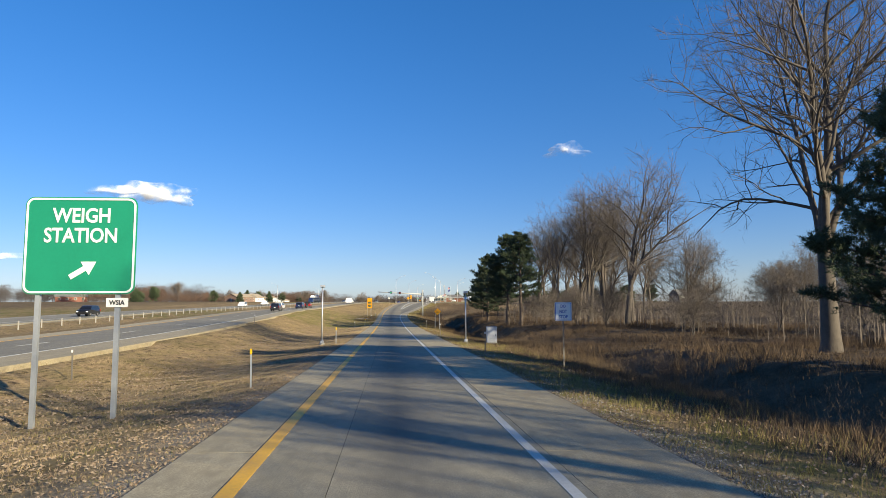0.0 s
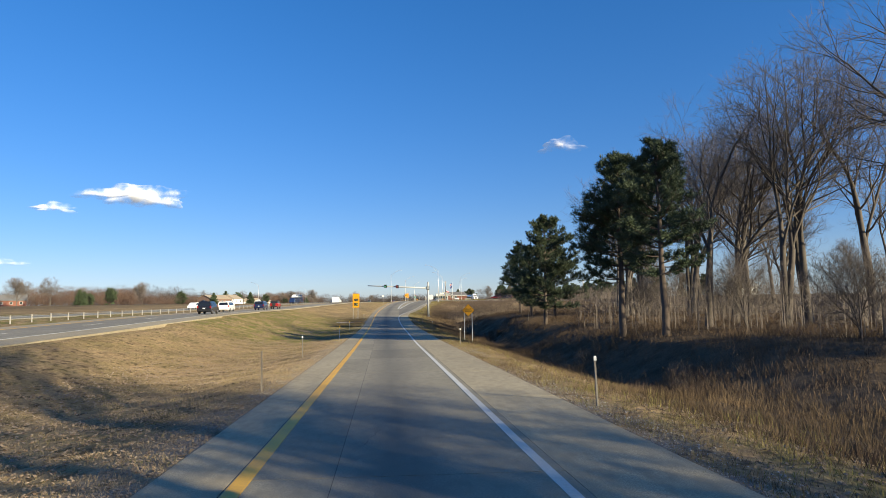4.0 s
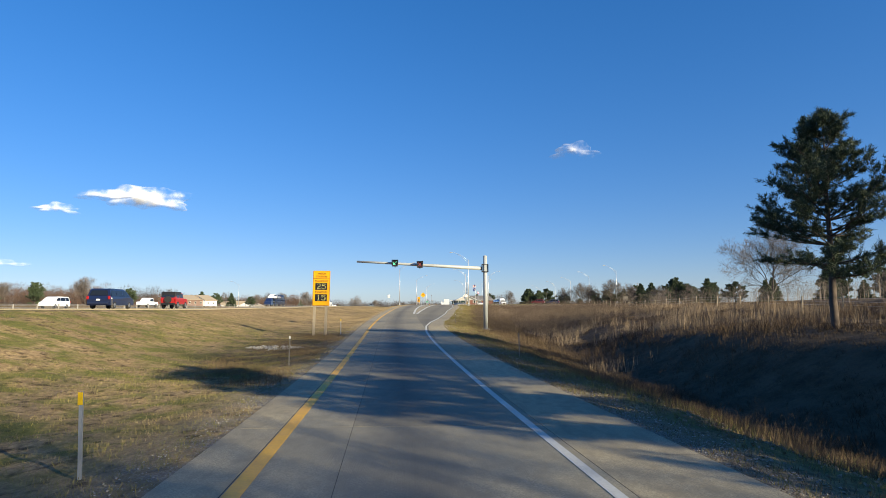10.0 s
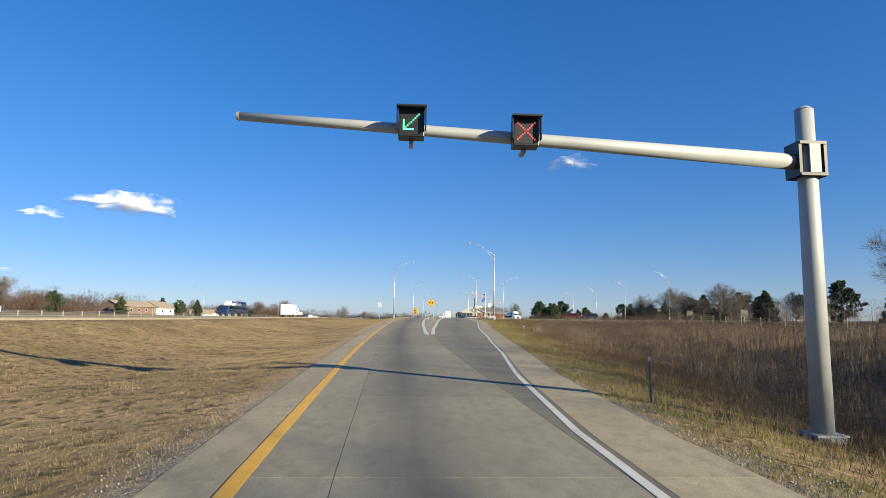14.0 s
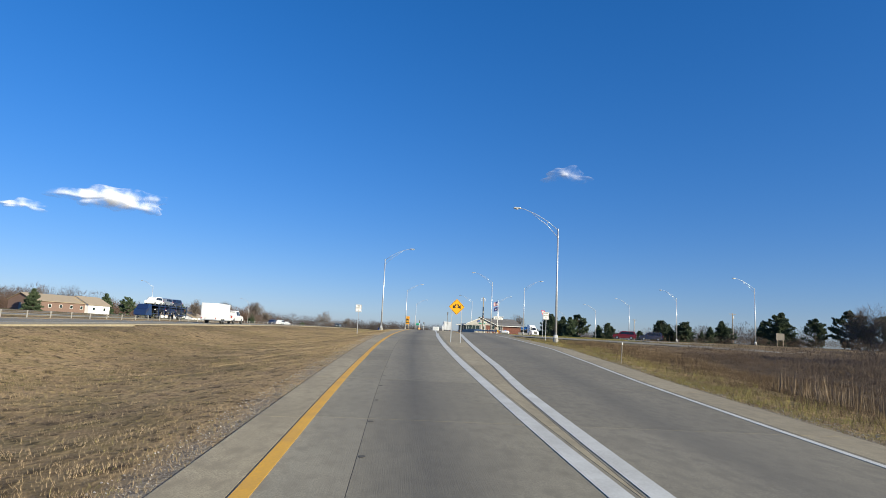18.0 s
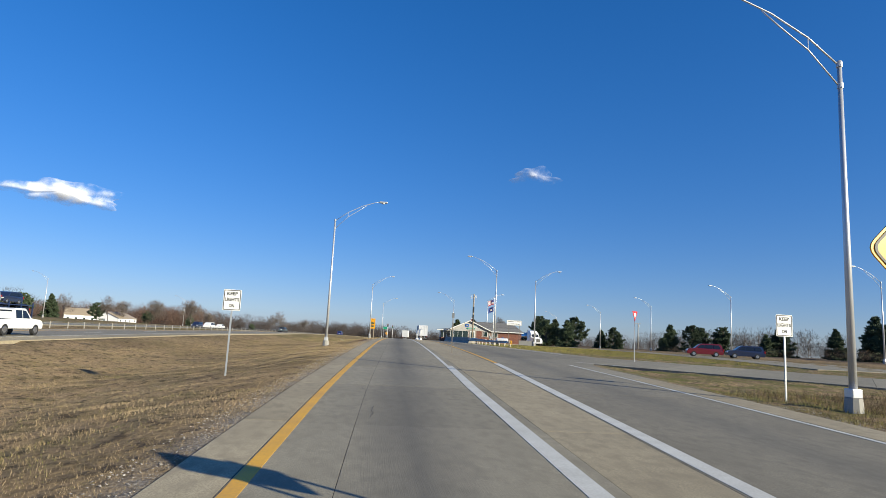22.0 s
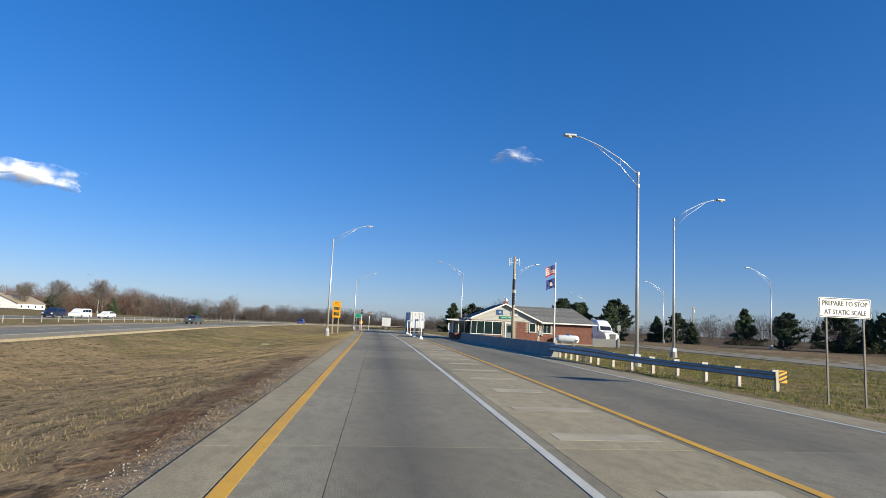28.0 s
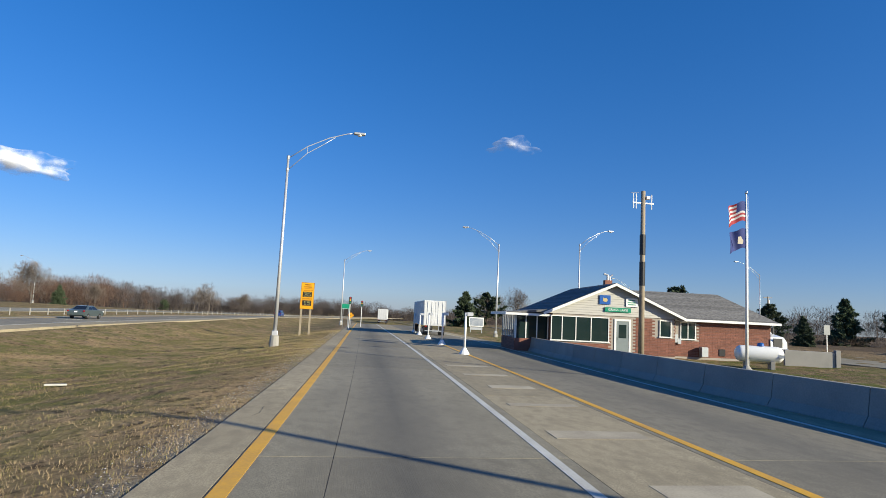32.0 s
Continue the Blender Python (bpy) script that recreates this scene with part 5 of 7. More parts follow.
def bollard(x, y):
    z = rz(x, y)
    t = thing("sensor_post", "white post on a flared base with a sensor box on top", "post", at(x, y, z), "sensor posts along the gore")
    part("base", tubes((((0, 0, 0), (0, 0, .06), (0, 0, .38)), (.32, .30, .10)), sides=12), TANK_W, t)
    part("shaft", tubes((((0, 0, .3), (0, 0, 2.45)), .07), sides=10), TANK_W, t, smooth=True)
    part("sensor_box", boxes((.05, -.12, 2.25, .42, .12, 2.48), bevel=.02), WHITE_METAL, t, "grey sensor box")


def yield_sign():
    x, y = 17.15, 267.5
    z = rz(x, y)
    t = thing("yield_sign", "red and white triangular yield sign on a steel post", "road sign", at(x, y, z - .05, 40))
    part("post", post_u(bmesh.new(), 0, -.2, 3.9), GALV, t)
    p = part("panel", plate([(-.46, .40), (0, -.40), (.46, .40)], .012), SIGN_R, t)
    place(p, at(0, -.015, 3.65))
    place(part("inner_field", plate([(-.24, .26), (0, -.16), (.24, .26)], .004), SIGN_W, p), at(0, -.005, 0))
    place(part("bar", boxes((-.1, -.004, -.015, .1, 0, .015)), SIGN_R, p), at(0, -.007, .17))


def screen_board():
    t = thing("message_board", "low white framed message board with a picture panel", "sign", at(25.6, 427, rz(0, 427)))
    part("frame", boxes((-1.3, -.06, .9, 1.3, .06, 2.5), bevel=.03), WHITE_PAINT, t)
    part("panel", boxes((-1.15, -.075, 1.05, 1.15, -.061, 2.35)), material("blue grey panel", (.12, .16, .22), .4, 0, (.4, .42, .45), 1.2, 6), t)
    for x in (-1.0, 1.0):
        part("leg", boxes((x - .06, -.05, -.2, x + .06, .05, .9)), GALV, t)
    part("skirt", boxes((-1.1, -.04, .35, 1.1, .04, .8)), GALV, t)


def traffic_signal(x, y, h):
    z = rz(x, y)
    t = thing("traffic_signal", "green-lit traffic signal on a pale post", "traffic light", at(x, y, z))
    part("post", tubes((((0, 0, -.1), (0, 0, h)), .06), sides=8), WHITE_METAL, t)
    b = part("head", boxes((-.18, -.2, h - .1, .18, .1, h + .85), bevel=.03), PLASTIC_Y if h < 3.4 else DARK, t)
    for k, c in enumerate((SIGN_R, PLASTIC_Y, SIGN_G)):
        zz = h + .72 - k * .29
        part("lens", tubes((((0, -.205, zz), (0, -.22, zz)), .1), sides=10), c, b)


scale_house()
barrier()
gas_tank()
flag_pole()
utility_pole(20.65, 359.7, 11.2, "weathered wooden pole with antennas and black cable sleeves")
utility_pole(104, 368, 10.5, "distant wooden utility pole with crossarm", False)
utility_pole(106, 457, 11, "distant wooden utility pole with crossarm", False)
for x, y in ((8.75, 358.5), (9.35, 369.5), (10.0, 380.7), (10.8, 392.4), (11.7, 404)):
    bollard(x, y)
yield_sign()
screen_board()
traffic_signal(3.1, 404.7, 3.4)
traffic_signal(5.7, 428, 3.5)
panel_sign("green_guide_sign", "small green guide sign on a post far along the ramp", 2.9, 420, 1.35, .8, 4.2, (), (-.4, .4), SIGN_G, TRIM_W)
diamond("warning_sign", "small yellow diamond warning sign far along the ramp", 4.5, 446, 3.0, .6, (0,), False)
# a low wall behind the tank
lw = thing("low_wall", "short low grey concrete wall beside the yard", "wall", at(33.4, 360.2, rz(0, 360), -20))
part("body", boxes((-1.6, -.12, -.2, 1.6, .12, 1.0), bevel=.02), CONC, lw)
part("end_post", boxes((1.6, -.2, -.2, 1.9, .2, 1.15), bevel=.02), CONC, lw)
panel_sign("post_sign", "small grey sign seen from behind beside the yard", 36.0, 361.5, .5, .7, 4.0, (), (0,), bpy.data.materials["back of a sign"], INK, 0, False)

# ---- trees ----
BARK = material("grey brown bark", (.128, .107, .089), .9, 0, (.062, .051, .043), 3, 20, .5, rand=.12)
TWIG = material("bare twigs", (.20, .165, .14), .9, 0, (.115, .092, .078), 1, 6, rand=.15)
PBARK = material("pine bark", (.133, .098, .078), .95, 0, (.062, .051, .043), 4, 18, .5)
NEEDLE = material("dark pine needles", (.074, .105, .051), .7, 0, (.035, .056, .027), 1.2, 9, rand=.25, amount=.9)
RUST = material("russet oak leaves", (.17, .075, .035), .85, 0, (.10, .05, .03), 1, 6, rand=.2)


class Pipes:
    """Collects tapered pipes with few sides into one mesh."""

    def __init__(self):
        self.v, self.f, self.n = [], [], 0

    def add(self, pts, radii, sides):
        pts = np.asarray(pts, float)
        d = np.gradient(pts, axis=0)
        d /= np.linalg.norm(d, axis=1)[:, None] + 1e-9
        ref = np.array([.31, .87, .38]) if abs(d[0, 2]) > .8 else np.array([0, 0, 1.0])
        s = np.cross(d, ref)
        s /= np.linalg.norm(s, axis=1)[:, None] + 1e-9
        t = np.cross(d, s)
        a = np.arange(sides) * 2 * np.pi / sides
        r = np.asarray(radii)[:, None, None]
        ring_ = pts[:, None] + r * (s[:, None] * np.cos(a)[None, :, None] + t[:, None] * np.sin(a)[None, :, None])
        self.v.append(ring_.reshape(-1, 3))
        m = len(pts)
        i, j = np.meshgrid(np.arange(m - 1), np.arange(sides), indexing="ij")
        k = (j + 1) % sides
        self.f.append((np.stack([i * sides + j, i * sides + k, (i + 1) * sides + k, (i + 1) * sides + j], -1) + self.n).reshape(-1, 4))
        self.n += m * sides

    def mesh(self, smooth=True):
        return raw(np.concatenate(self.v), np.concatenate(self.f), smooth)


def bare_tree_meshes(seed, H, R=5.5, low=.3, stems=1, limbs=3, laterals=13, tip=.011, twig=(.45, 1.0), girth=.0155, open_=.34):
    """Trunk and limbs, and twigs, of a leafless tree H metres high: forked leaders with side branches that stop at a domed crown of radius R."""
    rg = np.random.default_rng(seed)
    zc, up, dn = H * (low + (1 - low) * .42), H * (1 - low) * .58, H * (1 - low) * .46
    ph = rg.uniform(0, 6.28, 3)
    wood, V = Pipes(), []

    def unit(v):
        return v / (np.linalg.norm(v) + 1e-9)

    def room(p, d, most):
        """How far from p along d the crown reaches."""
        for k in range(1, 25):
            q = p + d * most * k / 24
            a = math.atan2(q[1], q[0])
            lump = 1 + .14 * math.sin(3 * a + ph[0]) + .09 * math.sin(5 * a + 4 * q[2] / H + ph[1])
            h = (q[2] - zc) / (up if q[2] > zc else dn)
            if (q[0] ** 2 + q[1] ** 2) / (R * lump) ** 2 + h * h > 1 and q[2] > zc * .45:
                return most * k / 24
        return most

    def shoots(b, d, ln, w):
        s_ = np.cross(d, rg.normal(0, 1, d.shape))
        s_ *= w / (np.linalg.norm(s_, axis=1)[:, None] + 1e-9)
        V.append(np.stack([b - s_, b + s_, b + d * ln[:, None]], 1))

    def twigs(pts, ways, count):
        pick = rg.integers(0, len(pts), count)
        d = ways[pick] * .9 + rg.normal(0, .45, (count, 3)) + np.array([0, 0, .25])
        d /= np.linalg.norm(d, axis=1)[:, None]
        ln = rg.uniform(*twig, count)
        b = pts[pick]
        shoots(b, d, ln, tip * .6)
        d2 = d + rg.normal(0, .5, d.shape)
        d2 /= np.linalg.norm(d2, axis=1)[:, None]
        shoots(b + d * (ln * rg.uniform(.25, .8, count))[:, None], d2, ln * rg.uniform(.4, .7, count), tip * .48)

    def grow(p, d, length, r, level, turn):
        seg = (1.0, .8, .55, .4)[level] * H / 22
        n = max(2, int(round(length / seg)))
        pts, ways = [p], [d]
        bow = rg.normal(0, .032, 3)
        for k in range(n):
            d = unit(d + rg.normal(0, (.075, .12, .16, .20)[level], 3) + bow + np.array([0, 0, (.012, .022, .02, .02)[level]]))
            p = p + d * (length / n)
            pts.append(p)
            ways.append(d)
        pts, ways = np.array(pts), np.array(ways)
        f = np.linspace(0, 1, n + 1)
        end = max(tip * .7, r * (.06, .12, .22, .45)[level])
        rad = end + (r - end) * (1 - f) ** (1.15 if level == 0 else 1.0)
        wood.add(pts, rad, (7, 6, 4, 3)[level])
        if level == 3:
            twigs(pts[1:], ways[1:], 5)
            return
        count = (laterals, max(3, int(length * 22 / H / .75)), max(2, int(length * 22 / H / .60)))[level]
        for k in range(count):
            g = (.10, .18, .15)[level] + (.98 - (.10, .18, .15)[level]) * (k + rg.uniform(0, .9)) / count
            m = min(int(g * n), n - 1)
            w = g * n - m
            b, a = pts[m] * (1 - w) + pts[m + 1] * w, ways[m + 1]
            turn += 2.4 + rg.normal(0, .5)
            e1 = unit(np.cross(a, (.3, .9, .2)))
            e2 = np.cross(a, e1)
            spread = rg.uniform(.58, 1.08) if level == 0 else rg.uniform(.5, 1.0)
            c = unit(a * math.cos(spread) + (e1 * math.cos(turn) + e2 * math.sin(turn)) * math.sin(spread) + np.array([0, 0, .12]))
            out = np.array([b[0], b[1], 0])
            if level == 0 and c[:2] @ out[:2] < -.3 * np.linalg.norm(out[:2]):
                continue
            most = (R * 1.6, length * .62, length * .55)[level] * (1 - .3 * g)
            ln = room(b, c, most) * rg.uniform(.7, 1.0)
            if ln < .5 * H / 22:
                continue
            rr = np.interp(g, f, rad)
            grow(b, c, ln, min(rr * .72, max(tip, (.0125, .0105, .010)[level] * ln + tip * .3)), level + 1, turn)
        twigs(pts[n // 2:], ways[n // 2:], (18, 11, 7)[level])

    for k in range(stems):
        a = rg.uniform(0, 6.28)
        lean = .03 if stems == 1 else rg.uniform(.08, .20)
        d = unit(np.array([math.cos(a) * lean, math.sin(a) * lean, 1.0]))
        b = np.array([math.cos(a) * .3, math.sin(a) * .3, 0]) * (stems > 1) + np.array([0, 0, -.3])
        r0 = H * girth * (1 if stems == 1 else .78)
        n = 7
        pts = [b]
        for m in range(n):
            d = unit(d + rg.normal(0, .03, 3) * np.array([1, 1, 0]))
            pts.append(pts[-1] + d * H * low * rg.uniform(.9, 1.15) / n)
        wood.add(np.array(pts), r0 * np.array([1.45, 1.12, 1.0, .95, .9, .86, .82, .78]), 9)
        fork, turn = pts[-1], rg.uniform(0, 6.28)
        for m in range(limbs):
            turn += 6.283 / limbs + rg.normal(0, .3)
            lean = rg.uniform(.04, .12) if m == 0 else open_ * rg.uniform(.7, 1.35)
            c = unit(d + np.array([math.cos(turn), math.sin(turn), 0]) * lean)
            foot = fork if m < 2 else pts[-2]
            grow(foot, c, room(foot, c, H) * rg.uniform(.88, 1.0), r0 * (.70 if m == 0 else rg.uniform(.42, .62)), 0, turn)
    v = np.concatenate(V).reshape(-1, 3)
    return wood.mesh(), raw(v, np.arange(len(v)).reshape(-1, 3))


def bare_tree(seed, label, **k):
    a, b = bare_tree_meshes(seed, **k)
    t = thing("bare_tree", label, "tree")
    part("trunk", a, BARK, t)
    part("crown", b, TWIG, t, "leafless twigs")
    return t


def needles_mesh(tufts, rg, blades, ln, wd):
    """Tufts of narrow needle blades: positions (n,3), directions (n,3)."""
    p, d = tufts
    n = len(p)
    dd = np.repeat(d, blades, 0) * .75 + rg.normal(0, .6, (n * blades, 3))
    dd /= np.linalg.norm(dd, axis=1)[:, None]
    pp = np.repeat(p, blades, 0) + rg.normal(0, .05, (n * blades, 3))
    s = np.cross(dd, rg.normal(0, 1, (n * blades, 3)))
    s /= np.linalg.norm(s, axis=1)[:, None] + 1e-9
    l = ln * rg.uniform(.6, 1.25, (n * blades, 1))
    v = np.stack([pp - s * wd, pp + s * wd, pp + dd * l], 1).reshape(-1, 3)
    return raw(v, np.arange(len(v)).reshape(-1, 3))


def pine(seed, label, H=13.0, R=3.6, low=.25, shape="pine", density=1.0, blade=(.26, .021)):
    rg = np.random.default_rng(seed)
    t = thing("pine_tree" if shape == "pine" else "spruce_tree", label, "tree")
    wood = Pipes()
    kx, ky = rg.uniform(-.02, .02, 2)
    zz = np.linspace(-.3, H * .97, 7)
    wood.add(np.stack([kx * zz + .05 * np.sin(zz), ky * zz, zz], 1), np.linspace(H * .020, .03, 7), 9)
    P, D = [], []
    nw = int(H * (1.5 if shape == 'pine' else 2.6))
    for w in range(nw):
        f = low + (1 - low) * (w + rg.uniform(0, .6)) / nw
        z = H * f * .97
        g = (f - low) / (1 - low)
        prof = min(1, .6 + g * 2) * (1 - g) ** .55 if shape == "pine" else (1 - g) ** .85
        for k in range(rg.integers(4, 8) if shape == "pine" else rg.integers(6, 10)):
            if g < .25 and shape == 'pine' and rg.uniform() < .25:
                continue
            a = rg.uniform(0, 6.283)
            ln = max(.35, R * prof * rg.uniform(.55, 1.12))
            up = (-.06 + .62 * g if shape == "pine" else -.25 + .55 * g) + rg.normal(0, .08)
            q = np.array([kx * z, ky * z, z])
            d = np.array([math.cos(a), math.sin(a), up])
            d /= np.linalg.norm(d)
            pts = [q]
            for j in range(4):
                d = d + np.array([0, 0, .10 if shape == "pine" else .05]) + rg.normal(0, .07, 3)
                d /= np.linalg.norm(d)
                pts.append(pts[-1] + d * ln / 4)
            pts = np.array(pts)
            wood.add(pts, np.linspace(.018 + .012 * ln, .010, 5), 4)
            if shape == "pine":
                ns = int((3 + ln * 3.0) * density)
                fr = 1 - rg.uniform(0, 1, ns) ** 1.5 * .75
                x = np.clip(fr * 4, 0, 3.999)
                i = x.astype(int)
                base = pts[i] + (pts[i + 1] - pts[i]) * (x - i)[:, None]
                sd = d[None] * .8 + rg.normal(0, 1, (ns, 3)) * np.array([.8, .8, .35]) + np.array([0, 0, .30])
                sd /= np.linalg.norm(sd, axis=1)[:, None]
                sl = rg.uniform(.22, .62, ns) * min(1.4, .6 + .22 * ln)
                for b0, s0, l0 in zip(base, sd, sl):
                    wood.add(np.array([b0, b0 + s0 * l0]), (.012, .006), 3)
                for f in (.45, .7, .9, 1.05):
                    P.append(base + sd * (sl * f)[:, None] + rg.normal(0, .035, (ns, 3)))
                    D.append(sd + np.array([0, 0, .15]))
            else:
                m = int((8 + ln * 12) * density)
                fr = rg.uniform(.22 if g < .5 else .08, 1.0, m) ** .8
                x = fr * 4
                i = np.clip(x.astype(int), 0, 3)
                base = pts[i] + (pts[i + 1] - pts[i]) * (x - i)[:, None]
                sd = rg.normal(0, 1, (m, 3)) * np.array([1, 1, .45])
                sd /= np.linalg.norm(sd, axis=1)[:, None]
                off = rg.uniform(.04, .50, (m, 1)) * (1.2 - fr[:, None] * .6) * min(1.3, .5 + ln * .25)
                P.append(base + sd * off)
                D.append(d + sd * .9 + np.array([0, 0, .35]))
    P, D = np.concatenate(P), np.concatenate(D)
    D /= np.linalg.norm(D, axis=1)[:, None]
    part("trunk", wood.mesh(), PBARK, t)
    part("crown", needles_mesh((P, D), rg, 10 if shape == "pine" else 9, blade[0], blade[1]), NEEDLE, t, "dark green needles")
    return t


def spread_copies(src, spots, base_h, group=""):
    """Copies of source things at (x, y, height, turn)."""
    if group:
        for s in src:
            s["group"] = group
    for k, (x, y, h, a) in enumerate(spots):
        s = src[k % len(src)]
        sc = h / base_h
        m = at(x, y, gzf(x, y) - .05, a) @ Matrix.Diagonal((sc * (1 + .06 * math.sin(k * 2.1)), sc * (1 + .06 * math.cos(k * 1.7)), sc, 1))
        if k < len(src):
            s.matrix_basis = m
        else:
            c = copy_thing(s, Matrix.Identity(4))
            c.matrix_basis = m


# right-hand wood
tall = [bare_tree(11, "tall leafless tree with upswept grey limbs at the wood's edge", H=22, R=7.2, low=.24, limbs=4, laterals=14, open_=.33),
        bare_tree(12, "tall leafless tree with several stems and fine twigs", H=22, R=7.0, low=.28, stems=2, limbs=2, laterals=13),
        bare_tree(13, "tall slim leafless tree among the wood", H=22, R=5.6, low=.32, limbs=3, laterals=12, open_=.28)]
big = bare_tree(15, "old spreading leafless tree with heavy forked limbs beside the ramp", H=25, R=9.3, low=.24, limbs=5, laterals=15, tip=.012, girth=.018, open_=.40)
big.matrix_basis = at(27.2, -10.5, gzf(27.2, -10.5) - .05, 20)
spots = [(33, 38.5, 25, 40), (31, 50, 22, 200), (26.6, 52.9, 20, 260), (31.5, 58, 21, 20), (34.5, 52, 24, 130), (37.5, 49, 21, 90),
         (43.4, 79.4, 20, 20), (41, 72, 24, 130), (47.5, 98, 18, 75), (52, 84, 19, 111), (55, 70, 18, 222), (58, 96, 17, 66),
         # this row stands out of view, added for tree shadows on the ramp's start
         (29, -36.5, 20, 15), (41, -14, 22, 160), (52, -18, 23, 290), (38, -44, 21, 60), (38, -54, 20, 160), (30, -64, 20, 220), (54, -48, 20, 10), (46, -70, 20, 40), (27, -50, 19, 75),
         # first three and last two: added to shade the ramp and left verge
         (44, 120, 22, 10), (49.5, 127, 22, 95), (39.5, 113, 20, 200), (28.6, 78, 21.5, 15), (34.5, 86, 22, 77), (31, 82.5, 20, 140), (38, 80, 27, 60), (42, 90, 27, 190)]
spread_copies(tall, spots, 22, "leafless trees of the wood")
low_trees = [bare_tree(21, "low spreading leafless tree in brush", H=8.5, R=4.4, low=.12, stems=3, limbs=2, laterals=10, tip=.008, twig=(.25, .6), girth=.014, open_=.5), bare_tree(22, "rounded leafless tree in brush", H=8.5, R=3.9, low=.16, stems=2, limbs=3, laterals=10, tip=.008, twig=(.25, .6), girth=.015, open_=.5)]
spots = [(32.5, 20.4, 10, 0), (44, 8, 8.5, 50), (50, 26, 8, 100), (40, 16, 6.5, 140), (58, 2, 9, 190), (70, 30, 9, 240), (84, 222, 20, 10), (62, 235, 5, 60), (34, 222, 4.8, 90), (37, 219, 5.6, 30), (40, 221, 5.2, 200), (43, 216, 6, 260), (47, 218, 5, 310), (54, 232, 4.5, 90), (66, 226, 5, 170), (70, 240, 6, 20), (46, 112, 8, 80), (58, 128, 7, 20), (64, 535, 14, 0), (50, 520, 11, 70), (90, 500, 9, 140),
         (25, 34, 5, 10), (24, 42, 5.5, 70), (24.5, 62, 4.5, 200), (26, 26, 5.5, 260), (36, 24, 6, 15), (30, 12, 4.5, 33), (38, 2, 5, 66), (46, -4, 6, 99), (54, -14, 8, 12), (66, 10, 9, 200), (75, 50, 10, 75), (62, 48, 12, 310), (80, 80, 11, 20)]
spread_copies(low_trees, spots, 8.5, "low leafless trees and shrubs")

pines = [pine(31, "tall dark green pine with bare lower trunk", H=13.5, R=5.7, low=.12, density=2.5), pine(32, "broad dark green pine with layered limbs", H=13.5, R=5.4, low=.15, density=1.8), pine(33, "dark green pine with open crown", H=13.5, R=5.6, low=.22, density=1.8)]
# pines at (27.5, -26) and (24, -33) stand out of view, added for shade
spots = [(18.5, 77, 12.9, 10), (20.3, 95, 10.4, 60), (21, 108.5, 11.6, 120), (23.4, -20.6, 10.4, 70), (27.5, -26, 15, 12), (21.4, 84.5, 11, 250), (24, -33, 12, 100)]
spread_copies(pines, spots, 13.5, "pines beside the ramp")
slim = [pine(35, "slim dark green pine with tapering crown", H=13.5, R=4.0, low=.28, density=1.8), pine(36, "slim dark green pine beside its twin", H=13.5, R=3.8, low=.30, density=1.8)]
spread_copies(slim, [(18.6, 50, 14, 200), (19.8, 45, 13.6, 300)], 13.5, "pines beside the ramp")
spruces = [pine(43, "rounded dark green pine at the field's edge", H=8, R=4.6, low=.05, density=1.3, blade=(.36, .07)), pine(42, "bushy dark green conifer", H=8, R=4.0, low=.03, shape="spruce", density=1.2, blade=(.36, .07)),
           pine(44, "broad dark green pine with uneven crown", H=8, R=5.2, low=.07, density=1.3, blade=(.36, .07)), pine(41, "dense dark green spruce", H=8, R=3.6, low=.03, shape="spruce", density=1.2, blade=(.36, .07))]
spots = [(69, 471, 12, 0), (75, 469, 11.5, 40), (76, 447, 11, 80), (79, 414, 6.5, 10), (84, 377, 6, 50), (95, 382, 6, 100), (83, 312, 8.5, 20), (81, 433, 6.5, 77), (83, 427, 7, 130), (110, 438, 9, 200), (118, 432, 8.5, 250), (124, 428, 8, 300), (80, 386, 3.6, 0),
         (37, 490, 10, 30), (48, 508, 10, 60), (66, 462, 11, 95), (66, 451, 10, 130), (70, 438, 10, 170), (44, 219, 3.4, 0), (50, 216, 4.5, 60), (53, 204, 6, 110), (58, 200, 5.5, 160), (60, 193, 4.5, 220), (70, 200, 6, 10), (78, 190, 7, 50), (87.5, 379, 5.5, 12), (91, 374, 6.2, 140), (99, 333, 6.6, 20), (103, 327, 7.2, 66), (92, 353, 6, 41), (96, 358, 5.2, 13), (101, 300, 6.6, 15), (96, 296, 7.4, 33), (88, 196, 6, 90), (100, 205, 7, 140), (64, 172, 6, 20), (76, 165, 7, 60), (96, 330, 8, 90), (92, 300, 7.5, 33), (100, 345, 7, 66), (108, 318, 8, 22), (88, 352, 5, 99), (98, 280, 7, 140), (104, 255, 7, 40), (94, 240, 6, 88),
         (-135, 457, 9.5, 0), (-128, 462, 7, 40), (-119, 464, 8, 90), (-120, 332, 8, 140), (-114, 366, 7, 190), (-150, 319, 7, 20), (-151, 297, 7, 60), (-140, 280, 7, 120), (-128, 250, 6, 170), (-116, 497, 6, 220), (-95, 560, 7, 30), (-70, 600, 6, 80), (-150, 180, 8, 10), (-110, 540, 8, 44)]
spots = [(x, y, h if h > 9 else h * (.75 + .5 * ((x * 7.3 + y * 3.1) % 1)), a) for x, y, h, a in spots]
spread_copies(spruces, spots, 8, "dark conifers")
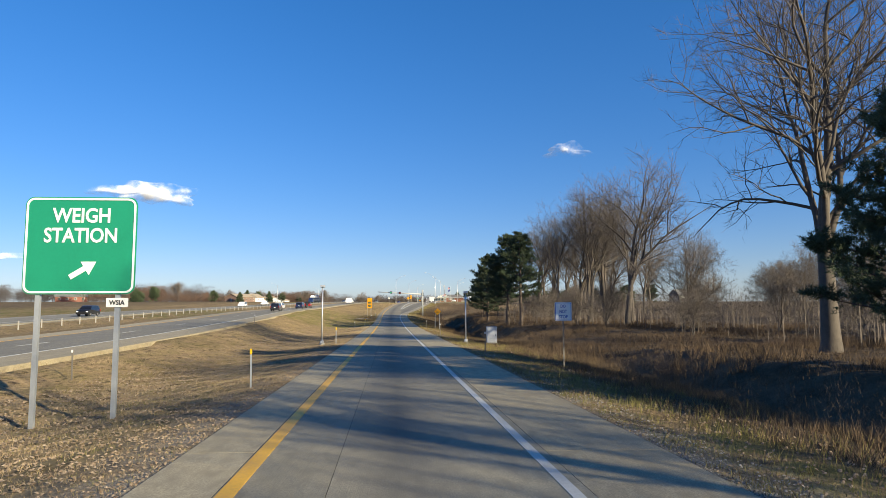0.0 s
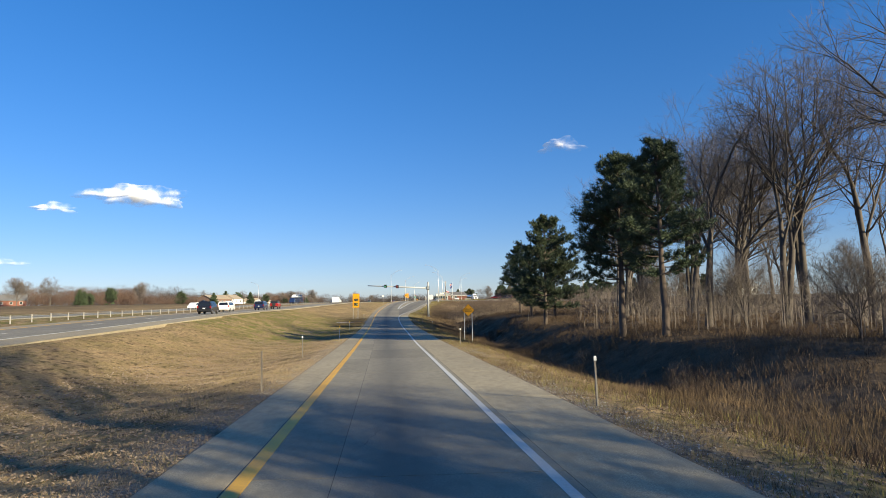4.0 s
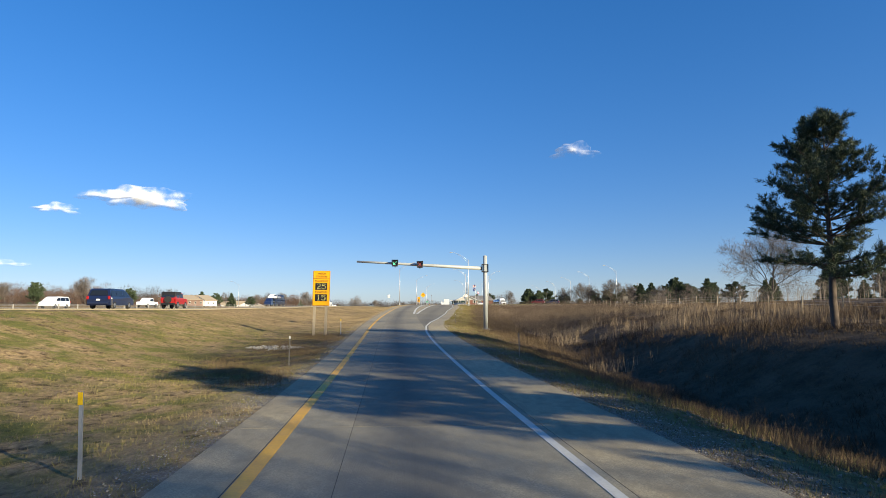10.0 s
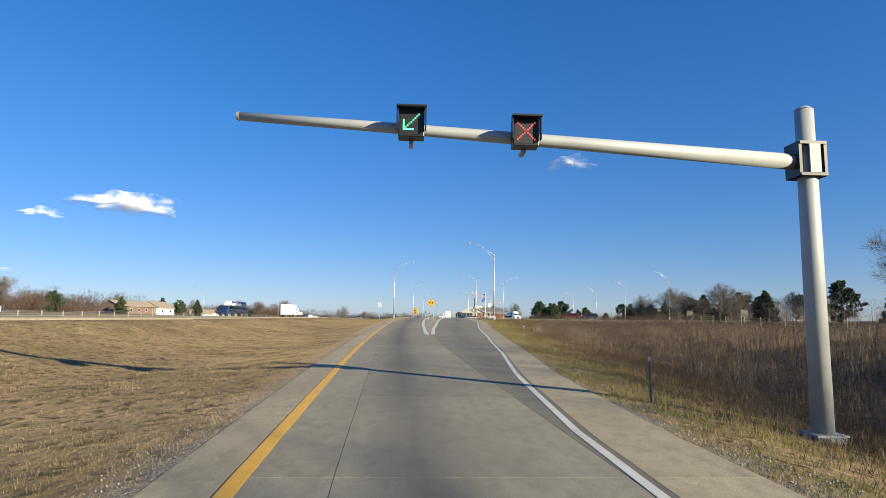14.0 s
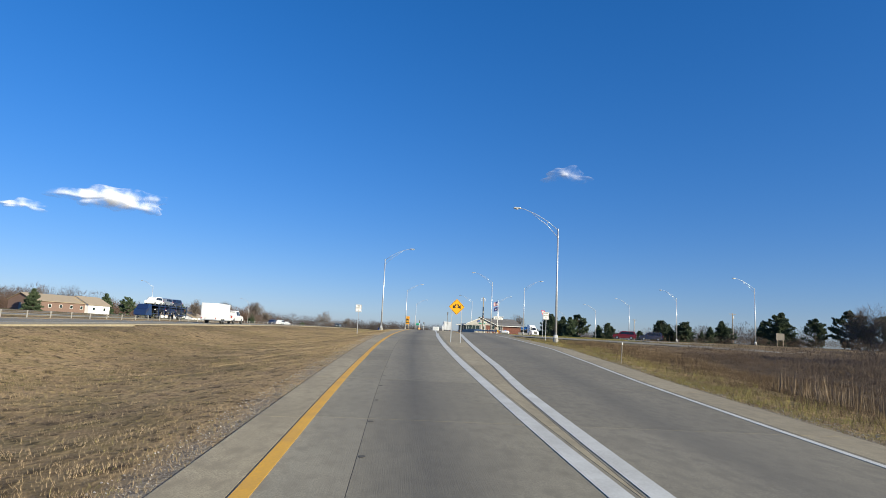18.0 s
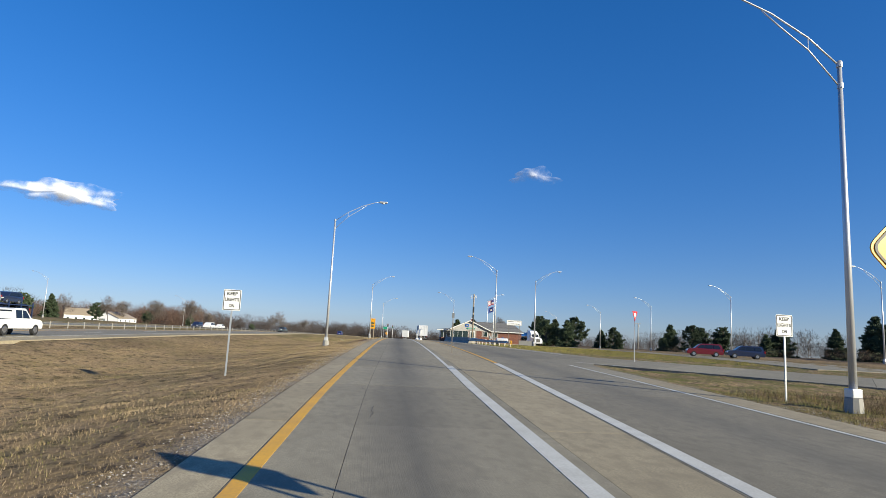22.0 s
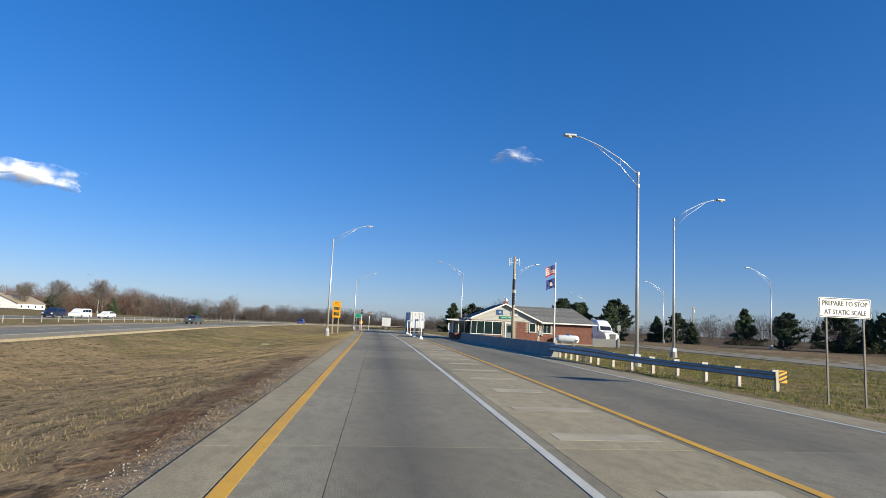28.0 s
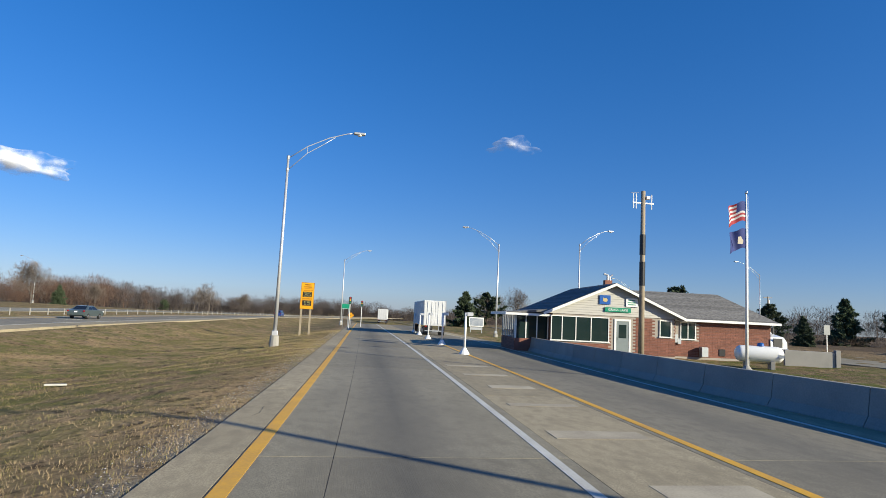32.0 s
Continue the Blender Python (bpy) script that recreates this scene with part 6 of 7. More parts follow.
far_bare = [bare_tree(51, "distant leafless tree with rounded crown", H=12, R=5.4, low=.18, limbs=4, laterals=9, tip=.014, twig=(.5, 1.1), girth=.017, open_=.45), bare_tree(52, "distant leafless tree with fine twigs", H=12, R=4.6, low=.20, stems=2, limbs=2, laterals=9, tip=.014, twig=(.5, 1.1), girth=.016, open_=.4)]
spots = [(-157, 258, 12, 0), (-149, 266, 12.5, 60), (-149, 353, 13, 120), (-91, 445, 9, 180), (-102, 523, 11.5, 240), (-65, 633, 12, 300), (-80, 506, 12, 30), (-55, 618, 14, 90), (-43, 640, 10.5, 150), (-170, 200, 10, 12), (-160, 160, 9, 40), (-180, 300, 12, 70), (-175, 340, 10, 100), (-130, 400, 9, 130), (-90, 580, 9, 20), (-140, 520, 12, 50), (-128, 560, 12, 80), (-150, 90, 9, 35), (-165, 40, 10, 70), (-155, 0, 9, 95)]
spread_copies(far_bare, spots, 12, "distant leafless trees")


def woods(name, label, line_pts, depth, count, h, seed, mat, fat=.16, sprays=50, stems=True):
    """Far woodland: many stems with sprays of twigs, one mesh."""
    rg = np.random.default_rng(seed)
    pts = np.array(line_pts, float)
    seg = np.r_[0, np.cumsum(np.hypot(*np.diff(pts, axis=0).T))]
    s = rg.uniform(0, seg[-1], count)
    x = np.interp(s, seg, pts[:, 0]) + np.clip(rg.normal(0, 1, count), -1.5, 1.5) * depth
    y = np.interp(s, seg, pts[:, 1]) + rg.uniform(-depth, depth, count)
    u = x - cx(np.clip(y, -200, 480))
    far_off = (u > u_right(y) + 3.5) | (u < u_left(y) - 3.5) | (y > 480)
    x, y, s = x[far_off], y[far_off], s[far_off]
    count = len(x)
    z = gz(x, y)
    H = h * rg.uniform(.55, 1.15, count) * (1 + .18 * np.sin(s / 37.0) + .1 * np.sin(s / 11.0))
    V = []
    c = np.stack([x, y, z + H * .50], 1)
    ax = np.stack([H * .36, H * .36, H * .48], 1)
    for k in range(sprays):
        g = rg.normal(0, 1, (count, 3))
        g /= np.linalg.norm(g, axis=1)[:, None]
        g *= rg.uniform(.05, 1, (count, 1)) ** .5
        g[:, 2] = np.where(g[:, 2] > .75, g[:, 2] * .85, g[:, 2])
        o = g * .7 + rg.normal(0, .45, (count, 3)) + np.array([0, 0, .9])
        o /= np.linalg.norm(o, axis=1)[:, None]
        b = c + g * ax
        e = b + o * (H * rg.uniform(.05, .16, count))[:, None]
        w = np.cross(o, rg.normal(0, 1, (count, 3)))
        w *= (H * fat * .16 * rg.uniform(.4, 1, count) / (np.linalg.norm(w, axis=1) + 1e-9))[:, None]
        V.append(np.stack([b - w, b + w, e], 1))
    sw = H * .012
    st = np.stack([np.stack([x - sw, y, z - .5], 1), np.stack([x + sw, y, z - .5], 1), np.stack([x, y, z + H * .85], 1)], 1)
    v = np.concatenate(V + ([st] if stems else [])).reshape(-1, 3)
    ob = part(name, raw(v, np.arange(len(v)).reshape(-1, 3)), mat)
    tagged(ob, label, "woodland", kind="stuff")


WEED = material("dead weed thicket", (.165, .123, .094), .95, 0, (.066, .049, .037), .35, 4, world=True, amount=.9, spec=.1)
FARW = material("far leafless wood", (.082, .064, .058), .95, 0, (.047, .039, .036), .05, .6, world=True)
FARW2 = material("far russet wood", (.133, .078, .055), .95, 0, (.078, .051, .039), .05, .6, world=True)
woods("far_woods", "brown leafless woodland along the horizon", [(-420, 380), (-300, 560), (-230, 720), (-150, 860), (-40, 980), (80, 1080), (240, 1100)], 24, 1500, 17, 61, FARW, .030, 480)
woods("far_woods", "russet woodland on a low rise", [(-260, 420), (-200, 560), (-160, 640), (-120, 700)], 14, 300, 13, 62, FARW2, .030, 480)
woods("far_woods", "brown leafless woodland beyond the yard", [(120, 1000), (150, 760), (160, 560), (170, 440)], 16, 480, 9.5, 63, FARW, .034, 420)
woods("brush", "dense leafless brush below the trees", [(40, -25), (44, 0), (40, 20), (36, 34), (30, 50), (30, 66), (40, 90)], 7, 520, 3.6, 65, TWIG, .03, 110)
woods("brush", "leafless brush along the fence", [(50, 120), (60, 160), (56, 190), (52, 225), (60, 245)], 7, 420, 2.8, 66, TWIG, .03, 100)
woods("brush", "leafless brush beyond the yard", [(84, 255), (92, 310), (96, 370), (98, 430), (96, 480)], 6, 1500, 2.0, 67, WEED, .022, 110, False)

woods("brush", "knee-high brown weed thicket on the ditch bank", [(17.5, -40), (18, -10), (18, 25), (17.5, 60), (17, 100), (15, 130)], 3.5, 1500, 1.15, 68, WEED, .022, 100, False)
woods("brush", "dense brown weed thicket between the ramp and the field", [(13, 138), (17, 165), (23, 195), (27, 222)], 7, 3600, 1.6, 69, WEED, .020, 90, False)


# ---- grass ----
GRASS = material("dry straw grass blades", (.406, .302, .187), .9, 0, (.211, .156, .086), .45, 5, world=True, amount=.9, spec=.1)
GRASS_G = material("winter green grass blades", (.156, .156, .043), .9, 0, (.265, .218, .086), .5, 5, world=True, amount=.9, spec=.1)
GRASS_B = material("brown dry grass blades", (.190, .135, .082), .9, 0, (.090, .064, .039), .4, 5, world=True, amount=.9, spec=.1)
TALL = material("tall brown weed stalks", (.172, .119, .078), .9, 0, (.047, .034, .025), .16, 2.5, world=True, amount=.9, spec=.1)

REED = material("pale dead reed", (.33, .255, .18), .9, 0, (.15, .108, .075), .3, 4, world=True, amount=.9, spec=.1)


def grass(name, label, x, y, h, blades, width, mat, seed, lean=.45, loose=.06):
    rg = np.random.default_rng(seed)
    n = len(x)
    z = gz(x, y)
    p = np.repeat(np.stack([x, y, z], 1), blades, 0)
    m = len(p)
    p[:, :2] += rg.normal(0, loose, (m, 2))
    p[:, 2] = gz(p[:, 0], p[:, 1])
    hh = np.repeat(h, blades) * rg.uniform(.5, 1.15, m)
    a = rg.uniform(0, 6.283, m)
    d = np.stack([np.cos(a) * lean * rg.uniform(0, 1, m), np.sin(a) * lean * rg.uniform(0, 1, m), np.ones(m)], 1)
    s = np.stack([-np.sin(a + 1), np.cos(a + 1), np.zeros(m)], 1) * (width * rg.uniform(.6, 1.3, m))[:, None]
    top = p + d * hh[:, None]
    p[:, 2] -= .03
    v = np.stack([p - s, p + s, top], 1).reshape(-1, 3)
    ob = part(name, raw(v, np.arange(len(v)).reshape(-1, 3)), mat)
    tagged(ob, label, "grass", kind="stuff")


def field(n, seed, y0, y1, left, d0, d1, power=1.6):
    """Random spots beside the ramp, denser near its edge."""
    rg = np.random.default_rng(seed)
    y = rg.uniform(y0, y1, n)
    d = d0 + (d1 - d0) * rg.uniform(0, 1, n) ** power
    x = cx(y) + (u_left(y) - d if left else u_right(y) + d)
    if left:
        ok = x > xe(y) + 3.3
        x, y, d = x[ok], y[ok], d[ok]
    return x, y, d


x, y, d = field(62000, 71, -42, 400, True, .25, 16)
patch = np.sin(x * .35 + y * .11) + np.sin(y * .23 - x * .4) + np.random.default_rng(5).normal(0, .5, len(x))
hh = np.clip(.055 + .02 * patch + .03 * np.clip(d / 4, 0, 1), .03, .14)
green_l = np.clip(knots(y, (-60, .2), (20, .1), (55, .15), (66, .8), (110, .85), (126, .7), (140, .08), (320, .12), (345, .4), (420, .4)), 0, 1)
bare = (y > 291) & (y < 317) & (np.abs(d - 1.2) < .9)
x, y, hh, green_l = x[~bare], y[~bare], hh[~bare], green_l[~bare]
gsel = np.random.default_rng(6).uniform(0, 1, len(x)) < green_l
grass("grass", "dry straw grass on the verge", x[~gsel], y[~gsel], hh[~gsel], 15, .0045, GRASS, 81, 1.3, .22)
grass("grass", "green winter grass in the verge's hollow", x[gsel], y[gsel], hh[gsel], 15, .0045, GRASS_G, 82, 1.3, .22)
x, y, d = field(3200, 77, 96, 127, True, .5, 5, 1.2)
weed_h = np.clip(.20 + .16 * np.sin(x * 1.1 + y * .6) + .10 * np.sin(y * 1.7 - x), .05, .45)
grass("grass", "brown dead weeds along the ramp's left edge", x, y, weed_h * .7, 8, .005, GRASS_B, 88, .9, .18)
x, y, d = field(30000, 72, -42, 245, False, .2, 9)
hh = np.clip(.10 + .05 * d + .05 * np.sin(x * .8 + y * .3), .06, .5)
gsel = np.random.default_rng(7).uniform(0, 1, len(x)) < knots(y, (-60, .8), (0, .5), (30, .2), (90, .5), (240, .6)) * np.clip(1.5 - d / 3.5, 0, 1)
grass("grass", "dry grass along the ramp's right edge", x[~gsel], y[~gsel], hh[~gsel], 9, .006, GRASS_B, 83, 1.0, .15)
grass("grass", "green grass along the ramp's right edge", x[gsel], y[gsel], hh[gsel], 9, .006, GRASS_G, 84, 1.0, .15)
x, y, d = field(44000, 73, -42, 240, False, 3.0, 40, 1.3)
keep = (y < 205) | (d < 20)
x, y, d = x[keep], y[keep], d[keep]
hh = np.clip(.45 + .25 * np.sin(x * .5 + y * .21) + .25 * np.sin(y * .4 - x * .3), .2, 1.1) * np.clip((d - 2.5) / 4, .4, 1) * knots(y, (0, 1), (125, .9), (145, .6), (225, .45))
grass("tall_grass", "tall brown dead weeds and grass beside the ditch", x, y, hh * .8, 11, .011, TALL, 85, .95, .16)
rg9 = np.random.default_rng(9)
cx9, cy9 = rg9.uniform(11, 34, 150), rg9.uniform(112, 200, 150)
x, y = (np.repeat(c_, 26) + rg9.normal(0, .8, 150 * 26) for c_ in (cx9, cy9))
keep = x - cx(y) > u_right(y) + 5
grass("tall_grass", "pale upright reed clumps in the ditch field", x[keep], y[keep], rg9.uniform(.7, 1.25, keep.sum()), 7, .011, REED, 89, .28, .12)
rg8 = np.random.default_rng(8)
x = rg8.uniform(14, 36, 26000)
y = rg8.uniform(272, 345, 26000)
u_ = x - cx(y)
keep = (u_ > u_right(y) + .2) & (u_ < 36.8) & ~((y < 285) & (x > 12) & (y < 300 - x * .9))
x, y = x[keep], y[keep]
grass("grass", "short green winter grass beside the guard rail", x, y, np.full(len(x), .10), 5, .012, GRASS_G, 86)


def scatter_bits(name, label, n, seed, y0, y1, left, d1, size, mat, lift=.01):
    """Fallen leaves or stones: small bent or lumpy pieces on the ground, one mesh."""
    x, y, d = field(n, seed, y0, y1, left, .05, d1, 1.8)
    rg = np.random.default_rng(seed)
    n = len(x)
    c = np.stack([x, y, gz(x, y) + lift], 1)
    a = rg.uniform(0, 6.283, n)
    s = size * rg.uniform(.5, 1.4, n)
    e = np.stack([np.cos(a), np.sin(a), rg.normal(0, .35, n)], 1) * s[:, None]
    f = np.stack([-np.sin(a), np.cos(a), rg.normal(0, .35, n)], 1) * (s * .7)[:, None]
    up = np.zeros((n, 3))
    up[:, 2] = s * .55
    v = np.stack([c - e, c - f, c + e, c + f, c + up], 1).reshape(-1, 3)
    i = np.arange(n)[:, None] * 5
    q = np.concatenate([i + np.array([[0, 1, 4]]), i + np.array([[1, 2, 4]]), i + np.array([[2, 3, 4]]), i + np.array([[3, 0, 4]])])
    tagged(part(name, raw(v, q), mat), label, "litter", kind="stuff")


LEAFM = material("dry fallen leaves", (.300, .236, .169), .9, 0, (.15, .095, .058), 6, 30, world=True, amount=1.0)
STONE = material("pale crushed stone", (.40, .37, .32), .9, 0, (.17, .145, .12), 5, 30, world=True, amount=1.0)
scatter_bits("fallen_leaves", "pale brown fallen leaves in the grass", 30000, 91, -42, 62, True, 9, .042, LEAFM)
scatter_bits("fallen_leaves", "brown fallen leaves at the ramp's edge", 12000, 92, -42, 130, False, 4, .042, LEAFM)
scatter_bits("gravel", "pale gravel along the ramp's edge", 16000, 93, 20, 400, True, .8, .018, STONE)
scatter_bits("gravel", "pale gravel along the ramp's edge", 14000, 94, -42, 240, False, 1.2, .024, STONE)


def riprap(label, cx_, cy_, rx_, ry_, n, seed, size):
    """A patch of pale broken stones, one mesh."""
    rg = np.random.default_rng(seed)
    a, r = rg.uniform(0, 6.283, n), np.sqrt(rg.uniform(0, 1, n))
    x, y = cx_ + np.cos(a) * r * rx_, cy_ + np.sin(a) * r * ry_
    c = np.stack([x, y, gz(x, y) + .02], 1)
    s = (size * rg.uniform(.5, 1.4, n))[:, None, None]
    k = np.array([[1, 0, 0], [0, 1, 0], [-1, 0, 0], [0, -1, 0], [0, 0, .7], [0, 0, -.7]], float)[None]
    v = (c[:, None] + s * k * rg.uniform(.6, 1.2, (n, 6, 1)) + rg.normal(0, .2, (n, 6, 3)) * s).reshape(-1, 3)
    t = np.array([[0, 1, 4], [1, 2, 4], [2, 3, 4], [3, 0, 4], [1, 0, 5], [2, 1, 5], [3, 2, 5], [0, 3, 5]])
    f = (np.arange(n)[:, None, None] * 6 + t[None]).reshape(-1, 3)
    tagged(part("stones", raw(v, f), RIP), label, "stones", kind="stuff")


RIP = material("pale broken limestone", (.390, .367, .328), .9, 0, (.250, .226, .195), 4, 30, world=True, amount=.9)
riprap("pale broken stones in the verge's hollow", -9.2, 113, 1.6, 1.0, 160, 301, .10)
riprap("pale broken stones round the sign post", 17.6, 269.4, 2.0, .6, 150, 302, .09)

# ---- vehicles ----
TINT = glassy("tinted car glass", (.012, .014, .016), .05)
LAMP_R = material("red tail lamp", (.35, .01, .01), .25)
LAMP_C = material("clear headlamp", (.7, .7, .7), .15)


def paint(name, c, metal=.2):
    m = material(name, c, .28, metal, [q * .92 for q in c], 1, 10)
    m.node_tree.nodes["Principled BSDF"].inputs["Coat Weight"].default_value = .6
    return m


def wheel(parent, x, y, r, w, side):
    t = part("wheel", tubes((((x, y - side * .0, r), (x, y + side * .03, r), (x, y + side * w, r)), (r, r, r * .94)), sides=18), RUBBER, parent, "black tyre", smooth=False)
    part("rim", tubes((((x, y + side * (w - .02), r), (x, y + side * (w + .015), r)), (r * .62, r * .55)), sides=12), CHROME, t, "bright wheel rim")


def hull(profile, width, tuck, inset=0.0):
    """A body from its side outline (x, z): full width below the belt, tucked in towards the roof."""
    bm = bmesh.new()
    zs = [p[1] for p in profile]
    zb, zt = min(zs), max(zs)
    sides = []
    for s in (-1, 1):
        row = []
        for x, z in profile:
            k = max(0.0, (z - zb) / (zt - zb) - .55) / .45
            row.append(bm.verts.new((x, s * (width / 2 - inset - tuck * k), z)))
        sides.append(row)
    n = len(profile)
    for k in range(n):
        j = (k + 1) % n
        bm.faces.new((sides[0][k], sides[0][j], sides[1][j], sides[1][k]))
    bm.faces.new(sides[0][::-1])
    bm.faces.new(sides[1])
    bmesh.ops.recalc_face_normals(bm, faces=bm.faces)
    bmesh.ops.bevel(bm, geom=[e for e in bm.edges if len(e.link_faces) == 2 and e.calc_face_angle(0) > .35], offset=.04, segments=2, affect="EDGES")
    return bm


def side_glass(parent, quads, width, tuck, zb, zt):
    for q in quads:
        for s in (-1, 1):
            v = []
            for x, z in q:
                k = max(0.0, (z - zb) / (zt - zb) - .55) / .45
                y = s * (width / 2 - tuck * k + .006)
                v.append((x, y, z))
            v += [(x, y - s * .02, z) for x, y, z in v]
            n = len(q)
            part("side_window", raw(v, [[*range(n)], ] if n == 4 else [[0, 1, 2, 3]]), TINT, parent)


def car(name, label, colour, m, style="suv", rear_dark=None):
    """Length along +x (front), built round its middle on the ground."""
    t = thing(name, label, "car" if style != "pickup" else "pickup truck", m)
    P = {
        "suv": ([(-2.25, .32), (-2.32, .75), (-2.25, 1.05), (-2.05, 1.62), (-1.85, 1.74), (.35, 1.74), (.75, 1.62), (1.35, 1.10), (2.15, 1.0), (2.35, .78), (2.35, .34)], 1.85, .18, [[(-1.95, 1.12), (-1.05, 1.12), (-1.05, 1.6), (-1.72, 1.6)], [(-.98, 1.12), (.0, 1.12), (.0, 1.6), (-.98, 1.6)], [(.07, 1.12), (1.05, 1.12), (.55, 1.58), (.07, 1.6)]], (-1.35, 1.45), .36),
        "van": ([(-2.5, .30), (-2.55, .8), (-2.48, 1.1), (-2.3, 1.68), (-2.1, 1.78), (.5, 1.78), (1.0, 1.62), (1.75, 1.08), (2.35, .92), (2.5, .7), (2.48, .32)], 1.95, .16, [[(-2.25, 1.12), (-1.2, 1.12), (-1.2, 1.62), (-2.1, 1.62)], [(-1.12, 1.12), (.1, 1.12), (.1, 1.62), (-1.12, 1.62)], [(.18, 1.12), (1.35, 1.12), (.8, 1.58), (.18, 1.62)]], (-1.55, 1.5), .33),
        "sedan": ([(-2.3, .32), (-2.38, .7), (-2.3, .95), (-1.75, 1.02), (-1.0, 1.42), (.2, 1.45), (1.0, 1.0), (2.1, .86), (2.35, .66), (2.33, .32)], 1.8, .22, [[(-1.45, 1.03), (-.5, 1.03), (-.5, 1.36), (-.95, 1.34)], [(-.44, 1.03), (.8, 1.02), (.2, 1.36), (-.44, 1.37)]], (-1.4, 1.4), .32),
        "pickup": ([(-2.95, .5), (-2.98, 1.12), (-.95, 1.16), (-.85, 1.86), (-.6, 1.95), (.6, 1.95), (1.25, 1.25), (2.6, 1.15), (2.85, .9), (2.85, .5)], 2.0, .14, [[(-.72, 1.24), (.05, 1.24), (.05, 1.82), (-.72, 1.82)], [(.12, 1.24), (1.02, 1.24), (.56, 1.80), (.12, 1.82)]], (-1.9, 1.9), .42),
        "jeep": ([(-1.85, .5), (-1.88, 1.15), (-1.80, 1.85), (-.2, 1.87), (.35, 1.75), (.5, 1.2), (1.75, 1.12), (1.85, .85), (1.85, .5)], 1.7, .05, [[(-1.7, 1.25), (-.85, 1.25), (-.85, 1.75), (-1.7, 1.75)], [(-.78, 1.25), (.35, 1.25), (.22, 1.72), (-.78, 1.75)]], (-1.2, 1.2), .42),
    }[style]
    prof, W, tuck, quads, axles, r = P
    zb, zt = min(p[1] for p in prof), max(p[1] for p in prof)
    part("body", hull(prof, W, tuck), colour, t)
    side_glass(t, quads, W, tuck, zb, zt)
    x0 = min(p[0] for p in prof)
    x1 = max(p[0] for p in prof)
    if style in ("suv", "van", "jeep"):
        zc = prof[3][1] if style != "jeep" else 1.78
        xb0, xb1 = (prof[2][0], prof[3][0]) if style != "jeep" else (-1.87, -1.81)
        v = [(xb0 - .012, -W * .40, prof[2][1] + .06 if style != "jeep" else 1.25), (xb0 - .012, W * .40, prof[2][1] + .06 if style != "jeep" else 1.25), (xb1 - .035, W * .34, zc - .06), (xb1 - .035, -W * .34, zc - .06)]
        part("rear_window", raw(v + [(a + .02, b, c) for a, b, c in v], [[0, 1, 2, 3], [7, 6, 5, 4]]), TINT, t)
    if style == "sedan":
        v = [(-1.68, -.66, 1.06), (-1.68, .66, 1.06), (-1.06, .56, 1.41), (-1.06, -.56, 1.41)]
        part("rear_window", raw(v, [[0, 1, 2, 3]]), TINT, t)
    if style == "pickup":
        part("bed_floor", boxes((-2.8, -.8, .95, -1.0, .8, 1.18)), DARK, t)
        v = [(-.89, -.75, 1.3), (-.89, .75, 1.3), (-.87, .72, 1.8), (-.87, -.72, 1.8)]
        part("rear_window", raw(v, [[0, 1, 2, 3]]), TINT, t)
    for s in (-1, 1):
        part("tail_lamp", boxes((x0 - .03, s * W * .46 - .09, .82, x0 + .1, s * W * .46 + .09, 1.12 if style != "sedan" else .95), bevel=.02), LAMP_R, t, "red tail lamp")
        part("headlamp", boxes((x1 - .16, s * W * .40 - .16, .68, x1 + .01, s * W * .40 + .16, .86), bevel=.02), LAMP_C, t, "clear headlamp")
        for ax in axles:
            wheel(t, ax, s * (W / 2 - .2), r, .21, s)
    part("rear_bumper", boxes((x0 - .09, -W * .46, .42, x0 + .08, W * .46, .64), bevel=.03), DARK if style in ("jeep", "suv") else colour, t)
    part("plate_panel", boxes((x0 - .035, -.16, .72, x0 - .01, .16, .86)), SIGN_W, t)
    if style == "jeep":
        part("soft_top", boxes((-1.86, -.83, 1.2, -.15, .83, 1.92), bevel=.05), DARK, t, "black soft top")
        part("spare_wheel", tubes((((-2.08, 0, 1.02), (-1.88, 0, 1.02)), .38), sides=16), RUBBER, t, "spare wheel")
    return t


def box_trailer(m, label, L=5.0, H=2.2, W=2.2):
    t = thing("cargo_trailer", label, "trailer", m)
    wht = material("white trailer skin", (.78, .78, .77), .35, .1, (.70, .70, .70), 1, 8)
    part("body", boxes((-L / 2, -W / 2, .45, L / 2, W / 2, .45 + H), bevel=.04), wht, t)
    part("trim", boxes((-L / 2 - .02, -W / 2 - .02, .40, L / 2 + .02, W / 2 + .02, .52)), GALV, t)
    part("rear_door", boxes((-L / 2 - .03, -W / 2 + .1, .55, -L / 2, W / 2 - .1, .35 + H), bevel=.01), wht, t)
    part("side_door", boxes((L / 2 - 1.3, -W / 2 - .015, .6, L / 2 - .6, -W / 2, .3 + H)), wht, t)
    part("tongue", boxes((L / 2, -.08, .42, L / 2 + 1.3, .08, .52)), GALV, t)
    for s in (-1, 1):
        for x in (-.75, .05):
            wheel(t, x, s * (W / 2 - .12), .33, .2, s)
        part("tail_lamp", boxes((-L / 2 - .05, s * .95 - .06, .6, -L / 2 - .02, s * .95 + .06, .75)), LAMP_R, t)
    return t


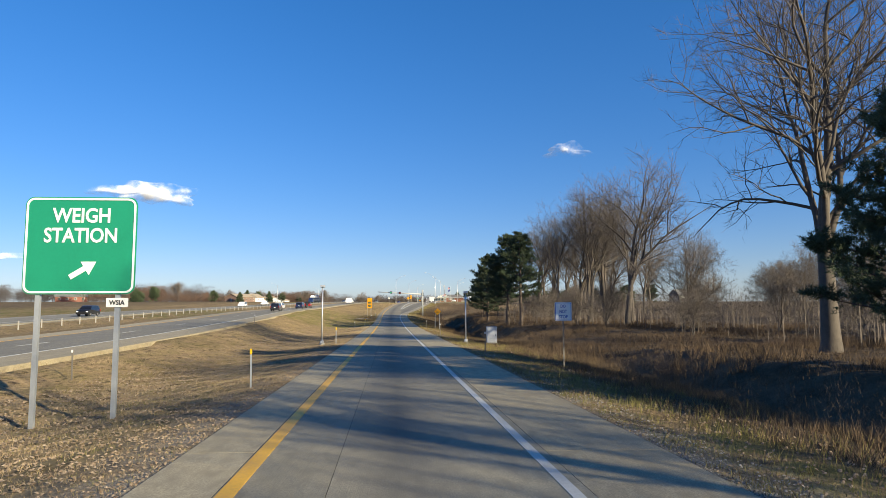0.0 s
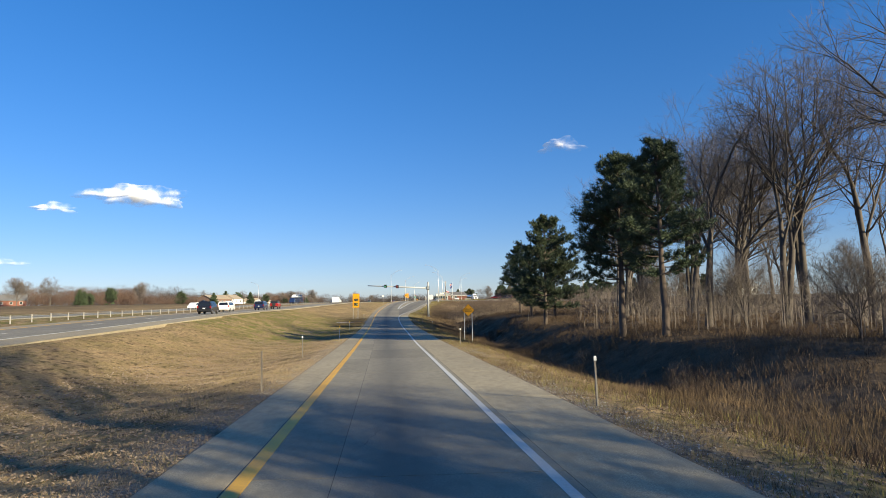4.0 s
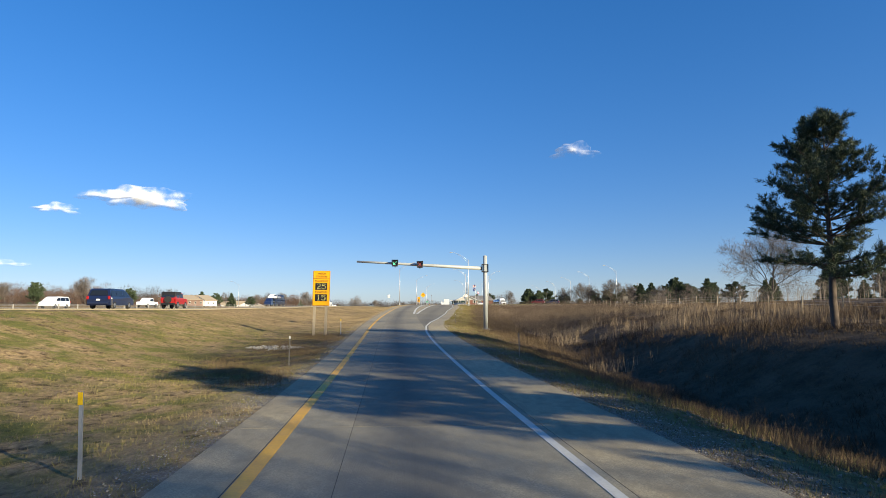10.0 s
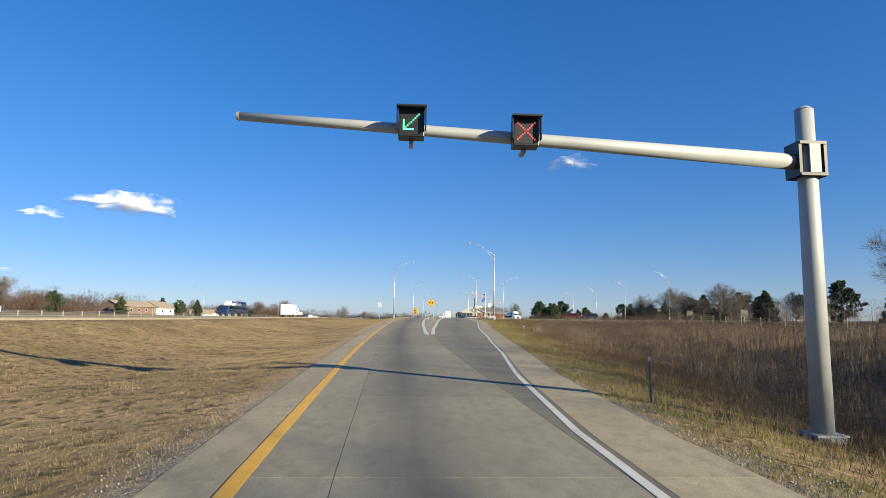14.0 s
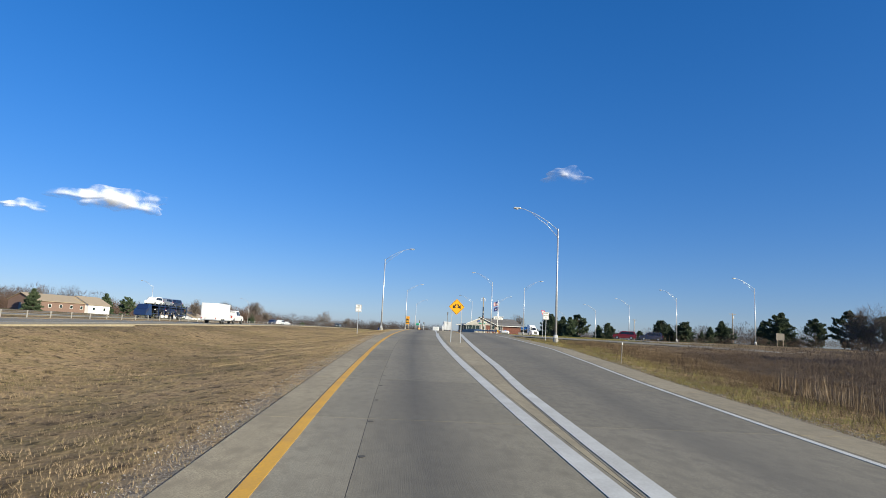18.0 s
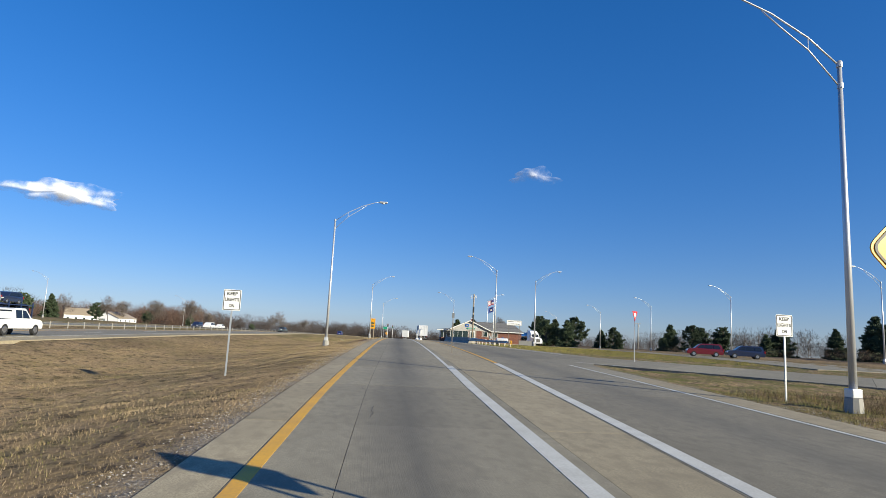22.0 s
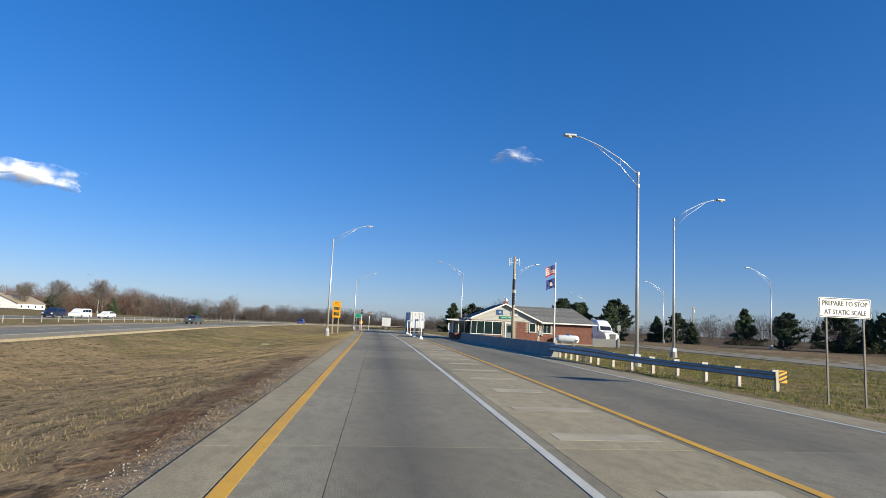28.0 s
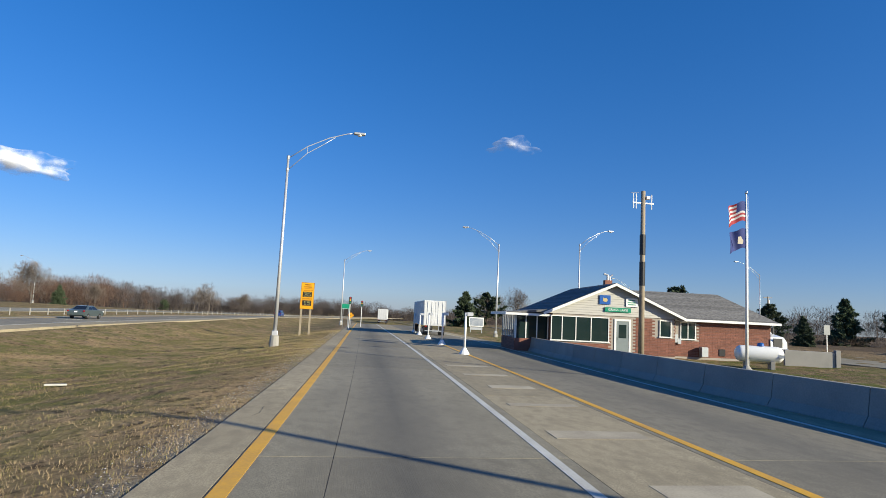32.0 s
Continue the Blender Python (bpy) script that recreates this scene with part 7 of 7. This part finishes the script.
def semi_trailer(m, label, L=15.0):
    """A van trailer seen from behind: front towards +x."""
    t = thing("semi_trailer", label, "trailer", m)
    wht = material("white corrugated trailer skin", (.72, .73, .73), .4, .2, (.60, .61, .62), 1, 8)
    part("body", boxes((-L / 2, -1.28, 1.15, L / 2, 1.28, 4.05), bevel=.02), wht, t)
    for s in (-1, 1):
        part("rear_door", boxes((-L / 2 - .03, s * .63 - .58, 1.3, -L / 2, s * .63 + .58, 3.95)), wht, t, "white rear door")
        for k in (-.25, .25):
            part("lock_rod", tubes((((-L / 2 - .06, s * .63 + k, 1.3), (-L / 2 - .06, s * .63 + k, 3.9)), .022), sides=6), GALV, t)
        part("hinge_post", boxes((-L / 2 - .04, s * 1.25 - .04, 1.15, -L / 2 + .02, s * 1.25 + .04, 4.05)), GALV, t)
        part("tail_lamp", boxes((-L / 2 - .05, s * 1.0 - .12, 1.0, -L / 2, s * 1.0 + .12, 1.12)), LAMP_R, t)
        part("mud_flap", boxes((-L / 2 + .35, s * .95 - .3, .3, -L / 2 + .37, s * .95 + .3, 1.05)), DARK, t)
        for x in (-L / 2 + 1.0, -L / 2 + 2.3, L / 2 - 1.2, L / 2 + .2):
            wheel(t, x, s * .75, .5, .5, s)
    part("underride_guard", boxes((-L / 2 - .02, -1.1, .5, -L / 2 + .06, 1.1, .6), (-L / 2, -.55, .6, -L / 2 + .05, -.48, 1.15), (-L / 2, .48, .6, -L / 2 + .05, .55, 1.15)), GALV, t)
    for k in range(24):
        part("side_rib", boxes((-L / 2 + .3 + k * .62, -1.305, 1.25, -L / 2 + .36 + k * .62, -1.28, 3.95)), wht, t)
        part("side_rib", boxes((-L / 2 + .3 + k * .62, 1.28, 1.25, -L / 2 + .36 + k * .62, 1.305, 3.95)), wht, t)
    return t


def tanker(m, label):
    """A road tractor with a steel tank trailer, its front towards +x."""
    t = thing("tank_truck", label, "truck", m)
    wht = paint("white truck paint", (.75, .76, .77), 0)
    steel = material("polished tank steel", (.6, .62, .65), .18, .9, (.5, .52, .55), 1, 6)
    hood = [(0, .6), (0, 3.3), (.3, 3.75), (1.3, 3.6), (2.0, 2.9), (2.35, 2.05), (3.6, 1.75), (3.95, 1.3), (3.95, .55)]
    part("cab", hull(hood, 2.4, .25), wht, t, "white sleeper cab")
    v = [(2.04, -.95, 2.75), (2.04, .95, 2.75), (2.36, 1.0, 2.12), (2.36, -1.0, 2.12)]
    part("windscreen", raw([(a + .03, b, c + .03) for a, b, c in v], [[0, 3, 2, 1]]), TINT, t)
    for s in (-1, 1):
        q = [(1.1, s * 1.135, 2.1), (2.1, s * 1.16, 2.1), (1.75, s * 1.05, 2.75), (1.1, s * 1.05, 2.75)]
        part("side_window", raw(q, [[0, 1, 2, 3]]), TINT, t)
        part("headlamp", boxes((3.75, s * .85 - .2, 1.0, 3.97, s * .85 + .2, 1.3), bevel=.03), LAMP_C, t)
        part("mirror", boxes((2.2, s * 1.45 - .1, 2.0, 2.35, s * 1.45 + .1, 2.6), bevel=.02), DARK, t)
        part("mirror_arm", tubes((((2.1, s * 1.15, 2.5), (2.27, s * 1.4, 2.5)), .02), sides=5), DARK, t)
        part("exhaust", tubes((((-.1, s * 1.0, 1.0), (-.1, s * 1.0, 3.9)), .08), sides=8), CHROME, t)
        for x in (3.0, -1.2, -2.4, -11.0, -12.2):
            wheel(t, x, s * .78, .5, .4, s)
    part("grille", boxes((3.93, -.55, .85, 3.99, .55, 1.65), bevel=.02), DARK, t)
    part("bumper", boxes((3.85, -1.15, .45, 4.1, 1.15, .8), bevel=.05), CHROME, t)
    n = 8
    pts = [(-1.0, 0, 2.2), (-1.25, 0, 2.2), (-1.5, 0, 2.2), (-13.0, 0, 2.2), (-13.25, 0, 2.2), (-13.5, 0, 2.2)]
    part("tank", tubes((pts, (.3, .85, 1.02, 1.02, .85, .3)), sides=20), steel, t, "polished steel tank", smooth=True)
    for k in range(5):
        part("band", tubes((((-2.5 - k * 2.4, 0, 2.2), (-2.58 - k * 2.4, 0, 2.2)), 1.04), sides=20), GALV, t)
    part("chassis", boxes((-13.2, -.5, .85, 3.2, .5, 1.1)), DARK, t)
    return t


def hw(y, v):
    """A place on the highway v metres left of its near edge line, and the road's heading there."""
    a = math.degrees(math.atan2(float(xe(y + 5)) - float(xe(y - 5)), 10))
    return float(xe(y)) - v, y, float(zh(y)), 90 - a


def on_highway(y, v, back=False):
    x, y, z, a = hw(y, v)
    return at(x, y, z + .01, a + (180 if back else 0))


BLACK_P, WHITE_P, BLUE_P, RED_P, NAVY_P, SILVER_P, TAN_P = (paint("black car paint", (.012, .012, .014)), paint("white car paint", (.75, .75, .74), 0), paint("dark blue car paint", (.012, .02, .06)), paint("red car paint", (.42, .02, .02)), paint("navy car paint", (.02, .03, .07)), paint("silver car paint", (.42, .44, .45), .6), paint("green grey car paint", (.10, .13, .13), .4))
car("suv", "black sport utility vehicle on the highway", BLACK_P, on_highway(92, 1.9), "suv")
car("minivan", "white minivan on the highway", WHITE_P, on_highway(116, 4.6), "van")
car("minivan", "dark blue minivan on the highway", BLUE_P, on_highway(134, 1.9), "van")
car("off_roader", "red off-road car with black soft top and spare wheel", RED_P, on_highway(150, 1.9), "jeep")
car("pickup_truck", "white pickup truck towing a cargo trailer", WHITE_P, on_highway(269, 1.9), "pickup")
box_trailer(on_highway(261.8, 1.9), "white enclosed cargo trailer behind the pickup", 5.4, 2.25)
car("car", "green grey car on the highway", TAN_P, on_highway(398, 4.8), "sedan")
car("suv", "dark blue car on the far carriageway", NAVY_P, on_highway(401, 29, True), "suv")
car("pickup_truck", "white pickup on the far carriageway", WHITE_P, on_highway(205, 28, True), "pickup")
car("minivan", "white work van on the far carriageway", WHITE_P, on_highway(172, 28, True), "van")
car("suv", "dark car on the far carriageway", BLACK_P, on_highway(60, 28, True), "suv")
car("minivan", "white car on the far carriageway", WHITE_P, on_highway(408, 28, True), "van")
car("suv", "blue van far along the highway", paint("bright blue car paint", (.02, .06, .25)), on_highway(505, 1.9), "van")
car("car", "white saloon on the far carriageway", WHITE_P, on_highway(420, 28.5, True), "sedan")
car("car", "dark red hatchback parked on the truck yard", paint("maroon car paint", (.16, .012, .02)), at(42.3, 300.2, rz(0, 300) + .03, 158), "suv")
car("suv", "dark blue car parked on the truck yard", NAVY_P, at(47.5, 299.0, rz(0, 299) + .03, 158), "suv")
tanker(at(38.6, 374.6, rz(0, 374) + .03, -78), "white road tractor with polished steel tank trailer")
semi_trailer(at(13.0, 400.6, rz(0, 400) + .02, 87), "white box semi-trailer standing on the static scale")
semi_trailer(at(15.2, 500, .62, 84), "grey white box semi-trailer far along the ramp", 14)


def car_carrier(m):
    t = thing("car_carrier", "dark blue two-deck car carrier loaded with cars", "truck", m)
    blu = paint("carrier blue paint", (.015, .03, .09), .1)
    part("cab", hull([(8.2, .6), (8.2, 2.7), (8.4, 2.9), (9.6, 2.85), (10.2, 1.9), (10.9, 1.7), (11.0, .6)], 2.4, .2), blu, t)
    for z in (.95, 2.55):
        part("deck", boxes((-9.5, -1.25, z, 8.0, 1.25, z + .14)), blu, t)
    for x in np.arange(-9.3, 8.1, 2.9):
        for s in (-1, 1):
            part("upright", boxes((x - .07, s * 1.2 - .07, .6, x + .07, s * 1.2 + .07, 3.1)), blu, t)
    for s in (-1, 1):
        for x in (9.8, 5.5, 4.3, -5.5, -6.7):
            wheel(t, x, s * .75, .48, .4, s)
    return t


cc = on_highway(311, 29, True)
car_carrier(cc)
for dx, dz, mt in ((5.2, 2.7, WHITE_P), (.2, 2.7, SILVER_P), (-4.9, 2.7, NAVY_P), (3.6, 1.1, BLACK_P), (-1.6, 1.1, NAVY_P), (-6.8, 1.1, BLACK_P)):
    car("suv", "new car chained on the car carrier", mt, cc @ at(dx, 0, dz), "suv")

# ---- cable barrier in the median ----
fence = thing("median_cable_barrier", "row of pale posts with steel cables along the median", "barrier")
pm = finish(boxes((-.05, -.05, -.3, .05, .05, .95)))
pm.materials.append(material("pale median post", (.40, .38, .34), .7, .1, (.30, .28, .25), 3, 20))
for y in np.arange(-40, 620, 4.6):
    x = float(xe(y)) - 19.5
    q = part("post", pm, None, fence)
    place(q, at(x, y, gzf(x, y)))
for h in (.55, .75, .9):
    ys = np.arange(-40, 620, 9.2)
    bm = bmesh.new()
    tube(bm, [(float(xe(y)) - 19.5, y, gzf(float(xe(y)) - 19.5, y) + h) for y in ys], .012, 4)
    part("cable", bm, GALV, fence)

# field fence on the right
ff = thing("field_fence", "row of weathered posts with wire along the field", "fence")
fp = finish(tubes((((0, 0, -.3), (0, 0, 1.25)), .06), sides=6))
fp.materials.append(WOODPOST)
fy = np.arange(70, 236, 5.5)
fx = np.interp(fy, [70, 120, 160, 200, 236], [40, 33, 34, 38, 44])
for x, y in zip(fx, fy):
    place(part("post", fp, None, ff), at(x, y, gzf(x, y), 0, random.uniform(-3, 3), random.uniform(-3, 3)))
for h in (.5, .8, 1.1):
    part("wire", tube(bmesh.new(), [(x, y, gzf(x, y) + h) for x, y in zip(fx, fy)], .006, 4), GALV, ff)


# ---- houses and barns ----
def house(name, label, m, L, W, H, RH, wall, roof, porch=False):
    t = thing(name, label, "building", m)
    part("wall", boxes((-L / 2, -W / 2, -.5, L / 2, -W / 2 + .2, H), (-L / 2, W / 2 - .2, -.5, L / 2, W / 2, H), (-L / 2, -W / 2 + .2, -.5, -L / 2 + .2, W / 2 - .2, H), (L / 2 - .2, -W / 2 + .2, -.5, L / 2, W / 2 - .2, H)), wall, t)
    for s in (-1, 1):
        part("gable", raw([(s * L / 2, -W / 2, H), (s * L / 2, W / 2, H), (s * L / 2, 0, H + RH)], [[0, 1, 2]]), wall, t)
        o = .4
        q = [(-L / 2 - o, s * (W / 2 + o), H - o * RH / W * 2), (L / 2 + o, s * (W / 2 + o), H - o * RH / W * 2), (L / 2 + o, 0, H + RH), (-L / 2 - o, 0, H + RH)]
        part("roof", raw(q + [(a, b, c + .14) for a, b, c in q], [[3, 2, 1, 0], [4, 5, 6, 7], [0, 1, 5, 4], [1, 2, 6, 5], [3, 0, 4, 7]]), roof, t)
    n = max(2, int(L / 3.5))
    for k in range(n):
        x = -L / 2 + L * (k + .5) / n
        for s in (-1, 1):
            wd = part("window", boxes((x - .55, s * W / 2 - .04, 1.0, x + .55, s * W / 2 + .04, 2.1)), WHITE_PAINT, t)
            part("pane", boxes((x - .47, s * (W / 2 + .045) - .004, 1.08, x + .47, s * (W / 2 + .045) + .004, 2.02)), GLASS, wd)
    part("door", boxes((-L / 2 - .05, -.5, 0, -L / 2 + .02, .5, 2.1)), DOOR_G, t)


WSIDE = material("white barn siding", (.80, .80, .79), .55, 0, (.72, .72, .71), 1, 12)
TANROOF = material("tan metal roof", (.45, .36, .24), .5, .2, (.38, .30, .20), 1, 10)
house("barn", "white barn with tan metal roof beyond the highway", at(-147, 560, gzf(-147, 560), 20), 18, 13, 3.4, 3.2, WSIDE, TANROOF)
house("barn", "white barn with wide gable beyond the highway", at(-134, 563, gzf(-134, 563), 80), 17, 15, 2.8, 3.0, WSIDE, TANROOF)
house("brick_office", "brown brick office with tan roof beyond the highway", at(-118, 385, gzf(-118, 385), 70), 24, 10, 3.0, 2.2, material("brown brick", (.22, .14, .11), .9, 0, (.15, .10, .08), 2, 20), TANROOF)
house("house", "low house with tan roof beyond the highway", at(-113, 396, gzf(-113, 396), 75), 10, 10, 3.0, 2.6, WSIDE, TANROOF)
house("house", "pale house far behind the leafless trees", at(112, 204, gzf(112, 204), 20), 8, 6, 3.0, 2.2, material("weathered pale siding", (.38, .37, .35), .8, 0, (.27, .26, .24), 1, 12), ROOF)
house("house", "distant low house behind the trees", at(-175, 280, gzf(-175, 280), 30), 14, 8, 2.8, 2.4, BRICK, ROOF)
pb = thing("sign_back", "large dark sign seen from behind beyond the field", "road sign", at(80, 306, gzf(80, 306), 10))
BOARD_BACK = material("weathered sign back", (.13, .115, .10), .7, 0, (.08, .07, .06), 2, 18)
part("panel", boxes((-1.1, -.03, 1.4, 1.1, .03, 2.9)), BOARD_BACK, pb)
for s in (-.8, .8):
    part("post", boxes((s - .06, .03, -.3, s + .06, .13, 2.8)), WOODPOST, pb)
hb = thing("sign_back", "dark sign panel seen from behind in the field", "road sign", at(46, 215, gzf(46, 215), 5))
part("panel", boxes((-.6, -.03, .9, .6, .03, 1.9)), BOARD_BACK, hb)
part("post", boxes((-.05, .03, -.3, .05, .12, 1.8)), WOODPOST, hb)
lt = thing("litter_scrap", "pale scrap of litter lying in the grass", "litter", at(-8.2, 346, gzf(-8.2, 346) + .05, 20))
part("scrap", boxes((-.34, -.08, 0, .34, .10, .06), bevel=.025), material("dirty white paper", (.55, .53, .49), .8, 0, (.40, .38, .34), 3, 20), lt)


# ---- clouds ----
def cloud_material():
    """Soft white vapour: dense in the body, torn and thin towards the rim (UV y runs from the middle to the rim)."""
    m = bpy.data.materials.new("white cloud")
    m.use_nodes = True
    n, l = m.node_tree.nodes, m.node_tree.links
    p = n["Principled BSDF"]
    p.inputs["Base Color"].default_value, p.inputs["Roughness"].default_value, p.inputs["Specular IOR Level"].default_value = (.58, .58, .60, 1), 1, 0
    # faint blue glow: distance haze put into the cloud itself
    p.inputs["Emission Color"].default_value, p.inputs["Emission Strength"].default_value = (.62, .76, 1, 1), .14
    tr, mx = n.new("ShaderNodeBsdfTransparent"), n.new("ShaderNodeMixShader")
    uv = n.new("ShaderNodeUVMap")
    uv.uv_map = "UVMap"
    sx = n.new("ShaderNodeSeparateXYZ")
    l.new(uv.outputs[0], sx.inputs[0])
    co = n.new("ShaderNodeTexCoord")
    t = n.new("ShaderNodeTexNoise")
    t.inputs["Scale"].default_value, t.inputs["Detail"].default_value, t.inputs["Roughness"].default_value = .010, 5, .5
    l.new(co.outputs["Object"], t.inputs["Vector"])
    a = n.new("ShaderNodeMath")
    a.operation = "MULTIPLY_ADD"
    l.new(t.outputs["Fac"], a.inputs[0])
    a.inputs[1].default_value = 2.3
    l.new(sx.outputs["Y"], a.inputs[2])
    r = n.new("ShaderNodeMapRange")
    r.interpolation_type = "SMOOTHSTEP"
    for k, v in (("From Min", 1.2), ("From Max", 2.3), ("To Min", .06), ("To Max", 1.0)):
        r.inputs[k].default_value = v
    l.new(a.outputs[0], r.inputs["Value"])
    l.new(r.outputs[0], mx.inputs["Fac"])
    l.new(p.outputs[0], mx.inputs[1])
    l.new(tr.outputs[0], mx.inputs[2])
    l.new(mx.outputs[0], n["Material Output"].inputs["Surface"])
    return m


CLOUD = cloud_material()


def cloud(label, centre, size, seed, thin=0.0):
    """A far fair-weather cloud: a domed, lumpy shell with an uneven rim and a flatter base."""
    rg = np.random.default_rng(seed)
    nr, na = 14, 64
    a = np.linspace(0, 2 * np.pi, na, endpoint=False)
    ph = rg.uniform(0, 6.28, 4)
    rim = 1 + .12 * np.sin(3 * a + ph[0]) + .10 * np.sin(5 * a + ph[1]) + .07 * np.sin(9 * a + ph[2])
    V, R = [], []
    for k in range(nr):
        f = (k + .02) / (nr - 1)
        x, z = np.cos(a) * rim * f * size[0], np.sin(a) * rim * f * size[1]
        z = np.where(z < 0, z * .6, z)
        d = -size[1] * 1.2 * np.sqrt(np.clip(1 - f * f, 0, 1)) * (1 + .25 * np.sin(x / size[1] * 2.3 + ph[3]) * np.cos(z / size[1] * 3))
        V.append(np.stack([x, d, z], 1))
        R.append(np.full(na, min(f, 1) + thin * (1 - f)))
    v, rr = np.concatenate(V), np.concatenate(R)
    i, j = np.meshgrid(np.arange(nr - 1), np.arange(na), indexing="ij")
    q = (j + 1) % na
    me = raw(v, np.stack([i * na + j, i * na + q, (i + 1) * na + q, (i + 1) * na + j], -1).reshape(-1, 4), True)
    lay = me.uv_layers.new(name="UVMap")
    vi = np.empty(len(me.loops), np.int32)
    me.loops.foreach_get("vertex_index", vi)
    lay.data.foreach_set("uv", np.stack([np.zeros(len(vi)), rr[vi]], 1).astype(np.float32).ravel())
    ob = part("cloud", me, CLOUD)
    ob.matrix_basis = at(*centre, -math.degrees(math.atan2(centre[0], centre[1])))
    tagged(ob, label, "cloud", kind="structure")


cloud("small white cloud low in the blue sky", (-1690, 3790, 668), (300, 92), 5)
cloud("wispy small white cloud in the blue sky", (615, 2450, 622), (90, 44), 6, .35)
cloud("tiny white cloud low in the blue sky", (-1990, 3460, 555), (110, 40), 7, .2)
cloud("faint small cloud near the horizon", (-2200, 3360, 250), (140, 24), 8, .45)
